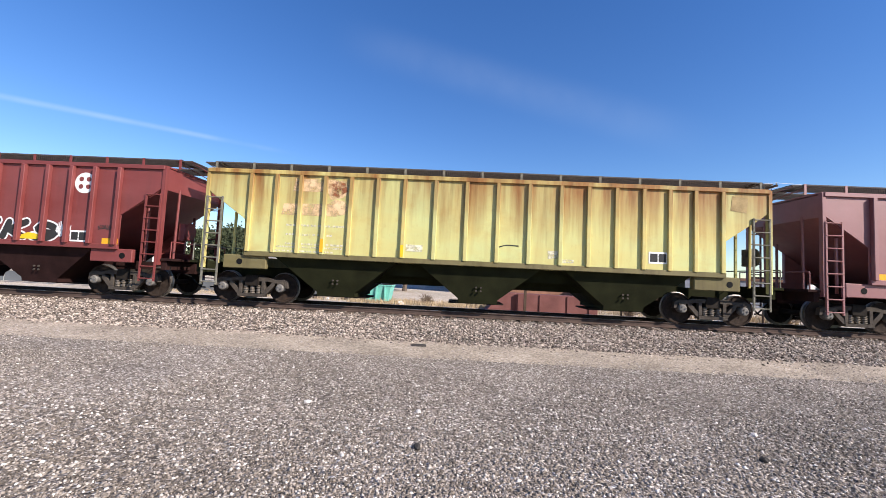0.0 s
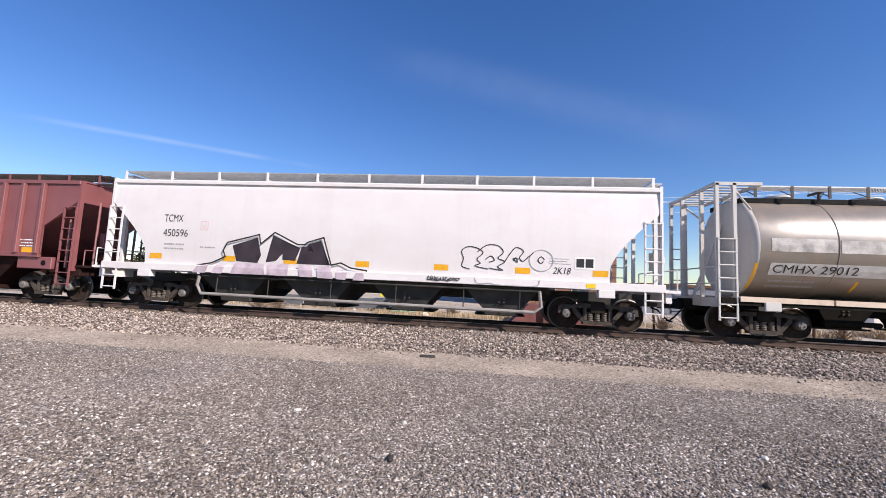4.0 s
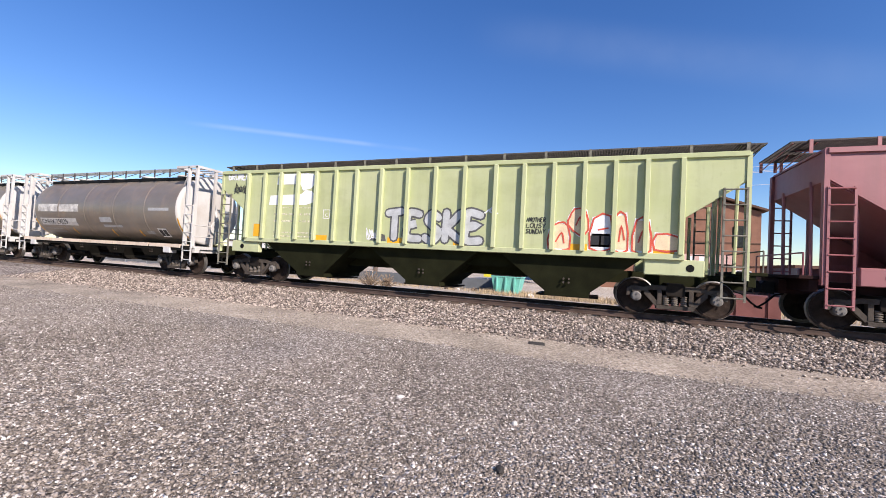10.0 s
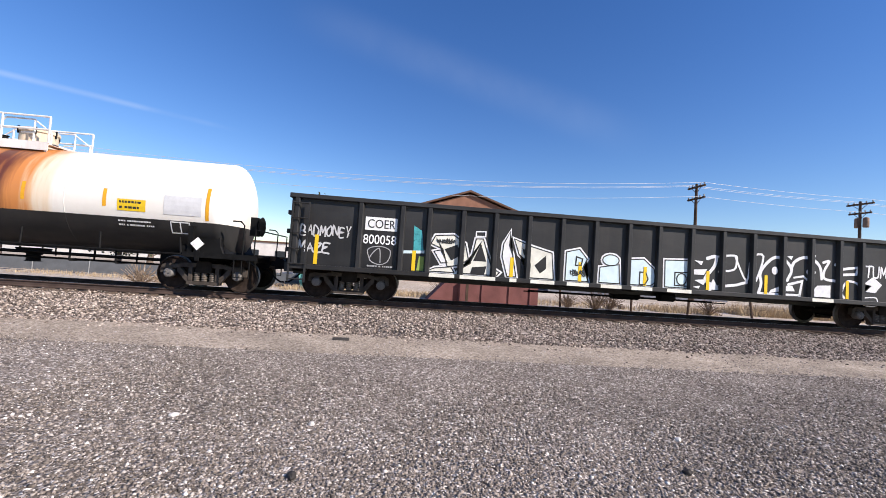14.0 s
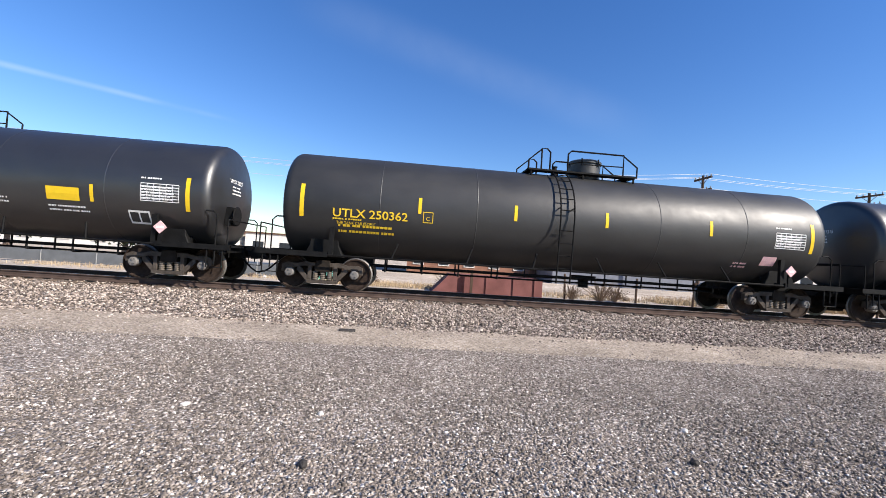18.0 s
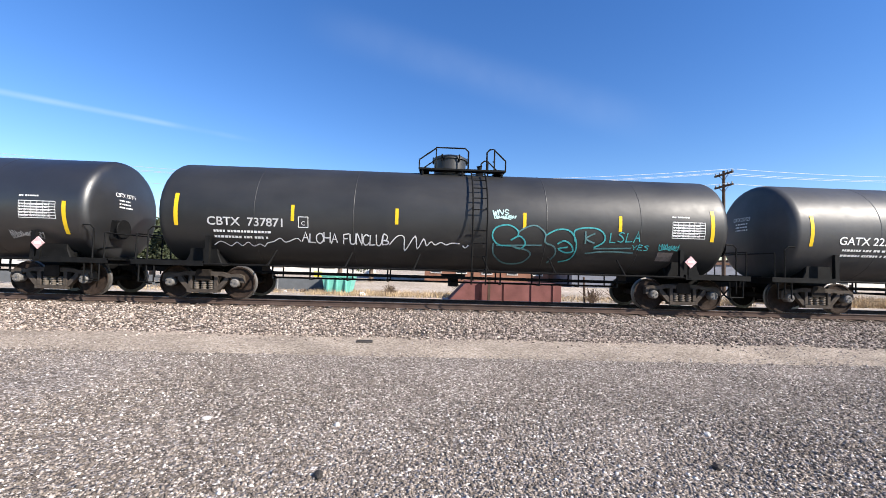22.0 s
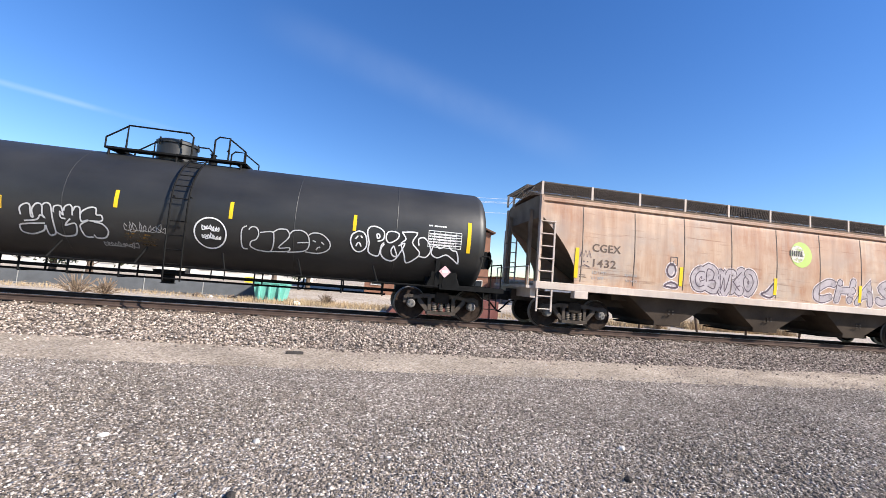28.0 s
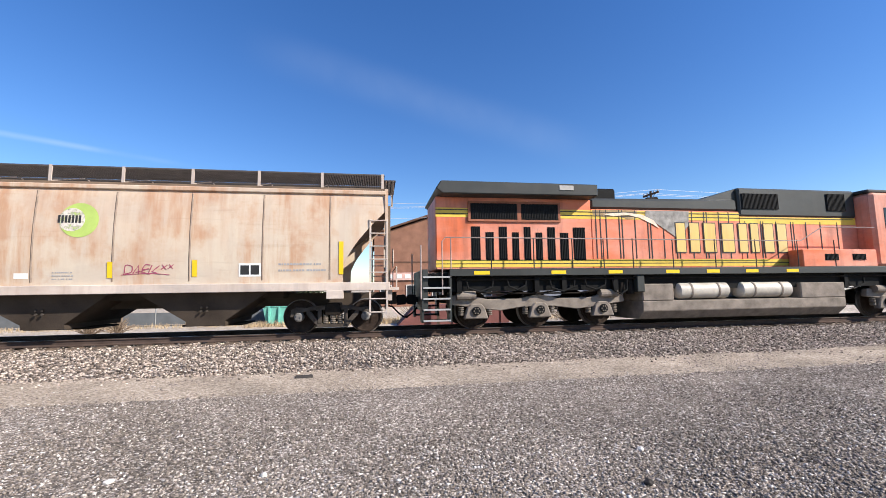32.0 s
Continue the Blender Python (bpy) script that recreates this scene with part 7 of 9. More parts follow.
blob([(-1.75, 1.6), (-1.5, 1.85), (-1.2, 1.8), (-1.15, 1.6)], PATCHGREY, car, on, "graffiti_shadow", 0.003)
scribble(-1.9, -1.4, 1.6, 2.0, 6, 0.05, SPRAYWHITE, car, on, 2)
stroke([(2.0, 2.5), (2.15, 2.62), (2.3, 2.7), (2.15, 2.55), (2.4, 2.5)], 0.04, SPRAYWHITE, car, on)
for k, row in enumerate(("ANOTHER", "LOUSY", "SUNDAY")):
    handstyle(row, 3.2, 3.72, 2.28 - 0.16 * k, 2.40 - 0.16 * k, 0.022, DARKLET, car, on, 0.1, 0.06, 24 + k)
for pts, m in (([(3.82, 1.58), (3.85, 2.06), (4.06, 2.27), (4.30, 2.2), (4.36, 1.58)], SPRAYTAN), ([(4.30, 2.22), (4.34, 2.42), (4.46, 2.64), (4.73, 2.58), (4.82, 2.1), (4.6, 1.95)], SPRAYTAN), ([(4.86, 1.62), (4.94, 2.39), (5.34, 2.46), (5.36, 1.62)], SPRAYWHITE), ([(5.42, 1.62), (5.45, 2.44), (5.68, 2.50), (5.76, 1.60)], SPRAYTAN), ([(5.86, 1.60), (5.95, 2.36), (6.21, 2.34), (6.28, 1.60)], SPRAYTAN), ([(6.36, 1.64), (6.40, 2.02), (6.86, 1.97), (6.9, 1.64)], SPRAYTAN)):
    stroke(pts, 0.10, SPRAYWHITE, car, on, "graffiti_halo", 0.002, closed=True, smooth_steps=1)
    blob(pts, m, car, on, "graffiti_fill")
    stroke(pts, 0.045, SPRAYRED, car, on, "graffiti_outline", 0.010, closed=True, smooth_steps=2)
for pts in ([(4.0, 1.75), (4.15, 2.0), (4.22, 1.72)], [(4.5, 2.2), (4.6, 2.42), (4.68, 2.22)], [(5.05, 2.1), (5.3, 2.15)], [(5.55, 1.8), (5.6, 2.2), (5.68, 1.85)], [(6.0, 1.8), (6.1, 2.1), (6.18, 1.8)]):
    stroke(pts, 0.04, SPRAYRED, car, on, "graffiti_line", 0.012)
reflectors(car, on, (-3.9, -1.1, 1.1, 4.3, 6.3))
marks([(-6.62, -6.2, 1.6, 2.05)], ORANGE, car, on, "reflector")
stencil(car, on, 4.84, 1.66)
handstyle("GROMEG", -8.0, -7.0, 3.68, 3.9, 0.05, SPRAYWHITE, car, on, 0.1, 0.06, 23)
scribble(-7.7, -7.05, 3.1, 3.5, 12, 0.03, DARKLET, car, on, 30)

red_hopper(113.27, "467237", "mineral-red ribbed covered hopper car with small white tags", red_b, RED3)

# white over black tank car with rust below the dome
LOWBLK = paint("lower_black_paint", (0.02, 0.02, 0.02), (0.06, 0.05, 0.045), 0.25, 0.3, 0.4, 1.0, 3.3)
DOMERUST = paint("rusty_dome_paint", (0.62, 0.50, 0.36), (0.32, 0.14, 0.06), 0.8, 0.5, 0.6, 1.0, 4.4)
RAILWHT = paint("white_rail_paint", (0.74, 0.72, 0.68), (0.35, 0.18, 0.08), 0.5, 0.3, 0.5, 1.0, 4.9)
car, on = tank_car("tank_car", "white over black tank car streaked with rust below its dome", 129.35, rust_shell(), -0.6, 0.06, (-1.75, 0.95), 7.3, 6.1, 1.41, 2.31, 5.45, low=LOWBLK, split=1.85, dome_mat=DOMERUST, rail_mat=BLACK, top_mat=RAILWHT, seams=(-1.9, 2.0), dome_r=0.42)
for sgn in (-1, 1):
    part("platform_skirt", boxes((-1.75, 0.95, sgn * 0.76 - 0.015, sgn * 0.76 + 0.015, 3.55, 3.78)), RAILWHT, car)
    part("guard_rail", rods(0.026, *[((x, sgn * 0.76, 3.75), (x, sgn * 0.76, 4.48)) for x in (-1.75, -0.95, -0.25, 0.95)], ((-1.75, sgn * 0.76, 4.48), (0.95, sgn * 0.76, 4.48)), ((-1.75, sgn * 0.76, 4.12), (-0.95, sgn * 0.76, 4.12)), ((-0.25, sgn * 0.76, 4.12), (0.95, sgn * 0.76, 4.12))), RAILWHT, car)
part("rust_ladder", made(lambda b: [pipe(b, [(x, -1.62, 1.0), *[(p[0], p[1], p[2]) for p in arc(x, 1.58, 2.31, 0, 64)]], 0.026) for x in (-0.85, -0.35)] + [rod(b, (-0.85, p[1], p[2]), (-0.35, p[1], p[2]), 0.02) for p in arc(0, 1.58, 2.31, 0, 60, 6)]), DOMERUST, car)
words("TILX  110182", -5.1, -3.25, 1.93, 2.17, DARKLET, car, on, "reporting_mark")
words("LD LMT  205300 LB  93150 KG", -5.08, -3.35, 1.77, 1.85, WHITE, car, on, "weight_stencil")
words("LT WT    57700 LB  26150 KG", -5.08, -3.35, 1.63, 1.71, WHITE, car, on, "weight_stencil")
data_block(car, on, -2.75, 1.72, 0.95, 5, 0.1, 0.05, WHITE, "small_stencil", 6)
box_mark(car, on, -2.82, 1.98, GREYLET, 0.24)
marks([(x - 0.045, x + 0.045, z0, z0 + h) for x, z0, h in ((-5.58, 1.92, 0.88), (-2.1, 2.15, 0.45), (1.02, 2.12, 0.46), (2.98, 2.1, 0.46), (5.55, 1.9, 0.88))], ORANGE, car, on, "reflective_strip")
marks([(3.3, 4.0, 2.02, 2.32)], YELLOW, car, on, "notice_panel")
data_block(car, on, 3.35, 2.22, 0.6, 2, 0.14, 0.07, DARKLET, "notice_lines", 7)
marks([(4.45, 5.4, 2.0, 2.5)], plain("pale_chart", (0.62, 0.62, 0.62), 0.6, 0, 0.1, 6, 0.0), car, on, "gauge_chart")
data_block(car, on, 3.3, 1.74, 0.95, 2, 0.1, 0.05, WHITE, "small_stencil", 9)
fine_marks([(4.6, 5.1, 1.52, 1.55), (4.6, 5.1, 1.80, 1.83), (4.6, 4.63, 1.52, 1.83), (4.84, 4.87, 1.52, 1.83), (5.07, 5.1, 1.52, 1.83)], WHITE, car, on, "inspection_frame")
placard(car, on, 5.42, 1.28, WHITE)

# black gondola
car, on = gondola("gondola_car", "worn black steel gondola car covered in white and mint graffiti", 147.1, GONB, GONIN)
marks([(-8.02, -7.15, 1.98, 2.34)], WHITE, car, on, "mark_panel")
words("COER", -7.95, -7.2, 2.04, 2.28, DARKLET, car, on, "reporting_mark", lift=0.012)
words("800058", -8.05, -7.15, 1.60, 1.86, WHITE, car, on, "car_number", bold=0.01)
stroke([(-7.85, 1.2), (-7.9, 1.45), (-7.6, 1.55), (-7.3, 1.45), (-7.35, 1.15), (-7.6, 1.05), (-7.85, 1.2), (-7.6, 1.5), (-7.55, 1.1)], 0.025, GREYLET, car, on)
data_block(car, on, -7.9, 0.98, 0.7, 2, 0.1, 0.05, GREYLET, "weight_stencil", 5)
handstyle("BADMONEY", -9.72, -8.4, 1.72, 2.0, 0.04, SPRAYLIGHT, car, on, 0.1, 0.08, 7)
handstyle("MAZE", -9.75, -8.95, 1.28, 1.52, 0.05, SPRAYLIGHT, car, on, 0.1, 0.1, 15)
for x in (-9.28, -6.64, -3.88, -1.88, 0.08, 2.03, 3.89, 6.58, 9.3):
    marks([(x - 0.05, x + 0.05, 0.95, 1.5 if abs(x) < 9 else 1.75)], YELLOW, car, on, "reflective_strip", 0.014)
CREAMSPRAY = plain("pale_cream_spray", (0.70, 0.69, 0.60), 0.55, 0, 0.2, 4, 0.0)
PALEMINT = plain("pale_mint_spray", (0.60, 0.73, 0.75), 0.55, 0, 0.15, 4, 0.0)
blob([(-6.69, 2.19), (-6.46, 2.06), (-6.38, 1.5), (-6.66, 1.46)], TEALPAINT, car, on, "graffiti_fill")
blob([(-6.97, 1.40), (-6.97, 1.48), (-6.22, 1.53), (-6.22, 1.45)], PALEMINT, car, on, "graffiti_fill", 0.009)
blob([(-6.55, 0.96), (-6.5, 1.35), (-6.28, 1.35), (-6.3, 0.96)], SPRAYLIME, car, on, "graffiti_fill", 0.005)
# the long name in pale letters, with dark edges and gaps
for pts, fill in (
    ([(-6.19, 1.73), (-6.07, 1.96), (-5.57, 2.01), (-5.23, 1.79), (-5.12, 1.36), (-5.34, 1.18), (-5.70, 1.12), (-5.85, 1.6)], CREAMSPRAY),
    ([(-6.28, 0.96), (-6.05, 1.06), (-5.6, 1.12), (-5.5, 0.97)], CREAMSPRAY),
    ([(-6.09, 1.52), (-5.91, 1.57), (-5.71, 1.23), (-5.88, 1.21)], SPRAYWHITE),
    ([(-4.93, 1.95), (-4.73, 1.96), (-4.46, 1.18), (-4.22, 1.05), (-4.3, 0.96), (-5.41, 0.96), (-5.33, 1.08), (-5.06, 1.25)], CREAMSPRAY),
    ([(-3.96, 2.24), (-4.14, 1.87), (-4.17, 1.51), (-4.0, 0.96), (-3.74, 0.96), (-3.87, 1.58), (-3.97, 1.84)], SPRAYWHITE),
    ([(-3.84, 2.03), (-3.31, 1.84), (-2.73, 1.70), (-2.65, 0.96), (-3.36, 0.96), (-3.34, 1.35), (-3.68, 1.59)], CREAMSPRAY),
    ([(-2.31, 0.96), (-2.30, 1.77), (-1.92, 1.87), (-1.68, 1.60), (-1.80, 1.34), (-1.62, 0.96)], PALEMINT),
    ([(-1.30, 0.96), (-1.29, 1.40), (-0.72, 1.51), (-0.68, 0.96)], PALEMINT),
    (oval(-0.97, 1.62, 0.25, 0.16), PALEMINT),
    ([(-0.39, 0.96), (-0.37, 1.68), (0.03, 1.72), (0.35, 1.45), (0.41, 1.08), (0.26, 0.96)], PALEMINT),
    ([(0.70, 0.96), (0.68, 1.74), (1.40, 1.77), (1.46, 0.96)], PALEMINT),
):
    stroke(pts, 0.12, SPRAYWHITE, car, on, "graffiti_halo", 0.003, closed=True, smooth_steps=1)
    blob(pts, fill, car, on, "graffiti_fill", 0.007)
    stroke(pts, 0.03, DARKLET, car, on, "graffiti_outline", 0.010, closed=True, smooth_steps=1)
for pts in ([(-4.79, 1.83), (-4.98, 1.33), (-4.61, 1.33)], [(-5.0, 1.15), (-4.6, 1.2), (-4.65, 0.97), (-5.05, 0.97)], [(-5.8, 1.6), (-5.45, 1.75), (-5.35, 1.45), (-5.6, 1.3)], [(-3.22, 1.32), (-2.9, 1.62), (-2.88, 1.25), (-3.05, 1.1)], [(-3.6, 1.78), (-3.45, 1.72), (-3.4, 1.5), (-3.55, 1.6)]):
    blob(pts, GONB, car, on, "graffiti_gap", 0.012)
for pts in ([(-4.94, 2.02), (-4.94, 2.15), (-4.67, 2.17), (-4.67, 2.03)], [(-0.08, 0.98), (-0.08, 1.34), (0.10, 1.34), (0.18, 1.15), (0.08, 0.98)], [(1.0, 1.02), (1.0, 1.40), (1.41, 1.42), (1.42, 1.02)], oval(1.21, 1.21, 0.15, 0.17), [(-2.02, 1.4), (-2.0, 1.65), (-1.82, 1.6), (-1.85, 1.42)]):
    stroke(pts, 0.035, SPRAYWHITE if pts[0][0] < -4 else DARKLET, car, on, "graffiti_outline", 0.013, closed=True, smooth_steps=1)
scribble(-6.05, -5.55, 1.74, 1.9, 8, 0.04, DARKLET, car, lambda x, h, l: on(x, h, l + 0.006), 71)
scribble(-2.2, -1.75, 1.08, 1.3, 7, 0.035, DARKLET, car, lambda x, h, l: on(x, h, l + 0.006), 72)
# over-spray on the sill below the letters
sill_on = lambda x, h, l: (x, -1.602 - l, h)
marks([(x0, x1, 0.815, 0.915) for x0, x1 in ((-6.2, -5.5), (-5.35, -4.35), (-3.95, -3.75), (-3.35, -2.66), (-2.3, -1.65), (-1.3, -0.68), (-0.38, 0.25), (0.7, 1.45), (5.3, 6.0))], CREAMSPRAY, car, sill_on, "sill_overspray")
# black letters cut out by white edges
for pts, w in (
    ([(2.0, 1.88), (2.27, 1.94), (2.22, 1.65), (1.95, 1.28), (2.15, 1.09), (2.11, 0.96)], 0.10), ([(2.2, 1.93), (2.87, 2.02), (2.93, 1.83), (2.85, 1.6), (2.38, 1.51)], 0.06), ([(2.38, 1.07), (2.94, 1.15), (3.28, 1.25)], 0.08),
    ([(2.87, 2.02), (3.27, 1.29), (3.41, 1.99), (3.79, 2.06), (3.58, 1.32)], 0.06), ([(3.66, 0.96), (3.74, 1.25), (3.70, 1.55), (3.89, 1.85), (4.18, 2.06), (4.5, 1.99), (4.72, 1.72), (4.58, 1.39)], 0.09),
    ([(4.63, 1.27), (5.08, 1.40), (5.0, 0.96)], 0.08), ([(3.7, 0.96), (5.0, 0.97)], 0.06), ([(4.71, 1.75), (4.80, 1.95), (5.05, 2.10), (5.36, 2.10), (5.65, 1.88), (5.72, 1.51)], 0.09), ([(4.81, 1.49), (5.12, 1.55), (5.3, 1.40)], 0.06),
    ([(5.77, 2.01), (5.96, 2.05), (5.80, 1.75), (5.82, 1.52), (6.21, 1.47)], 0.08), ([(6.17, 1.96), (6.26, 2.07)], 0.08), ([(6.50, 0.98), (6.40, 1.12), (6.50, 1.40), (6.66, 1.50), (6.98, 1.40), (7.13, 1.08), (7.0, 0.97)], 0.07),
    ([(6.42, 1.85), (6.94, 1.93), (6.88, 1.72), (6.45, 1.68)], 0.08), ([(7.16, 1.02), (7.16, 0.80), (7.58, 0.80), (7.57, 1.04), (7.16, 1.02)], 0.035)):
    stroke(pts, w, SPRAYWHITE, car, on, "graffiti_line", 0.005, smooth_steps=1 if len(pts) < 5 else 4)
for pts in (oval(4.16, 1.66, 0.10, 0.12), oval(5.35, 1.69, 0.16, 0.10), [(3.99, 0.98), (4.05, 1.08), (4.4, 1.22), (4.75, 1.24), (4.84, 1.08), (4.4, 1.06)], [(5.26, 0.96), (5.58, 1.30), (6.02, 1.33), (6.02, 0.96)], [(1.58, 1.80), (1.86, 1.78), (1.82, 1.66)], [(1.52, 1.52), (2.0, 1.56), (1.9, 1.38), (1.6, 1.38)], [(1.6, 1.22), (1.98, 1.26), (1.9, 1.08)], [(1.55, 1.02), (1.8, 1.06), (1.75, 0.97)], [(7.14, 1.45), (7.45, 1.68), (7.76, 1.45), (7.53, 1.19), (7.2, 1.21), (7.4, 1.4)], [(5.3, 2.2), (5.5, 2.22), (5.48, 2.13), (5.3, 2.12)], [(4.55, 2.12), (4.75, 2.14), (4.7, 2.02)], [(2.05, 0.97), (2.4, 0.97), (2.2, 1.3)]):
    blob(pts, SPRAYWHITE, car, on, "graffiti_fill", 0.008 + 0.004 * pts[0][1])
handstyle("TUM", 7.2, 7.9, 1.66, 2.0, 0.05, SPRAYWHITE, car, on, 0.05, 0.05, 19)
handstyle("CUTNS", 8.2, 8.85, 1.22, 1.45, 0.035, SPRAYWHITE, car, on, 0.15, 0.06, 44)
for k, (x0, x1, z0, z1) in enumerate(((9.0, 9.5, 1.35, 1.5), (8.4, 9.0, 2.1, 2.45), (8.3, 8.8, 1.75, 1.9), (9.1, 9.7, 1.8, 2.1), (9.3, 9.75, 1.0, 1.2))):
    scribble(x0, x1, z0, z1, 9, 0.022, SPRAYWHITE if k in (0, 4) else GREYLET, car, on, 50 + k)
data_block(car, on, 8.6, 1.75, 0.6, 7, 0.09, 0.04, GREYLET, "small_stencil", 9)

# black tank cars
TANKS = (
    (166.65, "VMSX", "28027", WHITE, BLK2, -0.75, 0.02, (-1.35, 1.35), (-4.3, -1.9, 1.3, 5.1), 1.96, 1.88, "glossy black tank car with white lettering and orange patch"),
    (184.55, "UTLX", "250362", LABELYEL, BLK, -0.15, 0.93, (-1.1, 2.35), (-4.3, -1.6, 1.07, 4.25), 2.29, 1.99, "matt black tank car with yellow lettering"),
    (202.45, "CBTX", "737315", WHITE, BLK2, 0.37, -0.78, (-1.5, 1.2), (-4.43, -1.7, 1.43, 4.27), 2.09, 1.68, "glossy black tank car with teal spray-painted tag"),
    (220.35, "CBTX", "737871", WHITE, BLK, 0.8, 0.0, (-0.95, 1.65), (-4.35, -1.5, 2.07, 4.8), 2.22, 2.01, "matt black tank car with teal bubble graffiti"),
    (238.25, "GATX", "223122", WHITE, BLK3, -1.12, -0.1, (-1.75, 0.9), (-4.44, -1.66, 1.63, 4.5), 2.18, 1.98, "faded black tank car with white spray-painted letters"),
    (256.25, "TCBX", "306379", WHITE, BLK3, 0.47, -0.58, (-1.4, 1.3), (-4.6, -1.76, 1.6, 4.47), 2.11, 1.70, "faded black tank car with white handwritten tag along its side"),
    (274.27, "UTLX", "250328", LABELYEL, BLK, -0.06, -1.0, (-2.45, 1.05), (-4.3, -1.53, 1.12, 4.26), 2.32, 2.0, "matt black tank car with white bubble graffiti"),
)
for x_mid, mark, number, ink, body, lad, dome, rails, strips, z, low, label in TANKS:
    car, on = tank_car("tank_car", label, x_mid, body, lad, dome, rails)
    tank_strips(car, on, strips, z=z, low=low)
    words(mark + ("  " if mark[0] in "CV" else " ") + number, -7.2 if number in ("737315", "306379") else -6.65, -4.62, 2.05, 2.28, SPRAYLIGHT if number == "737871" else ink, car, on, "reporting_mark", bold=0.014 if mark != "VMSX" else 0.0)
    lines = {"28027": ("LD LMT  203500 LB  92300 KG", "LT WT    82500 LB  37400 KG"), "737315": ("LD LMT  195100 LB  88480 KG", "LT WT    90900 LB  41250 KG"), "250362": ("THE TANK CAR PEOPLE",)}.get(number, ())
    for k, line in enumerate(lines):
        words(line, -6.55, -4.78 if len(line) > 22 else -5.5, 1.86 - 0.16 * k, 1.94 - 0.16 * k, ink, car, on, "weight_stencil")
    if len(lines) < 2:
        data_block(car, on, -6.5, 1.80 if lines else 1.87, 1.7, 2, 0.15, 0.075, ink, "weight_stencil", int(x_mid))
    box_mark(car, on, -4.2, 2.05, ink)
    chart(car, on, 6.3, 2.08)
    for e in (-1, 1):
        head = head_on(8.2, 1.52, 2.46, e)
        words(mark + " " + number, -0.62, 0.12, 2.86, 2.98, ink, car, head, "reporting_mark")
        data_block(car, head, -0.5, 2.74, 0.55, 3, 0.1, 0.05, ink, "head_stencil", int(x_mid) + e)
    data_block(car, on, 6.3, 2.66, 0.5, 1, 0.1, 0.05, WHITE, "chart_title", 2)
    placard(car, on, 6.85, 1.42)
    if number not in ("250328", "250362", "737871"):
        data_block(car, on, -2.95, 2.2, 0.8, 2, 0.1, 0.05, WHITE, "small_stencil", int(x_mid) + 1)
    if number == "28027":
        marks([(-2.05, -1.3, 1.5, 1.8)], ORANGE, car, on, "notice_panel")
        marks([(4.0, 4.8, 1.95, 2.28)], YELLOW, car, on, "notice_panel")
        data_block(car, on, 0.6, 1.85, 0.8, 5, 0.1, 0.05, WHITE, "small_stencil", 5)
        data_block(car, on, -0.35, 1.85, 0.6, 5, 0.1, 0.05, WHITE, "small_stencil", 6)
        data_block(car, on, 2.4, 1.9, 0.8, 2, 0.1, 0.05, WHITE, "small_stencil", 7)
        data_block(car, on, 4.0, 1.78, 1.1, 2, 0.1, 0.05, WHITE, "small_stencil", 8)
        stencil(car, on, 5.95, 1.48)
        scribble(-7.1, -6.4, 1.75, 1.9, 9, 0.03, GREYLET, car, on, 1)
    elif number == "250362":
        marks([(6.05, 6.5, 1.55, 1.82)], PINK, car, on, "notice_panel")
        data_block(car, on, -6.65, 1.98, 0.9, 1, 0.1, 0.05, ink, "owner_line", 3)
        data_block(car, on, 5.2, 1.55, 0.5, 2, 0.1, 0.06, PINK, "small_stencil", 4)
    elif number == "737315":
        handstyle("OSAKA", -4.44, -3.0, 1.68, 1.98, 0.036, TEALPAINT, car, on, 0.1, 0.06, 21, gap=0.1)
        handstyle("OSAKA", -4.40, -2.96, 1.72, 2.0, 0.02, SPRAYMINT, car, lambda x, h, l: on(x, h, l + 0.003), 0.1, 0.06, 27, gap=0.1)
        stroke([(-3.73, 2.45), (-3.72, 2.2), (-3.75, 2.06)], 0.05, TEALPAINT, car, on)
        stroke([(-4.1, 1.62), (-3.6, 1.58), (-3.1, 1.6), (-3.4, 1.52)], 0.03, TEALPAINT, car, on)
        stroke([(-4.6, 1.98), (-4.55, 1.9)], 0.03, TEALPAINT, car, on)
        handstyle("MTH", -2.93, -2.48, 1.52, 1.76, 0.03, TEALPAINT, car, on, 0.1, 0.06, 22)
        for pts in ([(-2.28, 1.88), (-1.95, 1.9), (-2.2, 1.7), (-2.0, 1.72), (-2.3, 1.55), (-2.05, 1.55)], [(-1.95, 1.88), (-1.7, 1.86), (-1.9, 1.7), (-1.72, 1.72), (-1.95, 1.52)], [(-1.75, 1.5), (-1.55, 1.9), (-1.4, 1.8), (-1.6, 1.68), (-1.35, 1.5)], [(-1.3, 1.85), (-1.35, 1.55), (-1.1, 1.6)], [(-1.3, 1.88), (-0.78, 1.94)], [(-1.28, 1.7), (-1.0, 1.72)], [(-2.1, 1.44), (-1.6, 1.42), (-1.2, 1.5), (-1.7, 1.36)]):
            stroke(pts, 0.028, SPRAYGREY, car, on, "sprayed_letter", smooth_steps=2)
        stroke([(0.93, 2.62), (0.92, 2.3), (0.86, 2.05)], 0.015, GREYLET, car, on)
        stroke([(0.9, 2.42), (1.12, 2.42)], 0.012, GREYLET, car, on)
        scribble(5.9, 6.8, 1.55, 1.75, 12, 0.03, GREYLET, car, on, 22)
        scribble(3.9, 4.6, 1.55, 1.7, 9, 0.025, WHITE, car, on, 23)
        marks([(5.15, 5.6, 1.65, 1.95)], PINK, car, on, "notice_panel")
        data_block(car, on, 3.0, 1.95, 0.7, 4, 0.12, 0.04, WHITE, "small_stencil", 25)
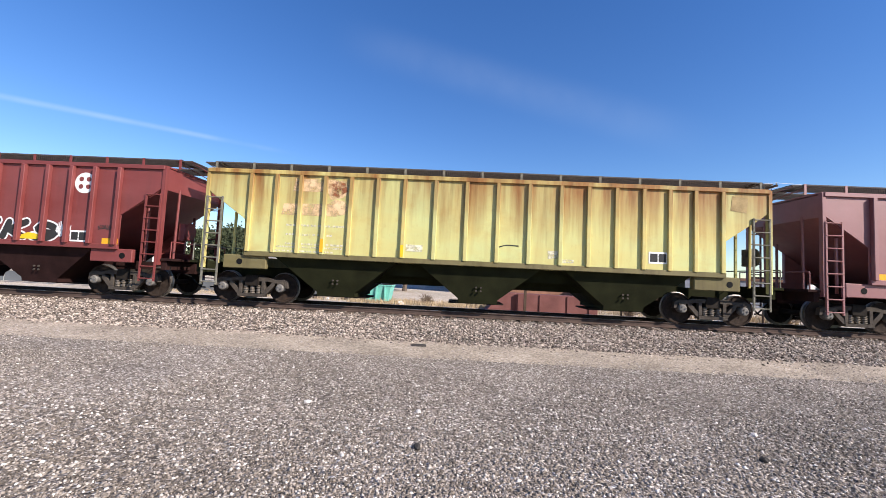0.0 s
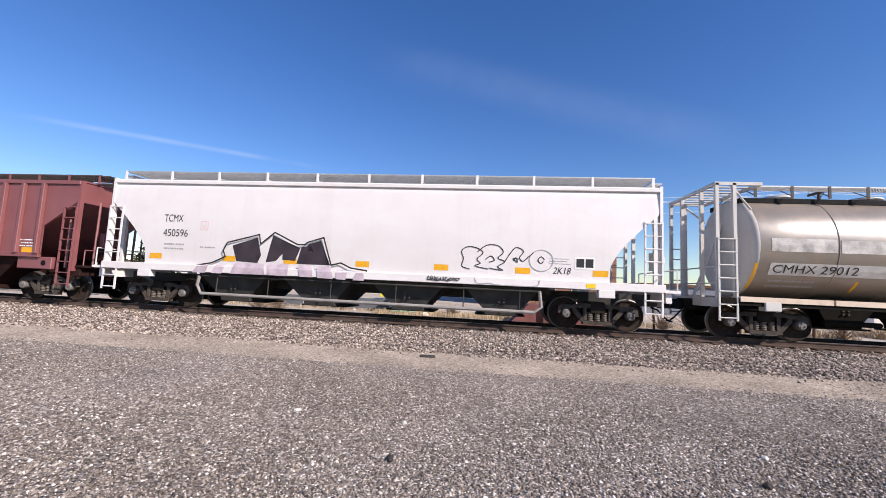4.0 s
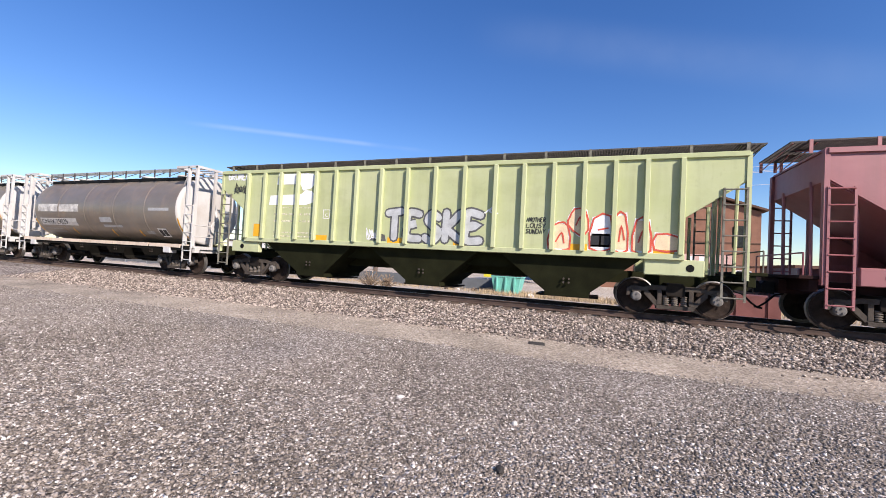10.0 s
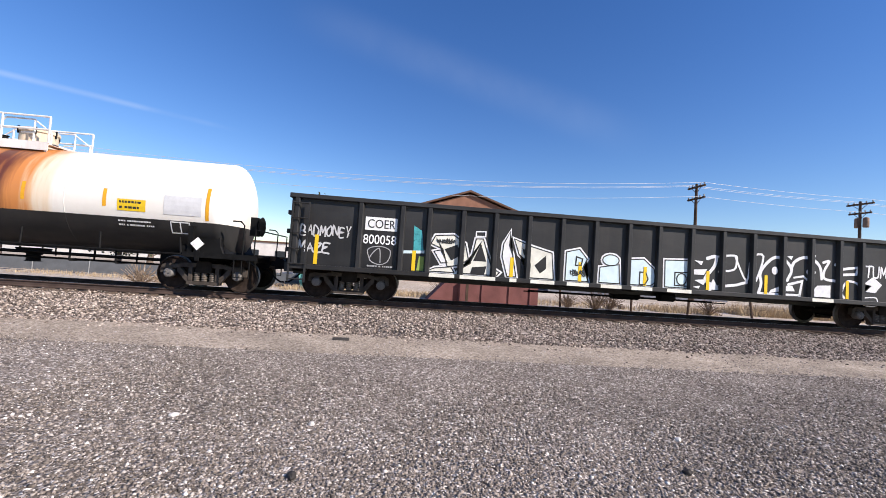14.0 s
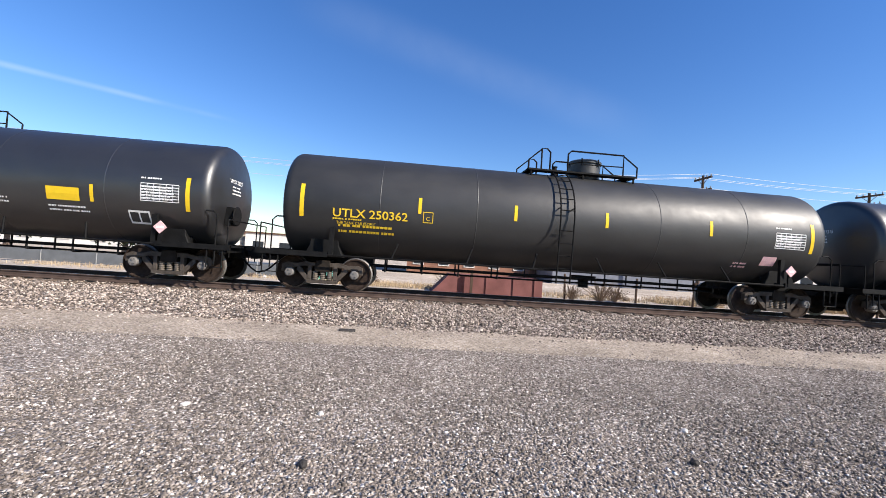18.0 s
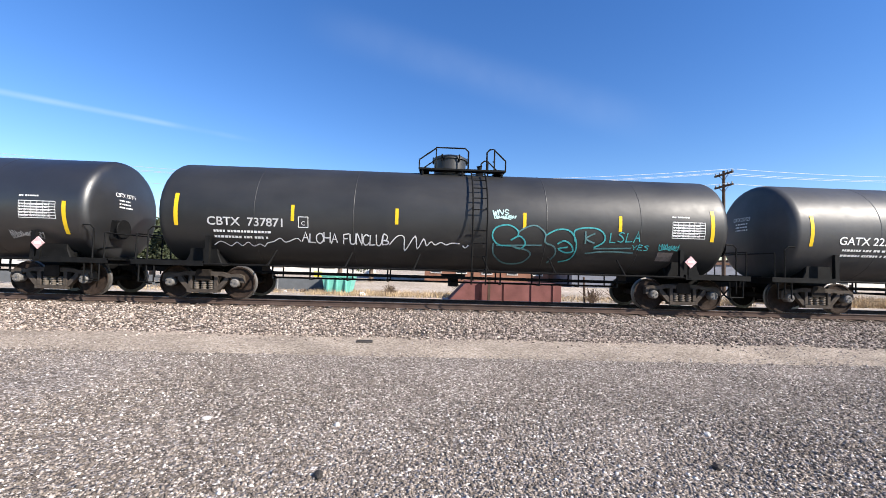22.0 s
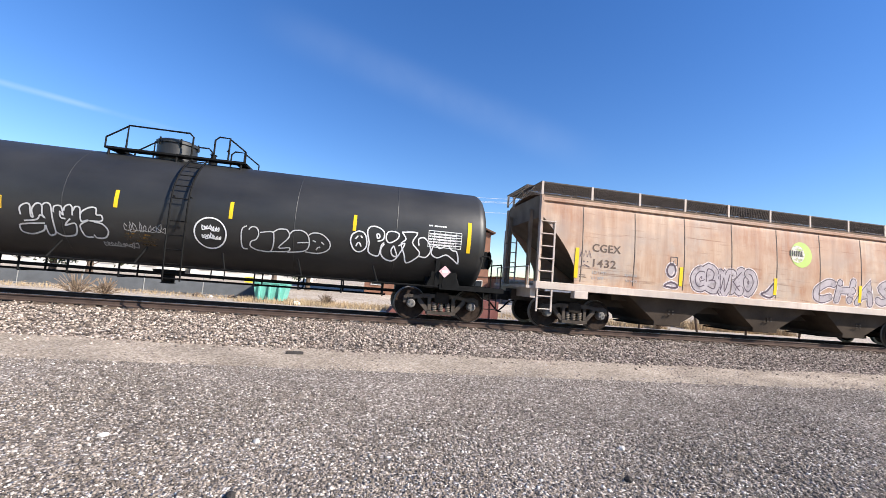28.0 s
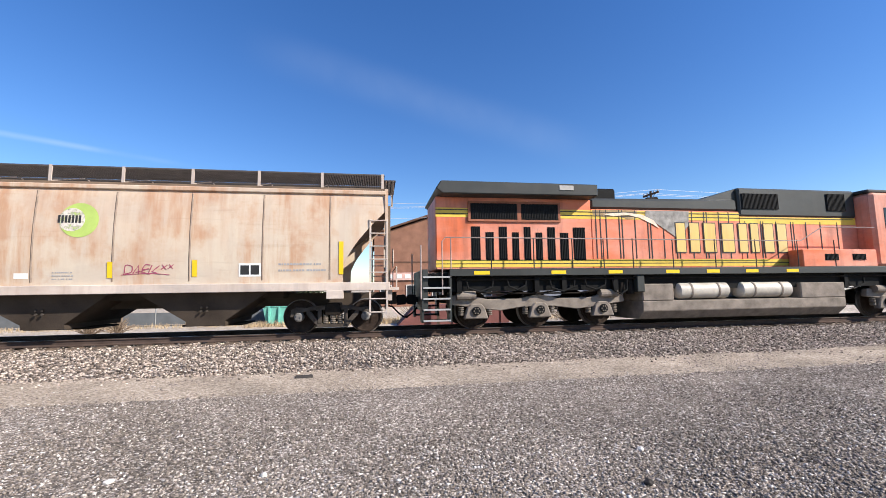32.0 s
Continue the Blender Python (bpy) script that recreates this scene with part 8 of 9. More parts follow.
        data_block(car, on, -1.0, 2.8, 0.5, 2, 0.1, 0.05, WHITE, "small_stencil", 26)
        data_block(car, on, 1.1, 3.05, 0.5, 2, 0.08, 0.05, WHITE, "small_stencil", 27)
    elif number == "737871":
        stroke([(-6.56, 1.52), (-6.38, 1.62), (-6.24, 1.58), (-6.1, 1.51), (-5.92, 1.61), (-5.79, 1.52), (-5.61, 1.62), (-5.48, 1.52), (-5.30, 1.58), (-5.18, 1.52), (-5.09, 1.61), (-4.9, 1.66), (-4.71, 1.75), (-4.57, 1.65), (-4.26, 1.76), (-4.15, 1.68)], 0.025, SPRAYWHITE, car, on)
        handstyle("ALOHA", -4.12, -3.14, 1.67, 1.92, 0.032, SPRAYWHITE, car, on, 0.1, 0.06, 5, gap=0.1)
        handstyle("FUNCLUB", -2.99, -1.72, 1.64, 1.92, 0.032, SPRAYWHITE, car, on, 0.1, 0.06, 6, gap=0.1)
        stroke([(-1.70, 1.66), (-1.48, 1.9), (-1.29, 1.88), (-1.27, 1.52), (-0.98, 1.92), (-0.92, 1.58), (-0.74, 1.85), (-0.66, 1.67), (-0.53, 1.78), (-0.42, 1.70), (-0.26, 1.77), (-0.10, 1.71), (0.05, 1.76), (0.27, 1.75)], 0.03, SPRAYWHITE, car, on)
        stroke([(0.36, 1.70), (0.44, 1.64), (0.52, 1.72)], 0.03, SPRAYWHITE, car, on)
        TEALDIM = plain("thin_teal_spray", (0.10, 0.19, 0.20), 0.6, 0, 0.35, 5, 0.0)
        for pts, ink2 in (([(1.89, 1.98), (1.89, 2.16), (1.61, 2.31), (1.27, 2.22), (1.18, 1.98), (1.37, 1.76), (1.72, 1.74), (2.0, 1.67), (2.13, 1.83), (1.95, 2.01), (1.70, 1.89)], TEALPAINT), ([(1.22, 1.80), (1.26, 1.50), (1.59, 1.26), (2.08, 1.27), (2.31, 1.47), (2.22, 1.62), (1.72, 1.74)], TEALDIM), ([(1.89, 2.11), (2.15, 2.27), (2.41, 2.31), (2.67, 2.11), (2.69, 1.87), (2.96, 1.75), (3.03, 1.54), (2.86, 1.30)], TEALDIM), ([(2.70, 2.06), (3.0, 2.22), (3.33, 2.21), (3.54, 1.98), (3.60, 1.66), (3.48, 1.42), (3.18, 1.33)], TEALPAINT), ([(3.55, 1.90), (3.49, 2.19), (3.75, 2.29), (4.13, 2.28), (4.35, 2.13), (4.36, 1.92), (4.10, 1.76)], TEALPAINT), ([(3.81, 2.2), (3.84, 1.86)], TEALDIM), ([(4.09, 2.15), (3.84, 2.0), (4.1, 1.88)], TEALDIM), ([(3.05, 1.83), (3.23, 1.92), (3.43, 1.82), (3.52, 1.64), (3.31, 1.60), (3.10, 1.70), (3.35, 1.75)], TEALPAINT), ([(3.89, 1.59), (4.5, 1.66), (5.28, 1.64)], TEALDIM), ([(4.1, 1.73), (5.19, 1.77)], TEALDIM), ([(1.3, 1.74), (2.6, 1.78)], TEALDIM)):
            stroke(pts, 0.042, ink2, car, on)
        handstyle("LSLA", 4.52, 5.4, 1.93, 2.2, 0.03, TEALPAINT, car, on, 0.05, 0.06, 31)
        handstyle("YES", 5.2, 5.68, 1.72, 1.86, 0.025, TEALPAINT, car, on, 0.1, 0.06, 30)
        handstyle("WNS", 1.16, 1.62, 2.58, 2.72, 0.03, SPRAYMINT, car, on, 0.1, 0.06, 32)
        scribble(1.18, 1.8, 2.45, 2.58, 10, 0.035, SPRAYMINT, car, on, 35)
        scribble(5.95, 6.55, 1.7, 1.92, 9, 0.03, TEALPAINT, car, on, 33)
        marks([(6.0, 6.45, 1.43, 1.68)], plain("dull_notice", (0.16, 0.14, 0.13), 0.6, 0, 0.3, 6, 0.0), car, on, "notice_panel")
    elif number == "223122":
        for ch, x0, x1, z0, z1 in (("a", -4.35, -3.80, 1.52, 2.0), ("G", -3.65, -3.25, 1.5, 2.12), ("E", -3.2, -2.68, 1.52, 2.14), ("E", -2.70, -2.26, 1.55, 2.10), ("S", -0.57, -0.02, 1.68, 2.12), ("a", 0.1, 0.48, 1.70, 2.06), ("L", 0.60, 0.98, 1.66, 2.14), ("K", 1.25, 1.75, 1.62, 2.08), ("C", 1.78, 2.18, 1.66, 2.09)):
            handstyle(ch, x0, x1, z0, z1, 0.04, SPRAYLIGHT, car, on, 0.05, 0.03, 2, gap=0.0)
        for pts in ([(-2.23, 2.03), (-2.22, 2.16), (-1.75, 2.24), (-1.95, 1.85), (-2.22, 1.47), (-2.0, 1.54), (-1.5, 1.53), (-1.6, 1.73)], [(2.54, 1.98), (2.40, 2.13), (2.22, 1.93), (2.37, 1.58), (2.8, 1.60), (3.03, 1.92)], [(1.35, 1.85), (2.2, 1.86)]):
            stroke(pts, 0.04, SPRAYLIGHT, car, on, "sprayed_letter", smooth_steps=4 if len(pts) > 5 else 1)
        scribble(3.28, 3.9, 1.74, 1.96, 8, 0.04, SPRAYWHITE, car, on, 41)
        stroke([(5.55, 1.58), (5.8, 1.57), (5.9, 1.64), (6.0, 1.52), (5.85, 1.5)], 0.025, SPRAYLIME, car, on)
        blob([(-1.05, 1.15), (-0.85, 1.66), (-0.1, 1.66), (-0.3, 1.15)], plain("dull_yellow_panel", (0.50, 0.47, 0.03), 0.5, 0, 0.2, 5, 0.0), car, on, "notice_panel")
        marks([(5.5, 5.97, 1.93, 2.22)], PINK, car, on, "notice_panel")
        words("FRA AP", 4.40, 4.92, 1.90, 2.0, WHITE, car, on, "small_lettering")
        data_block(car, on, 4.42, 1.8, 0.8, 2, 0.1, 0.04, WHITE, "small_stencil", 5)
    elif number == "306379":
        for word, x0, x1, z0 in (("BUCK", 0.62, 1.62, 1.63), ("=", 1.66, 1.76, 1.66), ("MEAN", 1.80, 2.85, 1.66), ("=", 2.88, 2.98, 1.64), ("GAMES", 3.03, 4.35, 1.62), ("=", 4.39, 4.47, 1.68), ("FUNK", 4.50, 5.55, 1.68), ("=", 5.6, 5.7, 1.7), ("20", 5.75, 6.2, 1.72)):
            handstyle(word, x0, x1, z0, z0 + 0.29, 0.032, SPRAYWHITE, car, on, 0.12, 0.06, 48 + len(word), gap=0.08)
        handstyle("RAYS", -4.5, -3.45, 1.66, 1.92, 0.028, SPRAYLIME, car, on, 0.2, 0.1, 8)
        marks([(6.25, 6.7, 1.57, 1.82)], PINK, car, on, "notice_panel")
        data_block(car, on, -1.6, 2.85, 0.75, 3, 0.1, 0.05, WHITE, "small_stencil", 5)
        data_block(car, on, -1.5, 1.95, 0.75, 3, 0.1, 0.04, WHITE, "small_stencil", 6)
        data_block(car, on, 3.2, 2.3, 0.7, 3, 0.1, 0.04, WHITE, "small_stencil", 7)
    else:
        for pts in (
            [(-3.54, 1.94), (-3.55, 2.11), (-3.43, 2.21), (-3.34, 2.18), (-3.33, 1.94), (-3.28, 1.90)],
            [(-3.28, 1.90), (-3.30, 2.09), (-3.20, 2.24), (-3.09, 2.20), (-3.09, 2.00), (-3.04, 1.92), (-3.13, 1.97), (-3.22, 1.86), (-3.49, 1.81)],
            [(-3.06, 1.79), (-3.54, 1.73), (-3.61, 1.65), (-3.58, 1.55), (-3.38, 1.52), (-3.12, 1.62), (-3.06, 1.75)],
            [(-3.09, 2.20), (-3.01, 2.27), (-2.91, 2.22), (-2.88, 1.92), (-2.87, 1.61), (-2.95, 1.53), (-3.03, 1.54), (-3.05, 1.75)],
            [(-2.85, 2.07), (-2.83, 2.21), (-2.69, 2.22), (-2.65, 2.03), (-2.71, 2.09), (-2.70, 1.96), (-2.60, 1.94)],
            [(-2.87, 1.61), (-2.71, 1.53), (-2.47, 1.57), (-2.39, 1.69), (-2.41, 1.85), (-2.62, 1.79), (-2.50, 1.95)],
            [(-2.63, 2.12), (-2.61, 2.22), (-2.51, 2.28), (-2.45, 2.21), (-2.45, 2.03)],
            [(-2.43, 2.14), (-2.39, 2.24), (-2.29, 2.22), (-2.28, 1.95), (-2.24, 1.91), (-2.11, 1.95), (-2.29, 1.83), (-2.29, 1.69), (-2.22, 1.56), (-2.06, 1.56)],
            [(-2.28, 2.07), (-2.23, 2.16), (-2.07, 2.26), (-1.94, 2.25), (-1.93, 2.10), (-1.82, 2.09), (-1.82, 1.96), (-2.09, 1.94)],
            [(-1.99, 1.92), (-1.81, 1.89), (-1.70, 1.74), (-1.78, 1.58), (-1.98, 1.55), (-2.04, 1.62)],
        ):
            stroke(pts, 0.034, SPRAYLIGHT, car, on, "letter_outline", smooth_steps=4 if len(pts) > 3 else 1)
        for pts in (
            [(1.53, 2.18), (1.42, 2.09), (1.40, 1.83), (1.43, 1.62), (1.55, 1.60)],
            [(1.58, 2.09), (1.66, 2.17), (1.78, 2.15), (1.83, 2.01), (1.77, 1.86), (1.65, 1.80), (1.62, 1.68), (1.76, 1.60), (1.90, 1.58)],
            [(1.86, 2.04), (2.16, 2.09), (2.21, 1.95), (2.19, 1.73), (2.11, 1.58), (1.90, 1.58)],
            [(2.18, 2.07), (2.32, 2.17), (2.53, 2.17), (2.59, 1.99), (2.33, 1.70), (2.60, 1.72), (2.55, 1.62), (2.11, 1.58)],
            [(2.59, 2.04), (2.70, 2.17), (2.94, 2.18), (3.09, 2.04), (3.10, 1.79), (2.96, 1.66), (2.55, 1.60)],
            [(2.81, 1.87), (3.10, 1.90)],
            [(3.09, 2.09), (3.21, 2.16), (3.43, 2.14), (3.64, 1.96), (3.62, 1.76), (3.36, 1.64), (3.01, 1.65)],
            [(3.20, 1.96), (3.28, 1.93)],
            [(3.42, 1.94), (3.50, 1.88)],
            [(3.29, 1.72), (3.34, 1.79), (3.40, 1.81)],
        ):
            stroke(pts, 0.03, SPRAYLIGHT, car, on, "letter_outline", smooth_steps=4 if len(pts) > 3 else 1)
        for pts in (
            [(4.38, 2.33), (4.22, 2.22), (4.19, 2.02), (4.30, 1.82), (4.45, 1.78), (4.60, 1.89), (4.62, 2.08), (4.54, 2.28), (4.38, 2.33)],
            [(4.31, 2.11), (4.38, 2.20)],
            [(4.44, 2.21), (4.50, 2.15)],
            [(4.34, 1.92), (4.38, 2.01), (4.43, 2.01), (4.48, 1.92)],
            [(4.69, 2.04), (4.62, 2.34), (4.70, 2.48), (4.90, 2.48), (5.07, 2.36), (5.06, 2.17), (4.91, 2.10)],
            [(4.69, 2.04), (4.68, 1.81), (4.82, 1.72), (4.97, 1.73), (5.02, 1.99), (5.09, 2.08)],
            [(4.87, 2.30), (4.90, 2.19), (4.96, 2.21), (4.94, 2.29), (4.87, 2.30)],
            [(5.35, 2.41), (5.17, 2.37), (5.14, 2.18), (5.25, 2.09), (5.44, 2.21), (5.48, 2.35), (5.35, 2.41)],
            [(5.10, 2.05), (5.01, 1.86), (5.11, 1.67), (5.35, 1.61), (5.50, 1.75), (5.66, 2.10), (5.49, 2.03)],
            [(5.36, 2.02), (5.30, 1.89), (5.36, 1.75), (5.47, 1.77), (5.36, 2.02)],
            [(5.56, 2.41), (5.98, 2.43), (5.87, 2.15), (6.09, 1.91), (6.03, 1.75), (5.76, 1.59), (5.67, 1.82), (5.56, 2.09), (5.68, 2.23), (5.56, 2.41)],
            [(6.06, 2.09), (6.04, 2.27), (6.20, 2.31), (6.35, 2.14), (6.40, 1.96), (6.29, 1.79), (6.10, 1.80)],
            [(6.44, 2.04), (6.51, 2.16), (6.66, 2.06), (6.86, 2.16), (7.02, 2.04), (7.16, 2.00), (7.24, 1.69), (7.05, 1.81), (6.85, 1.90), (6.62, 1.80), (6.44, 1.89), (6.44, 2.04)],
        ):
            stroke(pts, 0.036, SPRAYWHITE, car, on, "letter_outline", smooth_steps=4 if len(pts) > 3 else 1)
        stroke(oval(0.655, 1.915, 0.38, 0.38, 14), 0.035, SPRAYWHITE, car, on, "sprayed_ring", closed=True)
        scribble(0.42, 0.86, 1.95, 2.12, 7, 0.032, SPRAYWHITE, car, on, 61)
        scribble(0.42, 0.90, 1.74, 1.90, 7, 0.032, SPRAYWHITE, car, on, 66)
        scribble(-5.1, -4.4, 1.6, 2.0, 12, 0.04, SPRAYWHITE, car, on, 62)
        scribble(-1.4, -0.4, 1.75, 2.0, 9, 0.02, GREYLET, car, on, 63)
        data_block(car, on, -1.34, 1.78, 0.8, 5, 0.08, 0.05, worn("ochre_spray", (0.20, 0.115, 0.03), 0.6, 0.2, 5, 0.4, 0.1), "worn_stencil", 64)
        scribble(-1.9, -1.1, 1.36, 1.5, 10, 0.025, GREYLET, car, on, 65)
        part("red_cylinder", rods(0.17, ((-6.7, -1.35, 1.2), (-5.95, -1.35, 1.2)), seg=14), plain("faded_red_metal", (0.45, 0.09, 0.09), 0.5, 0, 0.3, 6, 0.1), car)
        data_block(car, on, -6.65, 1.98, 0.9, 1, 0.1, 0.05, ink, "owner_line", 3)

# two cream grain hoppers
SEAMDARK = plain("dark_seam", (0.27, 0.21, 0.165), 0.7, 0, 0.4, 3, 0.1)
DAEKRED = worn("dark_pink_spray", (0.33, 0.07, 0.13), 0.55, 0.2, 8, 0.75, 0.5)
WHITEDISC = worn("flaked_white_decal", (0.62, 0.56, 0.5), 0.6, 0.2, 5, 0.6, 0.2)
for x_mid, number, body in ((292.3, "1432", TANDARK), (310.35, "1564", TAN)):
    car, on = smooth_hopper("covered_hopper", "dirty cream covered hopper car with round lime-green emblem" if number == "1564" else "grimy brown-streaked cream covered hopper car with lilac graffiti", x_mid, body, CREAMLOW, 9.03, 8.4, bay_n=3, grate=GRATE_DARK, posts=11, lm=CREAMTRIM, sill=CREAMTRIM, fin=1.15, seam_mat=SEAMDARK, end_mat=ENDSHADE)
    ink = PATCHDARK if number == "1564" else BROWNLET
    words("CGEX", -6.72, -5.78, 2.40, 2.64, ink, car, on, "reporting_mark", bold=0.012, space=1.06)
    words(number, -6.68, -5.92, 1.94, 2.18, ink, car, on, "car_number", bold=0.012, space=1.1)
    for k, (left, right) in enumerate((("LD LMT", "224500"), ("LT WT", "61500"))):
        words(left, -6.68, -6.22 - 0.08 * k, 1.74 - 0.17 * k, 1.82 - 0.17 * k, GREYLET, car, on, "weight_stencil")
        words(right, -5.62 + 0.07 * k, -5.18, 1.74 - 0.17 * k, 1.82 - 0.17 * k, GREYLET, car, on, "weight_stencil")
    data_block(car, on, -7.1, 1.66, 0.26, 2, 0.06, 0.03, PATCHDARK, "small_stencil", 21)
    # lime disc with an off-centre white one, and the name as bars
    blob(oval(0.92, 2.98, 0.43, 0.43, 28), LOGOGREEN, car, on, "round_emblem", label="round lime-green emblem")
    blob(oval(0.76, 2.99, 0.29, 0.29, 24), WHITEDISC, car, on, "emblem_disc", 0.009)
    fine_marks([(0.46 + 0.075 * k, 0.51 + 0.075 * k, 2.91, 3.10) for k in range(7)], DARKLET, car, on, "emblem_lettering", 0.012)
    yx = ((-7.22, 1.57, 0.9), (-3.65, 1.58, 0.6), (-0.1, 1.56, 0.55), (3.4, 1.55, 0.58), (7.2, 1.55, 0.85)) if number == "1432" else ((-7.2, 1.57, 0.9), (-3.67, 1.58, 0.4), (-1.78, 1.55, 0.45), (1.65, 1.55, 0.4), (3.58, 1.57, 0.42), (7.2, 1.6, 0.88))
    marks([(x - 0.06, x + 0.06, z0, z0 + h) for x, z0, h in yx], YELLOW, car, on, "reflective_strip", 0.014)
    stencil(car, on, 4.63, 1.56)
    box_mark(car, on, -4.05, 2.2, PATCHDARK, 0.26)
    if number == "1432":
        for pts in (oval(-4.0, 2.05, 0.15, 0.2, 10), [(-4.2, 1.55), (-4.0, 1.68), (-3.78, 1.62), (-3.8, 1.52)], [(-0.62, 1.56), (-0.42, 1.66), (-0.1, 1.98), (-0.08, 1.62), (-0.3, 1.46)]):
            stroke(pts, 0.13, HALOPINK, car, on, "graffiti_halo", 0.003, closed=True)
            stroke(pts, 0.06, DARKLILAC, car, on, "graffiti_outline", 0.007, closed=True)
            blob(pts, LILACPALE, car, on, "graffiti_fill", 0.005)
        for k, (text, x0, x1, z0, z1, fat, lean, seed) in enumerate((("CBWKO", -3.15, -1.0, 1.62, 2.16, 0.30, 0.06, 12), ("CHASER", 1.5, 6.5, 1.58, 2.2, 0.20, 0.3, 13))):
            for wide, paint_of, lift in ((0.13, HALOPINK, -0.0075), (0.065, DARKLILAC, -0.0055), (0.0, LILACPALE, -0.0035)):
                handstyle(text, x0, x1, z0, z1, fat + wide, paint_of, car, lambda x, h, l: on(x, h, l + lift), lean, 0.1, seed, "graffiti_layer", 0.24 if k == 0 else 0.3)
            if k == 0:
                handstyle(text, x0, x1, z0, z1, 0.035, DARKLILAC, car, lambda x, h, l: on(x, h, l - 0.001), lean, 0.1, seed, "graffiti_line", 0.24)
        for pts in ([(-7.12, 2.2), (-7.06, 2.42), (-7.0, 2.22), (-6.94, 2.42), (-6.88, 2.22), (-6.82, 2.42), (-6.76, 2.2)], [(-7.1, 1.9), (-6.95, 1.98), (-6.78, 1.92)]):
            stroke(pts, 0.02, DARKLILAC, car, on, "sprayed_doodle", smooth_steps=1)
        fine_marks([(-7.0, -6.96, 2.06, 2.10), (-6.88, -6.84, 2.06, 2.10)], DARKLILAC, car, on, "sprayed_doodle")
    else:
        handstyle("DAEK", 1.95, 2.72, 1.64, 1.84, 0.022, DAEKRED, car, on, 0.35, 0.16, 17, gap=0.05)
        stroke([(1.9, 1.62), (2.5, 1.66), (3.0, 1.62)], 0.016, DAEKRED, car, on)
        handstyle("XX", 2.8, 3.08, 1.76, 1.88, 0.02, DAEKRED, car, on, 0.2, 0.07, 14)
        data_block(car, on, 0.4, 1.68, 0.5, 3, 0.08, 0.035, GREYLET, "small_stencil", 11)
        data_block(car, on, 5.6, 1.85, 1.2, 2, 0.16, 0.06, GREYLET, "small_stencil", 12)
        marks([(-0.4, -0.1, 1.55, 1.68)], WHITE, car, on, "small_notice")

locomotive(330.5)

# ---- across the track: buildings, poles, fence, plants ----
BRICK = plain("brown_brick", (0.24, 0.125, 0.085), 0.85, 0, 0.25, 1.2, 0.4, 25)
ROOFM = plain("brown_roof_edge", (0.12, 0.07, 0.05), 0.8, 0, 0.3, 3, 0.2)
STUCCO = plain("pale_stucco", (0.62, 0.60, 0.56), 0.85, 0, 0.15, 1, 0.2)
STEELGREY = plain("grey_blue_cladding", (0.17, 0.18, 0.21), 0.6, 0, 0.2, 2, 0.1)
GLASSD = plain("dark_window_glass", (0.03, 0.035, 0.04), 0.1, 0, 0.2, 4, 0.0)
TEALBOX = plain("teal_painted_steel", (0.17, 0.50, 0.42), 0.5, 0, 0.2, 3, 0.2)
MAROON = plain("maroon_painted_wall", (0.17, 0.075, 0.07), 0.75, 0, 0.3, 1.5, 0.3)
WOODPOLE = plain("tarred_pole_wood", (0.085, 0.06, 0.045), 0.85, 0, 0.35, 4, 0.4)
WALLGREY = plain("grey_slatted_fence", (0.13, 0.14, 0.15), 0.7, 0, 0.2, 2, 0.2)
TWIG = plain("dry_twigs", (0.24, 0.18, 0.13), 0.9, 0, 0.35, 6, 0.2)
STRAW = plain("dry_straw_grass", (0.43, 0.33, 0.21), 0.9, 0, 0.45, 1.2, 0.1)
LEAF = plain("dark_evergreen_leaf", (0.047, 0.056, 0.030), 0.7, 0, 0.5, 2, 0.0)
BARK = plain("grey_brown_bark", (0.13, 0.10, 0.08), 0.9, 0, 0.4, 6, 0.5)
CONC = plain("sunlit_concrete", (0.55, 0.52, 0.48), 0.85, 0, 0.15, 1, 0.2)
BZ = -0.62


def gable_house(x, y, w, d, eave, apex):
    h = thing("gabled_building", "large brown brick building with a shallow gable behind the railway", "building", "", pose(x, y, BZ))
    bm = bmesh.new()
    prism(bm, [(-w, 0), (w, 0), (w, eave), (0, apex - 0.15), (-w, eave)], 0, d)
    part("wall", bm, BRICK, h)
    for s in (-1, 1):
        bm = bmesh.new()
        prism(bm, [(0, apex), (s * (w + 0.4), eave + 0.02), (s * (w + 0.4), eave + 0.2), (0, apex + 0.2)], -0.4, d + 0.4)
        part("roof", bm, ROOFM, h)
    for z in (2.6, 4.6):
        part("wall_band", boxes((-w, w, -0.05, 0.0, z, z + 0.12)), ROOFM, h)
    for k in range(5):
        xx = -w + 1.2 + k * (2 * w - 2.4) / 4
        win = part("window", boxes((xx - 0.5, xx + 0.5, -0.04, 0.06, 1.0, 2.2)), GLASSD, h)
        part("window_frame", boxes((xx - 0.58, xx - 0.5, -0.08, 0.02, 0.92, 2.28), (xx + 0.5, xx + 0.58, -0.08, 0.02, 0.92, 2.28), (xx - 0.5, xx + 0.5, -0.08, 0.02, 2.2, 2.28), (xx - 0.5, xx + 0.5, -0.08, 0.02, 0.92, 1.0)), STUCCO, win)
    sg = part("sign_board", boxes((-w + 1.0, w - 2.0, -0.16, -0.06, 2.75, 3.55)), plain("faded_pink_sign", (0.55, 0.36, 0.31), 0.7, 0, 0.15, 2, 0.0), h)
    for k in range(9):
        part("sign_bar", boxes((-w + 1.4 + k * 0.9, -w + 1.95 + k * 0.9, -0.18, -0.16, 2.95, 3.35)), WHITE, sg)
    return h


gable_house(6.8, 30.0, 6.6, 18, 7.45, 9.85)


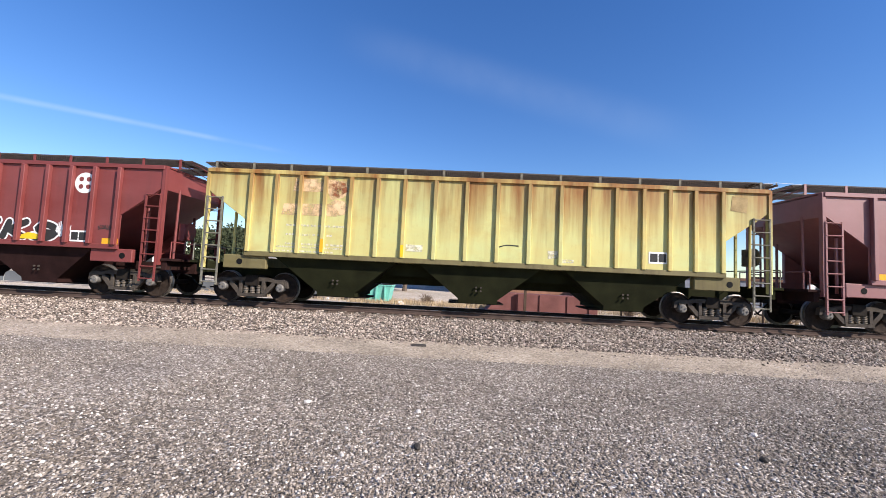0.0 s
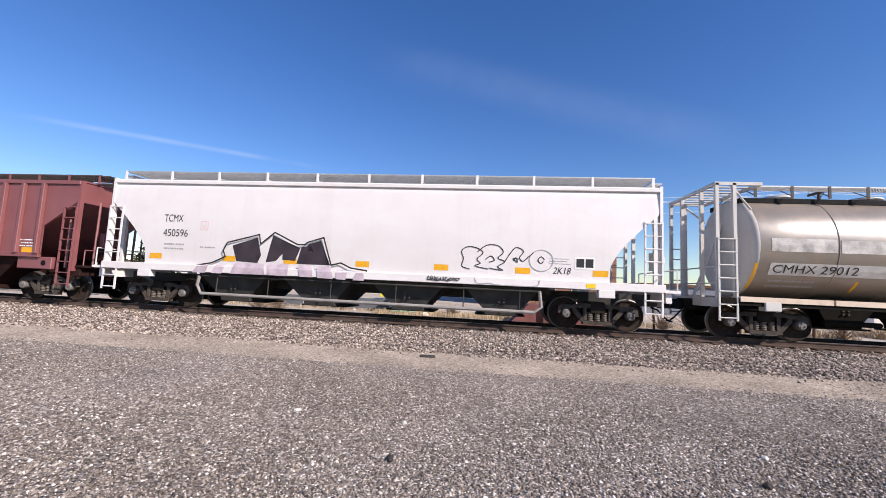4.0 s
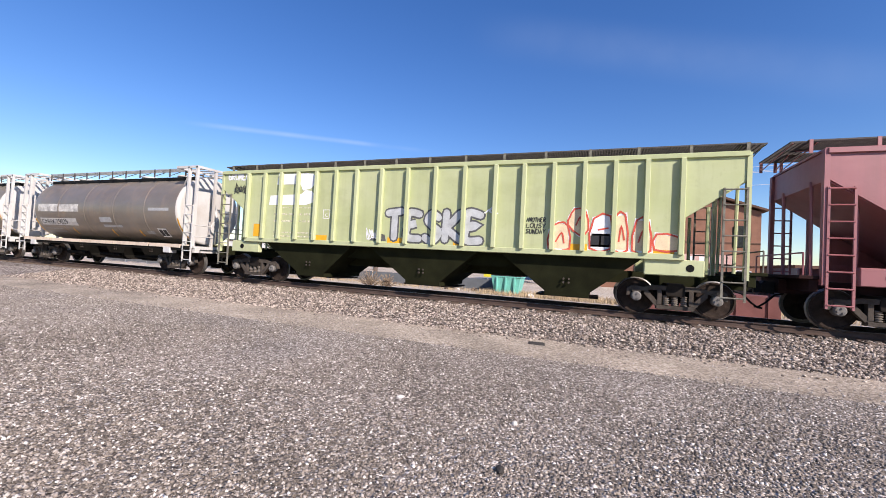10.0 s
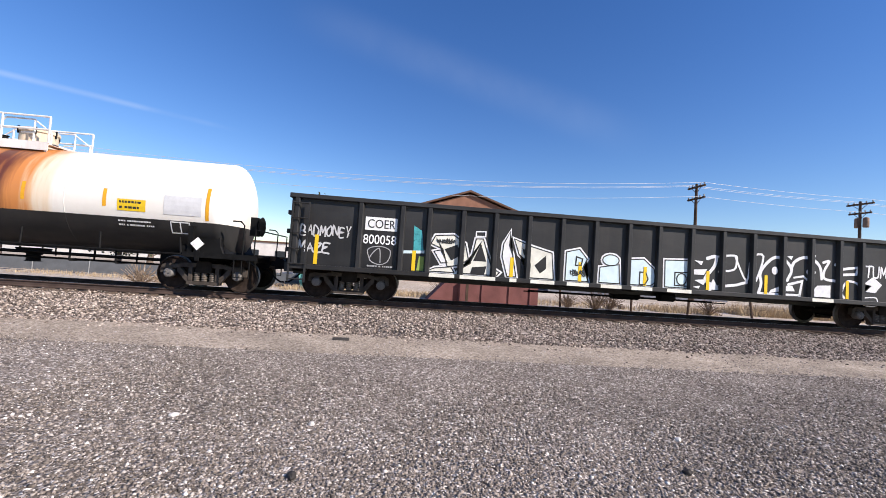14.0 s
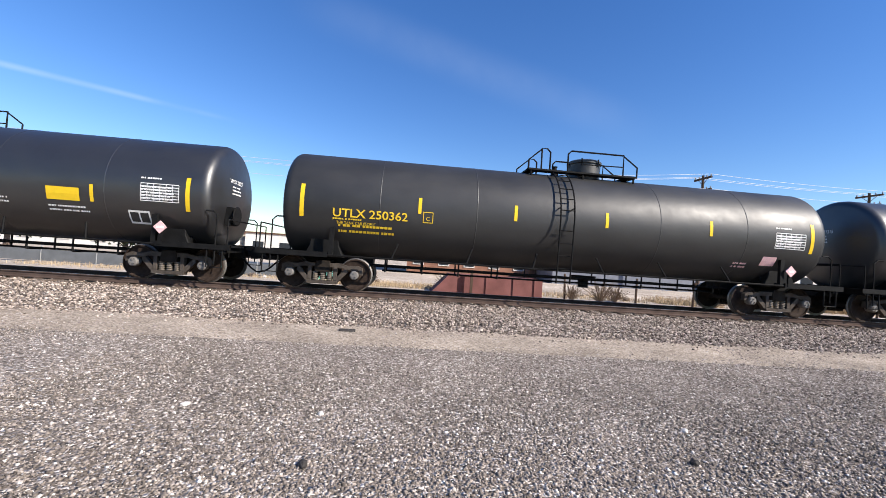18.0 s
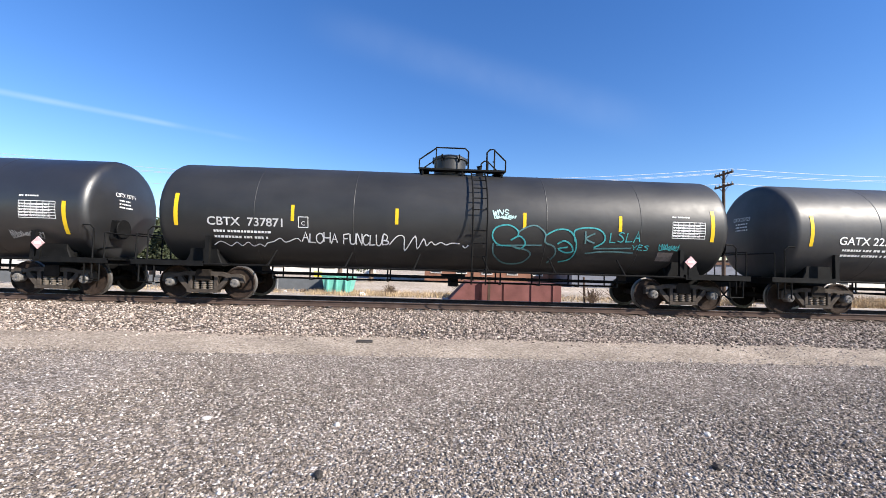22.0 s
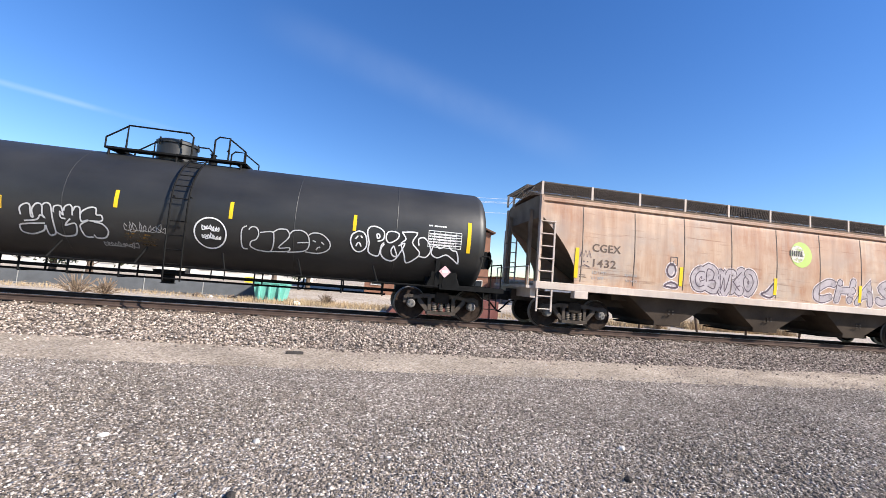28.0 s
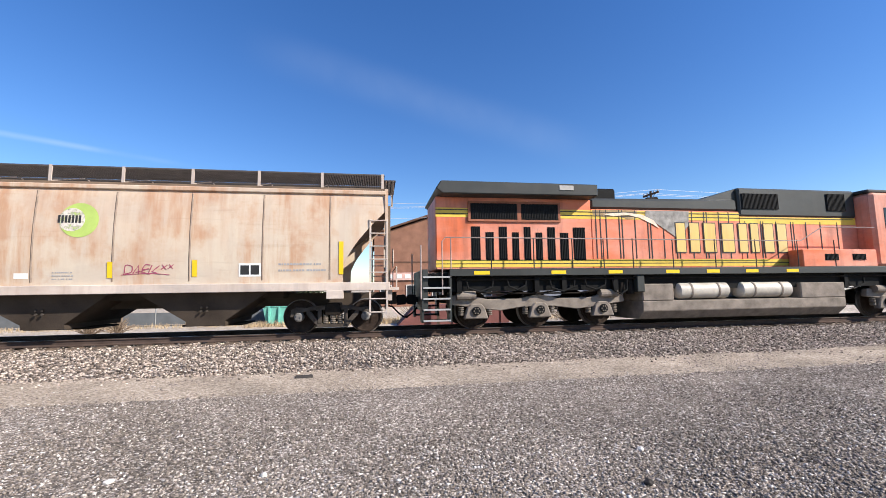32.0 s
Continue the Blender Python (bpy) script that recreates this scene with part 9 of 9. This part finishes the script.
def flat_building(name, label, x, y, w, d, h, wall, bays, rz=0):
    b = thing(name, label, "building", "", pose(x, y, BZ, 0, 0, rz))
    part("wall", boxes((-w, w, 0, d, 0, h)), wall, b)
    part("roof_edge", boxes((-w - 0.15, w + 0.15, -0.15, d + 0.15, h, h + 0.25)), ROOFM, b)
    for k in range(bays):
        xx = -w + (k + 0.5) * 2 * w / bays
        win = part("window", boxes((xx - 0.8, xx + 0.8, -0.03, 0.05, 0.9, min(2.4, h - 0.5))), GLASSD, b)
        part("window_sill", boxes((xx - 0.9, xx + 0.9, -0.12, -0.03, 0.8, 0.9)), CONC, win)
    return b


flat_building("low_shop", "long low white building with dark windows", -48, 48, 22, 12, 3.4, STUCCO, 9)
flat_building("low_shop", "low white building across a lot", -17, 52, 8, 10, 3.6, STUCCO, 4)
flat_building("metal_shed", "grey-blue metal-clad shed behind the fence", 24, 26, 9.5, 10, 2.6, STEELGREY, 0)
flat_building("low_shop", "small white building beside the utility poles", 44, 32, 6, 8, 3.2, STUCCO, 3)
flat_building("low_shop", "distant low pale building with windows", 85, 60, 18, 12, 3.4, STUCCO, 6)

# low maroon wall by the track
w = thing("loading_ramp", "low maroon-painted ramp wall beside the track", "wall", "", pose(0, 7.6, BZ))
bm = bmesh.new()
prism(bm, [(1.6, 0), (7.3, 0), (7.3, 0.95), (2.5, 0.98)], 0, 1.6)
part("wall", bm, MAROON, w)
for x in (3.2, 4.4, 5.8, 6.9):
    part("stiffener", boxes((x - 0.05, x + 0.05, -0.06, 0.0, 0.0, 0.94)), MAROON, w)
part("post", boxes((3.5, 3.62, -0.4, -0.28, 0, 1.25)), WOODPOLE, w)

# teal bin
b = thing("waste_bin", "teal steel waste bin standing on bare dirt", "bin", "", pose(-4.5, 10.6, BZ))
bm = bmesh.new()
loft(bm, [[(sx * hx, sy * hy, z) for sx, sy in ((-1, -1), (1, -1), (1, 1), (-1, 1))] for hx, hy, z in ((0.68, 0.6, 0.08), (0.85, 0.7, 0.98))])
part("body", bm, TEALBOX, b, bevel=0.02)
part("rim", boxes((-0.88, 0.88, -0.73, 0.73, 0.96, 1.02)), TEALBOX, b)
part("lid", boxes((-0.86, 0.86, -0.7, 0.7, 1.02, 1.07)), plain("black_plastic", (0.02, 0.02, 0.02), 0.5), b)
for x in (-0.5, 0.0, 0.5):
    part("rib", boxes((x - 0.04, x + 0.04, -0.76, -0.66, 0.1, 0.95)), TEALBOX, b)

y = thing("notice_board", "small yellow board on a short steel post", "sign", "", pose(-6.65, 14.0, BZ))
part("board", boxes((-0.26, 0.26, -0.02, 0.02, 0.78, 1.12)), plain("bright_yellow_board", (0.70, 0.62, 0.05), 0.6, 0, 0.1, 5, 0.0), y, bevel=0.006)
part("post", rods(0.03, ((0, 0.05, 0), (0, 0.05, 1.05)), seg=8), GALV, y)

# slatted fence and its posts
f = thing("slatted_fence", "low dark grey slatted fence with thin steel posts", "fence", "", pose(0, 11.5, BZ))
for k in range(14):
    x = -46 + k * 2.9
    part("panel", boxes((x + 0.04, x + 2.86, -0.02, 0.02, 0.08, 0.72)), WALLGREY, f)
    part("post", rods(0.03, ((x, 0, 0), (x, 0, 1.15)), seg=8), GALV, f)
part("top_wire", rods(0.012, ((-46, 0, 1.12), (-5.4, 0, 1.12))), GALV, f)
f = thing("post_fence", "sparse timber post fence with rusty wire along the track", "fence", "", pose(0, 8.0, BZ))
for x in (8.6, 12.6, 15.9, 19.4, 23.0, 27.0):
    part("post", rods(0.06, ((x, random.uniform(-0.2, 0.2), 0), (x + random.uniform(-0.05, 0.05), 0, 1.35)), seg=8), WOODPOLE, f)
for z in (0.5, 0.85, 1.2):
    part("wire", rods(0.006, ((8.6, 0, z), (27, 0, z)), seg=4), RAIL_RUST, f)


def pole(x, y, h, arms, cans, label):
    p = thing("utility_pole", label, "utility pole", "utility poles", pose(x, y, BZ))
    bm = bmesh.new()
    loft(bm, [[(r * math.cos(k * math.tau / 10), r * math.sin(k * math.tau / 10), z) for k in range(10)] for r, z in ((0.17, 0), (0.14, h * 0.6), (0.11, h))])
    part("shaft", bm, WOODPOLE, p, smooth=True)
    for z, L in arms:
        a = part("crossarm", boxes((-0.07, 0.07, -L, L, z - 0.08, z + 0.08)), WOODPOLE, p)
        part("arm_brace", rods(0.025, ((0, -L * 0.6, z), (0, 0, z - 0.6)), ((0, L * 0.6, z), (0, 0, z - 0.6))), WOODPOLE, p)
        for y2 in (-L + 0.1, -L * 0.45, L * 0.45, L - 0.1):
            part("insulator", made(lambda q: lathe(q, [(0.03, z + 0.08), (0.06, z + 0.12), (0.05, z + 0.2), (0.07, z + 0.22), (0.03, z + 0.27)], False, 8, (0, y2, 0))), GREYLET, a)
    for k in range(cans):
        c = part("transformer", made(lambda q: lathe(q, [(0.2, h - 2.6), (0.24, h - 2.55), (0.24, h - 1.75), (0.2, h - 1.65), (0.05, h - 1.6)], False, 14, (0.2, (k - 0.5) * 0.75, 0))), plain("rusty_grey_can", (0.22, 0.15, 0.11), 0.6, 0, 0.3, 4, 0.1), p, smooth=True)
    return p


pole(26.9, 22.4, 11.0, ((10.7, 1.1), (9.6, 1.1)), 0, "dark timber utility pole with two crossarms")
pole(44.6, 23.0, 10.9, ((10.6, 1.2), (9.7, 1.0)), 2, "dark timber utility pole carrying two rusty transformers")
pole(62.5, 23.4, 10.8, ((10.5, 1.1),), 0, "dark timber utility pole with one crossarm")
pole(-46.0, 22.0, 11.0, ((10.6, 1.1),), 0, "dark timber utility pole with one crossarm")
wires = thing("power_lines", "thin pale power lines strung between the utility poles", "cable", "", pose(0, 0, BZ))
WIRE = plain("aluminium_wire", (0.55, 0.55, 0.56), 0.4, 0.3, 0.05, 5, 0.0)
span_x = (-46.0, 26.9, 44.6, 62.5)
span_y = (22.0, 22.4, 23.0, 23.4)
for dy, z in ((-1.0, 10.95), (1.0, 10.95), (-0.5, 9.75), (0.5, 10.95)):
    bm = bmesh.new()
    pts = []
    for (xa, ya), (xb, yb) in zip(zip(span_x, span_y), zip(span_x[1:], span_y[1:])):
        n = 14
        for k in range(n + (xb == span_x[-1])):
            t = k / n
            pts.append((xa + (xb - xa) * t, ya + dy + (yb - ya) * t, z - 4 * t * (1 - t) * (0.0004 * (xb - xa) ** 2)))
    pipe(bm, pts, 0.016, 4)
    part("wire", bm, WIRE, wires)


def tree(x, y, h, spread, seed, label):
    """A tapered trunk, limbs, and a crown of small leaf blades in uneven clumps."""
    rnd = random.Random(seed)
    t = thing("tree", label, "tree", "trees behind the railway", pose(x, y, BZ))
    bm = bmesh.new()
    loft(bm, [[(r * math.cos(k * math.tau / 9) + 0.1 * z / h, r * math.sin(k * math.tau / 9), z) for k in range(9)] for r, z in ((0.26, 0), (0.2, h * 0.2), (0.14, h * 0.5), (0.04, h * 0.85))])
    tips = []
    for k in range(16):
        a, z = rnd.uniform(0, math.tau), rnd.uniform(0.25, 0.8) * h
        L = spread * rnd.uniform(0.5, 1.0) * (1.15 - z / h)
        tip = Vector((L * math.cos(a), L * math.sin(a), z + rnd.uniform(0.2, 0.9)))
        pipe(bm, [(0, 0, z - 0.4), tip * 0.5 + Vector((0, 0, z * 0.48)), tip], 0.04, 5)
        tips.append(tip)
    tips += [Vector((rnd.uniform(-0.4, 0.4), rnd.uniform(-0.4, 0.4), h * rnd.uniform(0.75, 1.0))) for _ in range(6)]
    part("trunk", bm, BARK, t)
    bm = bmesh.new()
    for tip in tips:
        for _ in range(420):
            d = Vector((rnd.gauss(0, 1), rnd.gauss(0, 1), rnd.gauss(0, 0.8))) * 0.42 * spread / 2.5
            c = tip + d
            u = Vector((rnd.uniform(-1, 1), rnd.uniform(-1, 1), rnd.uniform(-1, 1))).normalized() * rnd.uniform(0.07, 0.17)
            v = u.orthogonal().normalized() * rnd.uniform(0.04, 0.10)
            bm.faces.new([bm.verts.new(c + q) for q in (u, v, -u, -v)])
    tagged(part("crown", bm, LEAF, t), kind="stuff")
    return t


tree(-19.5, 21, 5.0, 2.4, 1, "dark evergreen tree with a ragged crown")
tree(-7.6, 25, 6.8, 2.6, 2, "dark evergreen tree with a dense crown")
tree(-22.5, 22, 4.4, 2.2, 3, "dark evergreen tree with a ragged crown")
tree(-35, 26, 5.4, 2.6, 4, "dark evergreen tree with a ragged crown")
tree(-5.0, 27, 5.2, 2.2, 5, "dark evergreen tree with a dense crown")
tree(58, 44, 5.0, 2.6, 6, "dark evergreen tree with a ragged crown")


def bush(x, y, r, seed, label="leafless grey-brown bush of thin twigs"):
    rnd = random.Random(seed)
    bm = bmesh.new()
    for _ in range(70):
        a, e = rnd.uniform(0, math.tau), rnd.uniform(0.3, 1.4)
        L = r * rnd.uniform(0.5, 1.1)
        q = Vector((L * math.cos(a) * math.cos(e), L * math.sin(a) * math.cos(e), L * math.sin(e) * 1.1))
        m = q * 0.5 + Vector((rnd.uniform(-0.06, 0.06), rnd.uniform(-0.06, 0.06), 0.06))
        pipe(bm, [(rnd.uniform(-0.08, 0.08), rnd.uniform(-0.08, 0.08), 0), m, q], 0.012, 3)
        for _k in range(2):
            d = Vector((rnd.uniform(-1, 1), rnd.uniform(-1, 1), rnd.uniform(0, 1))) * 0.22
            rod(bm, m, m + d, 0.006, 3)
    b = part("bush", bm, TWIG, None)
    b.matrix_basis = pose(x, y, BZ)
    return tagged(b, label, "bush", "bushes by the track")


for k, (x, y, r) in enumerate(((-11.3, 6.6, 1.0), (-10.4, 6.9, 0.8), (10.3, 7.4, 1.15), (8.9, 7.7, 0.8), (11.6, 8.4, 0.9), (2.6, 8.6, 1.15), (-1.6, 10.2, 0.6), (17.5, 8.6, 0.9))):
    bush(x, y, r, 100 + k)


def straw_patch(x0, x1, y0, y1, n, h, seed, label):
    rnd = np.random.RandomState(seed)
    px, py = rnd.uniform(x0, x1, n), rnd.uniform(y0, y1, n)
    hh = h * rnd.uniform(0.4, 1.0, n)
    dx, dy, a = rnd.normal(0, 0.25, n) * hh, rnd.normal(0, 0.25, n) * hh, rnd.uniform(0, np.pi, n)
    w = 0.012
    v = np.empty((n, 3, 3))
    v[:, 0] = np.stack([px - w * np.cos(a), py - w * np.sin(a), np.full(n, BZ)], 1)
    v[:, 1] = np.stack([px + w * np.cos(a), py + w * np.sin(a), np.full(n, BZ)], 1)
    v[:, 2] = np.stack([px + dx, py + dy, BZ + hh], 1)
    me = bpy.data.meshes.new("dry_grass")
    me.from_pydata(v.reshape(-1, 3).tolist(), [], np.arange(3 * n).reshape(n, 3).tolist())
    me.materials.append(STRAW)
    return tagged(new("dry_grass", me), label, "grass", "", "stuff")


straw_patch(20.5, 29.0, 9.6, 12.0, 5000, 0.8, 1, "tall dry orange-tan grass along the fence")
straw_patch(-6.0, 2.0, 8.8, 11.5, 3500, 0.35, 2, "short dry tan grass by the bin")
straw_patch(14.5, 18.5, 8.6, 11.0, 1600, 0.5, 5, "clumps of dry tan grass by the fence")
straw_patch(6.0, 14.0, 8.6, 12.0, 1500, 0.3, 3, "short dry tan grass on bare dirt")
straw_patch(-20.0, -6.0, 9.5, 12.0, 1500, 0.25, 4, "sparse dry tan grass on bare dirt")


def rock(x, y, z, s, material, label, seed, flat=0.6, name="rock"):
    rnd = random.Random(seed)
    bm = bmesh.new()
    bmesh.ops.create_icosphere(bm, subdivisions=2, radius=1.0)
    for v in bm.verts:
        k = 1 + 0.35 * noise.noise(v.co * 1.3 + Vector((seed, 0, 0))) + rnd.uniform(-0.05, 0.05)
        v.co = Vector((v.co.x * s * k, v.co.y * s * 0.75 * k, v.co.z * s * flat * k))
    r = part(name, bm, material, None)
    r.matrix_basis = pose(x, y, z, 0, 0, rnd.uniform(0, 360))
    return tagged(r, label, "stone", "single stones on the ground")


PALE = plain("pale_stone", (0.62, 0.58, 0.54), 0.8, 0, 0.15, 12, 0.3)
DARKST = plain("dark_stone", (0.05, 0.045, 0.042), 0.8, 0, 0.3, 12, 0.3)
rock(-9.3, 12.6, BZ + 0.2, 0.42, PALE, "rounded pale boulder on bare dirt", 5)
for k, (x, y) in enumerate(((-8.2, 10.6), (-7.4, 10.2), (-6.6, 10.9), (-3.0, 9.4), (3.6, 10.3), (7.8, 10.6), (13.0, 9.7))):
    rock(x, y, BZ + 0.06, random.uniform(0.12, 0.26), PALE if k % 2 else BARK, "rough broken stone on bare dirt", 10 + k)
rock(-1.66, -8.51, GZ + 0.012, 0.042, PALE, "white pebble larger than the gravel round it", 31)
rock(-0.35, -8.62, GZ + 0.012, 0.038, PALE, "white pebble larger than the gravel round it", 32)
rock(3.29, -8.73, GZ + 0.012, 0.038, PALE, "white pebble larger than the gravel round it", 33)
rock(-0.27, -9.58, GZ + 0.02, 0.045, DARKST, "small black stone on grey gravel", 34)
rock(2.9, -9.4, GZ + 0.02, 0.045, DARKST, "small black stone on grey gravel", 35)
ob = part("scrap_plate", boxes((-0.16, 0.16, -0.07, 0.07, 0.0, 0.05)), DARKST, None, bevel=0.015)
ob.matrix_basis = pose(-0.72, -4.52, GZ + 0.015, 2, 0, 6)
tagged(ob, "dark rusty scrap of steel lying on the dirt strip", "scrap metal")

# ---- loose stones, joined as stuff ----
def stone_mat(name, stops):
    m, n, l, b = mat_base(name)
    g = n.new("ShaderNodeNewGeometry")
    ramp = n.new("ShaderNodeValToRGB")
    els = ramp.color_ramp.elements
    while len(els) < len(stops):
        els.new(0.5)
    for e, (p, c) in zip(els, stops):
        e.position, e.color = p, (*c, 1)
    l.new(g.outputs["Random Per Island"], ramp.inputs["Fac"])
    no = n.new("ShaderNodeTexNoise")
    no.inputs["Scale"].default_value = 40
    tc = n.new("ShaderNodeTexCoord")
    l.new(tc.outputs["Object"], no.inputs["Vector"])
    tone = n.new("ShaderNodeMapRange")
    tone.inputs["To Min"].default_value, tone.inputs["To Max"].default_value = 0.7, 1.3
    l.new(no.outputs["Fac"], tone.inputs["Value"])
    mul = n.new("ShaderNodeMix")
    mul.data_type, mul.blend_type = "RGBA", "MULTIPLY"
    mul.inputs["Factor"].default_value = 1
    l.new(ramp.outputs["Color"], mul.inputs["A"]), l.new(tone.outputs["Result"], mul.inputs["B"])
    l.new(mul.outputs["Result"], b.inputs["Base Color"])
    b.inputs["Roughness"].default_value, b.inputs["Specular IOR Level"].default_value = 0.8, 0.15
    return m


def stones(name, px, py, pz, size, material, label, seed, facets=12):
    """Many angular stones in one mesh."""
    rnd = np.random.RandomState(seed)
    n = len(px)
    if facets == 20:
        g = (1 + 5 ** 0.5) / 2
        base = np.array([(-1, g, 0), (1, g, 0), (-1, -g, 0), (1, -g, 0), (0, -1, g), (0, 1, g), (0, -1, -g), (0, 1, -g), (g, 0, -1), (g, 0, 1), (-g, 0, -1), (-g, 0, 1)]) / 1.9
        face = np.array([(0, 11, 5), (0, 5, 1), (0, 1, 7), (0, 7, 10), (0, 10, 11), (1, 5, 9), (5, 11, 4), (11, 10, 2), (10, 7, 6), (7, 1, 8), (3, 9, 4), (3, 4, 2), (3, 2, 6), (3, 6, 8), (3, 8, 9), (4, 9, 5), (2, 4, 11), (6, 2, 10), (8, 6, 7), (9, 8, 1)])
    else:
        base = np.array([(1, 0, 0), (-1, 0, 0), (0, 1, 0), (0, -1, 0), (0, 0, 1), (0, 0, -1)], float)
        face = np.array([(0, 2, 4), (2, 1, 4), (1, 3, 4), (3, 0, 4), (2, 0, 5), (1, 2, 5), (3, 1, 5), (0, 3, 5)])
    nb = len(base)
    v = base[None] * (1 + rnd.uniform(-0.35, 0.35, (n, nb, 3)))
    v = v * (size[:, None, None] * np.stack([rnd.uniform(0.7, 1.3, n), rnd.uniform(0.7, 1.2, n), rnd.uniform(0.5, 0.9, n)], 1)[:, None])
    a, t = rnd.uniform(0, 2 * np.pi, n), rnd.uniform(-0.6, 0.6, n)
    y, z = v[..., 1] * np.cos(t)[:, None] - v[..., 2] * np.sin(t)[:, None], v[..., 1] * np.sin(t)[:, None] + v[..., 2] * np.cos(t)[:, None]
    x = v[..., 0] * np.cos(a)[:, None] - y * np.sin(a)[:, None]
    y = v[..., 0] * np.sin(a)[:, None] + y * np.cos(a)[:, None]
    co = np.stack([x + px[:, None], y + py[:, None], z + pz[:, None]], 2).reshape(-1, 3)
    idx = (face[None] + (np.arange(n) * nb)[:, None, None]).reshape(-1)
    me = bpy.data.meshes.new(name)
    me.vertices.add(len(co)), me.loops.add(len(idx)), me.polygons.add(len(idx) // 3)
    me.vertices.foreach_set("co", co.astype(np.float32).ravel())
    me.loops.foreach_set("vertex_index", idx.astype(np.int32))
    me.polygons.foreach_set("loop_start", np.arange(0, len(idx), 3, dtype=np.int32))
    me.update(calc_edges=True)
    me.materials.append(material)
    return tagged(new(name, me), label, "stones", "", "stuff")


GST = stone_mat("mixed_gravel_stones", [(0.0, (0.085, 0.071, 0.060)), (0.4, (0.20, 0.168, 0.140)), (0.75, (0.315, 0.266, 0.226)), (0.93, (0.48, 0.43, 0.38)), (1.0, (0.78, 0.72, 0.66))])
BST = stone_mat("crushed_ballast_stones", [(0.0, (0.06, 0.048, 0.04)), (0.35, (0.19, 0.153, 0.127)), (0.7, (0.34, 0.275, 0.228)), (1.0, (0.62, 0.53, 0.45))])
DST = stone_mat("dusty_grit_stones", [(0.0, (0.16, 0.13, 0.115)), (0.6, (0.32, 0.27, 0.24)), (1.0, (0.52, 0.47, 0.43))])
rg = np.random.RandomState(7)
n = 175000
py = -5.2 - 6.3 * rg.uniform(0, 1, n) ** 1.15
px = rg.uniform(-2.5, 2.0, n) * (py + 13.0)
keep = (py < -5.75) | (rg.uniform(0, 1, n) < 0.35)
px, py = px[keep], py[keep]
n = len(px)
stones("loose_gravel", px, py, np.full(n, GZ + 0.003), 0.0065 + 0.015 * rg.uniform(0, 1, n) ** 2.2, GST, "mixed grey and white gravel stones on the lot", 11, 8)
n = 52000
py = -1.25 - 2.75 * rg.uniform(0, 1, n) ** 0.9
py[: n // 14] -= 0.7 * rg.uniform(0, 1, n // 14)
px = rg.uniform(-1, 1, n) * (12.5 - py * 0 + 9)
prof = np.interp(py, [-5.0, -4.0, -3.7, -3.1, -2.4, -1.75, -1.0], [GZ + 0.01, GZ + 0.01, GZ + 0.03, -0.36, -0.27, -0.215, -0.2])
stones("ballast_stones", px, py, prof + rg.uniform(-0.005, 0.03, n), rg.uniform(0.013, 0.034, n), BST, "angular crushed ballast stones beside the rails", 12, 20)
n = 5000
py, px = rg.uniform(-1.2, 1.3, n), rg.uniform(-22, 22, n)
stones("crib_stones", px, py, np.full(n, -0.19) + rg.uniform(-0.01, 0.02, n), rg.uniform(0.02, 0.045, n), BST, "crushed stones between the sleepers", 13, 20)
n = 9000
py = -3.6 - 2.2 * rg.uniform(0, 1, n)
px = rg.uniform(-16, 16, n)
stones("shoulder_grit", px, py, np.full(n, GZ + 0.018), 0.006 + 0.018 * rg.uniform(0, 1, n) ** 3, DST, "scattered grit on the dirt strip", 14, 8)

def gone(t):
    """Metres that the train has gone at t, between the rows of the path."""
    for a, b in zip(ROWS, ROWS[1:]):
        if t <= b[0]:
            return a[7] + (b[7] - a[7]) * (t - a[0]) / (b[0] - a[0])
    return ROWS[-1][7]


def motions():
    for car, x in CARS:
        walk(car, [(row[0], pose(x - row[7], 0, 0)) for row in ROWS])
    mids = {car: x for car, x in CARS}
    for w, car, x, lx, lz, r in WHEELSETS:
        seen = [k for k in range(0, 32 * FPS + 1) if abs(mids[car] + x - gone(k / FPS)) < 15]
        if not seen:
            continue
        rows = [(k / FPS, pose(lx, 0, lz, 0, -math.degrees(gone(k / FPS) / r) % 360, 0)) for k in seen]
        if rows[0][0] > 0:
            rows.insert(0, (0.0, rows[0][1]))
        if rows[-1][0] < 32:
            rows.append((32.0, rows[-1][1]))
        walk(w, rows)


motions()
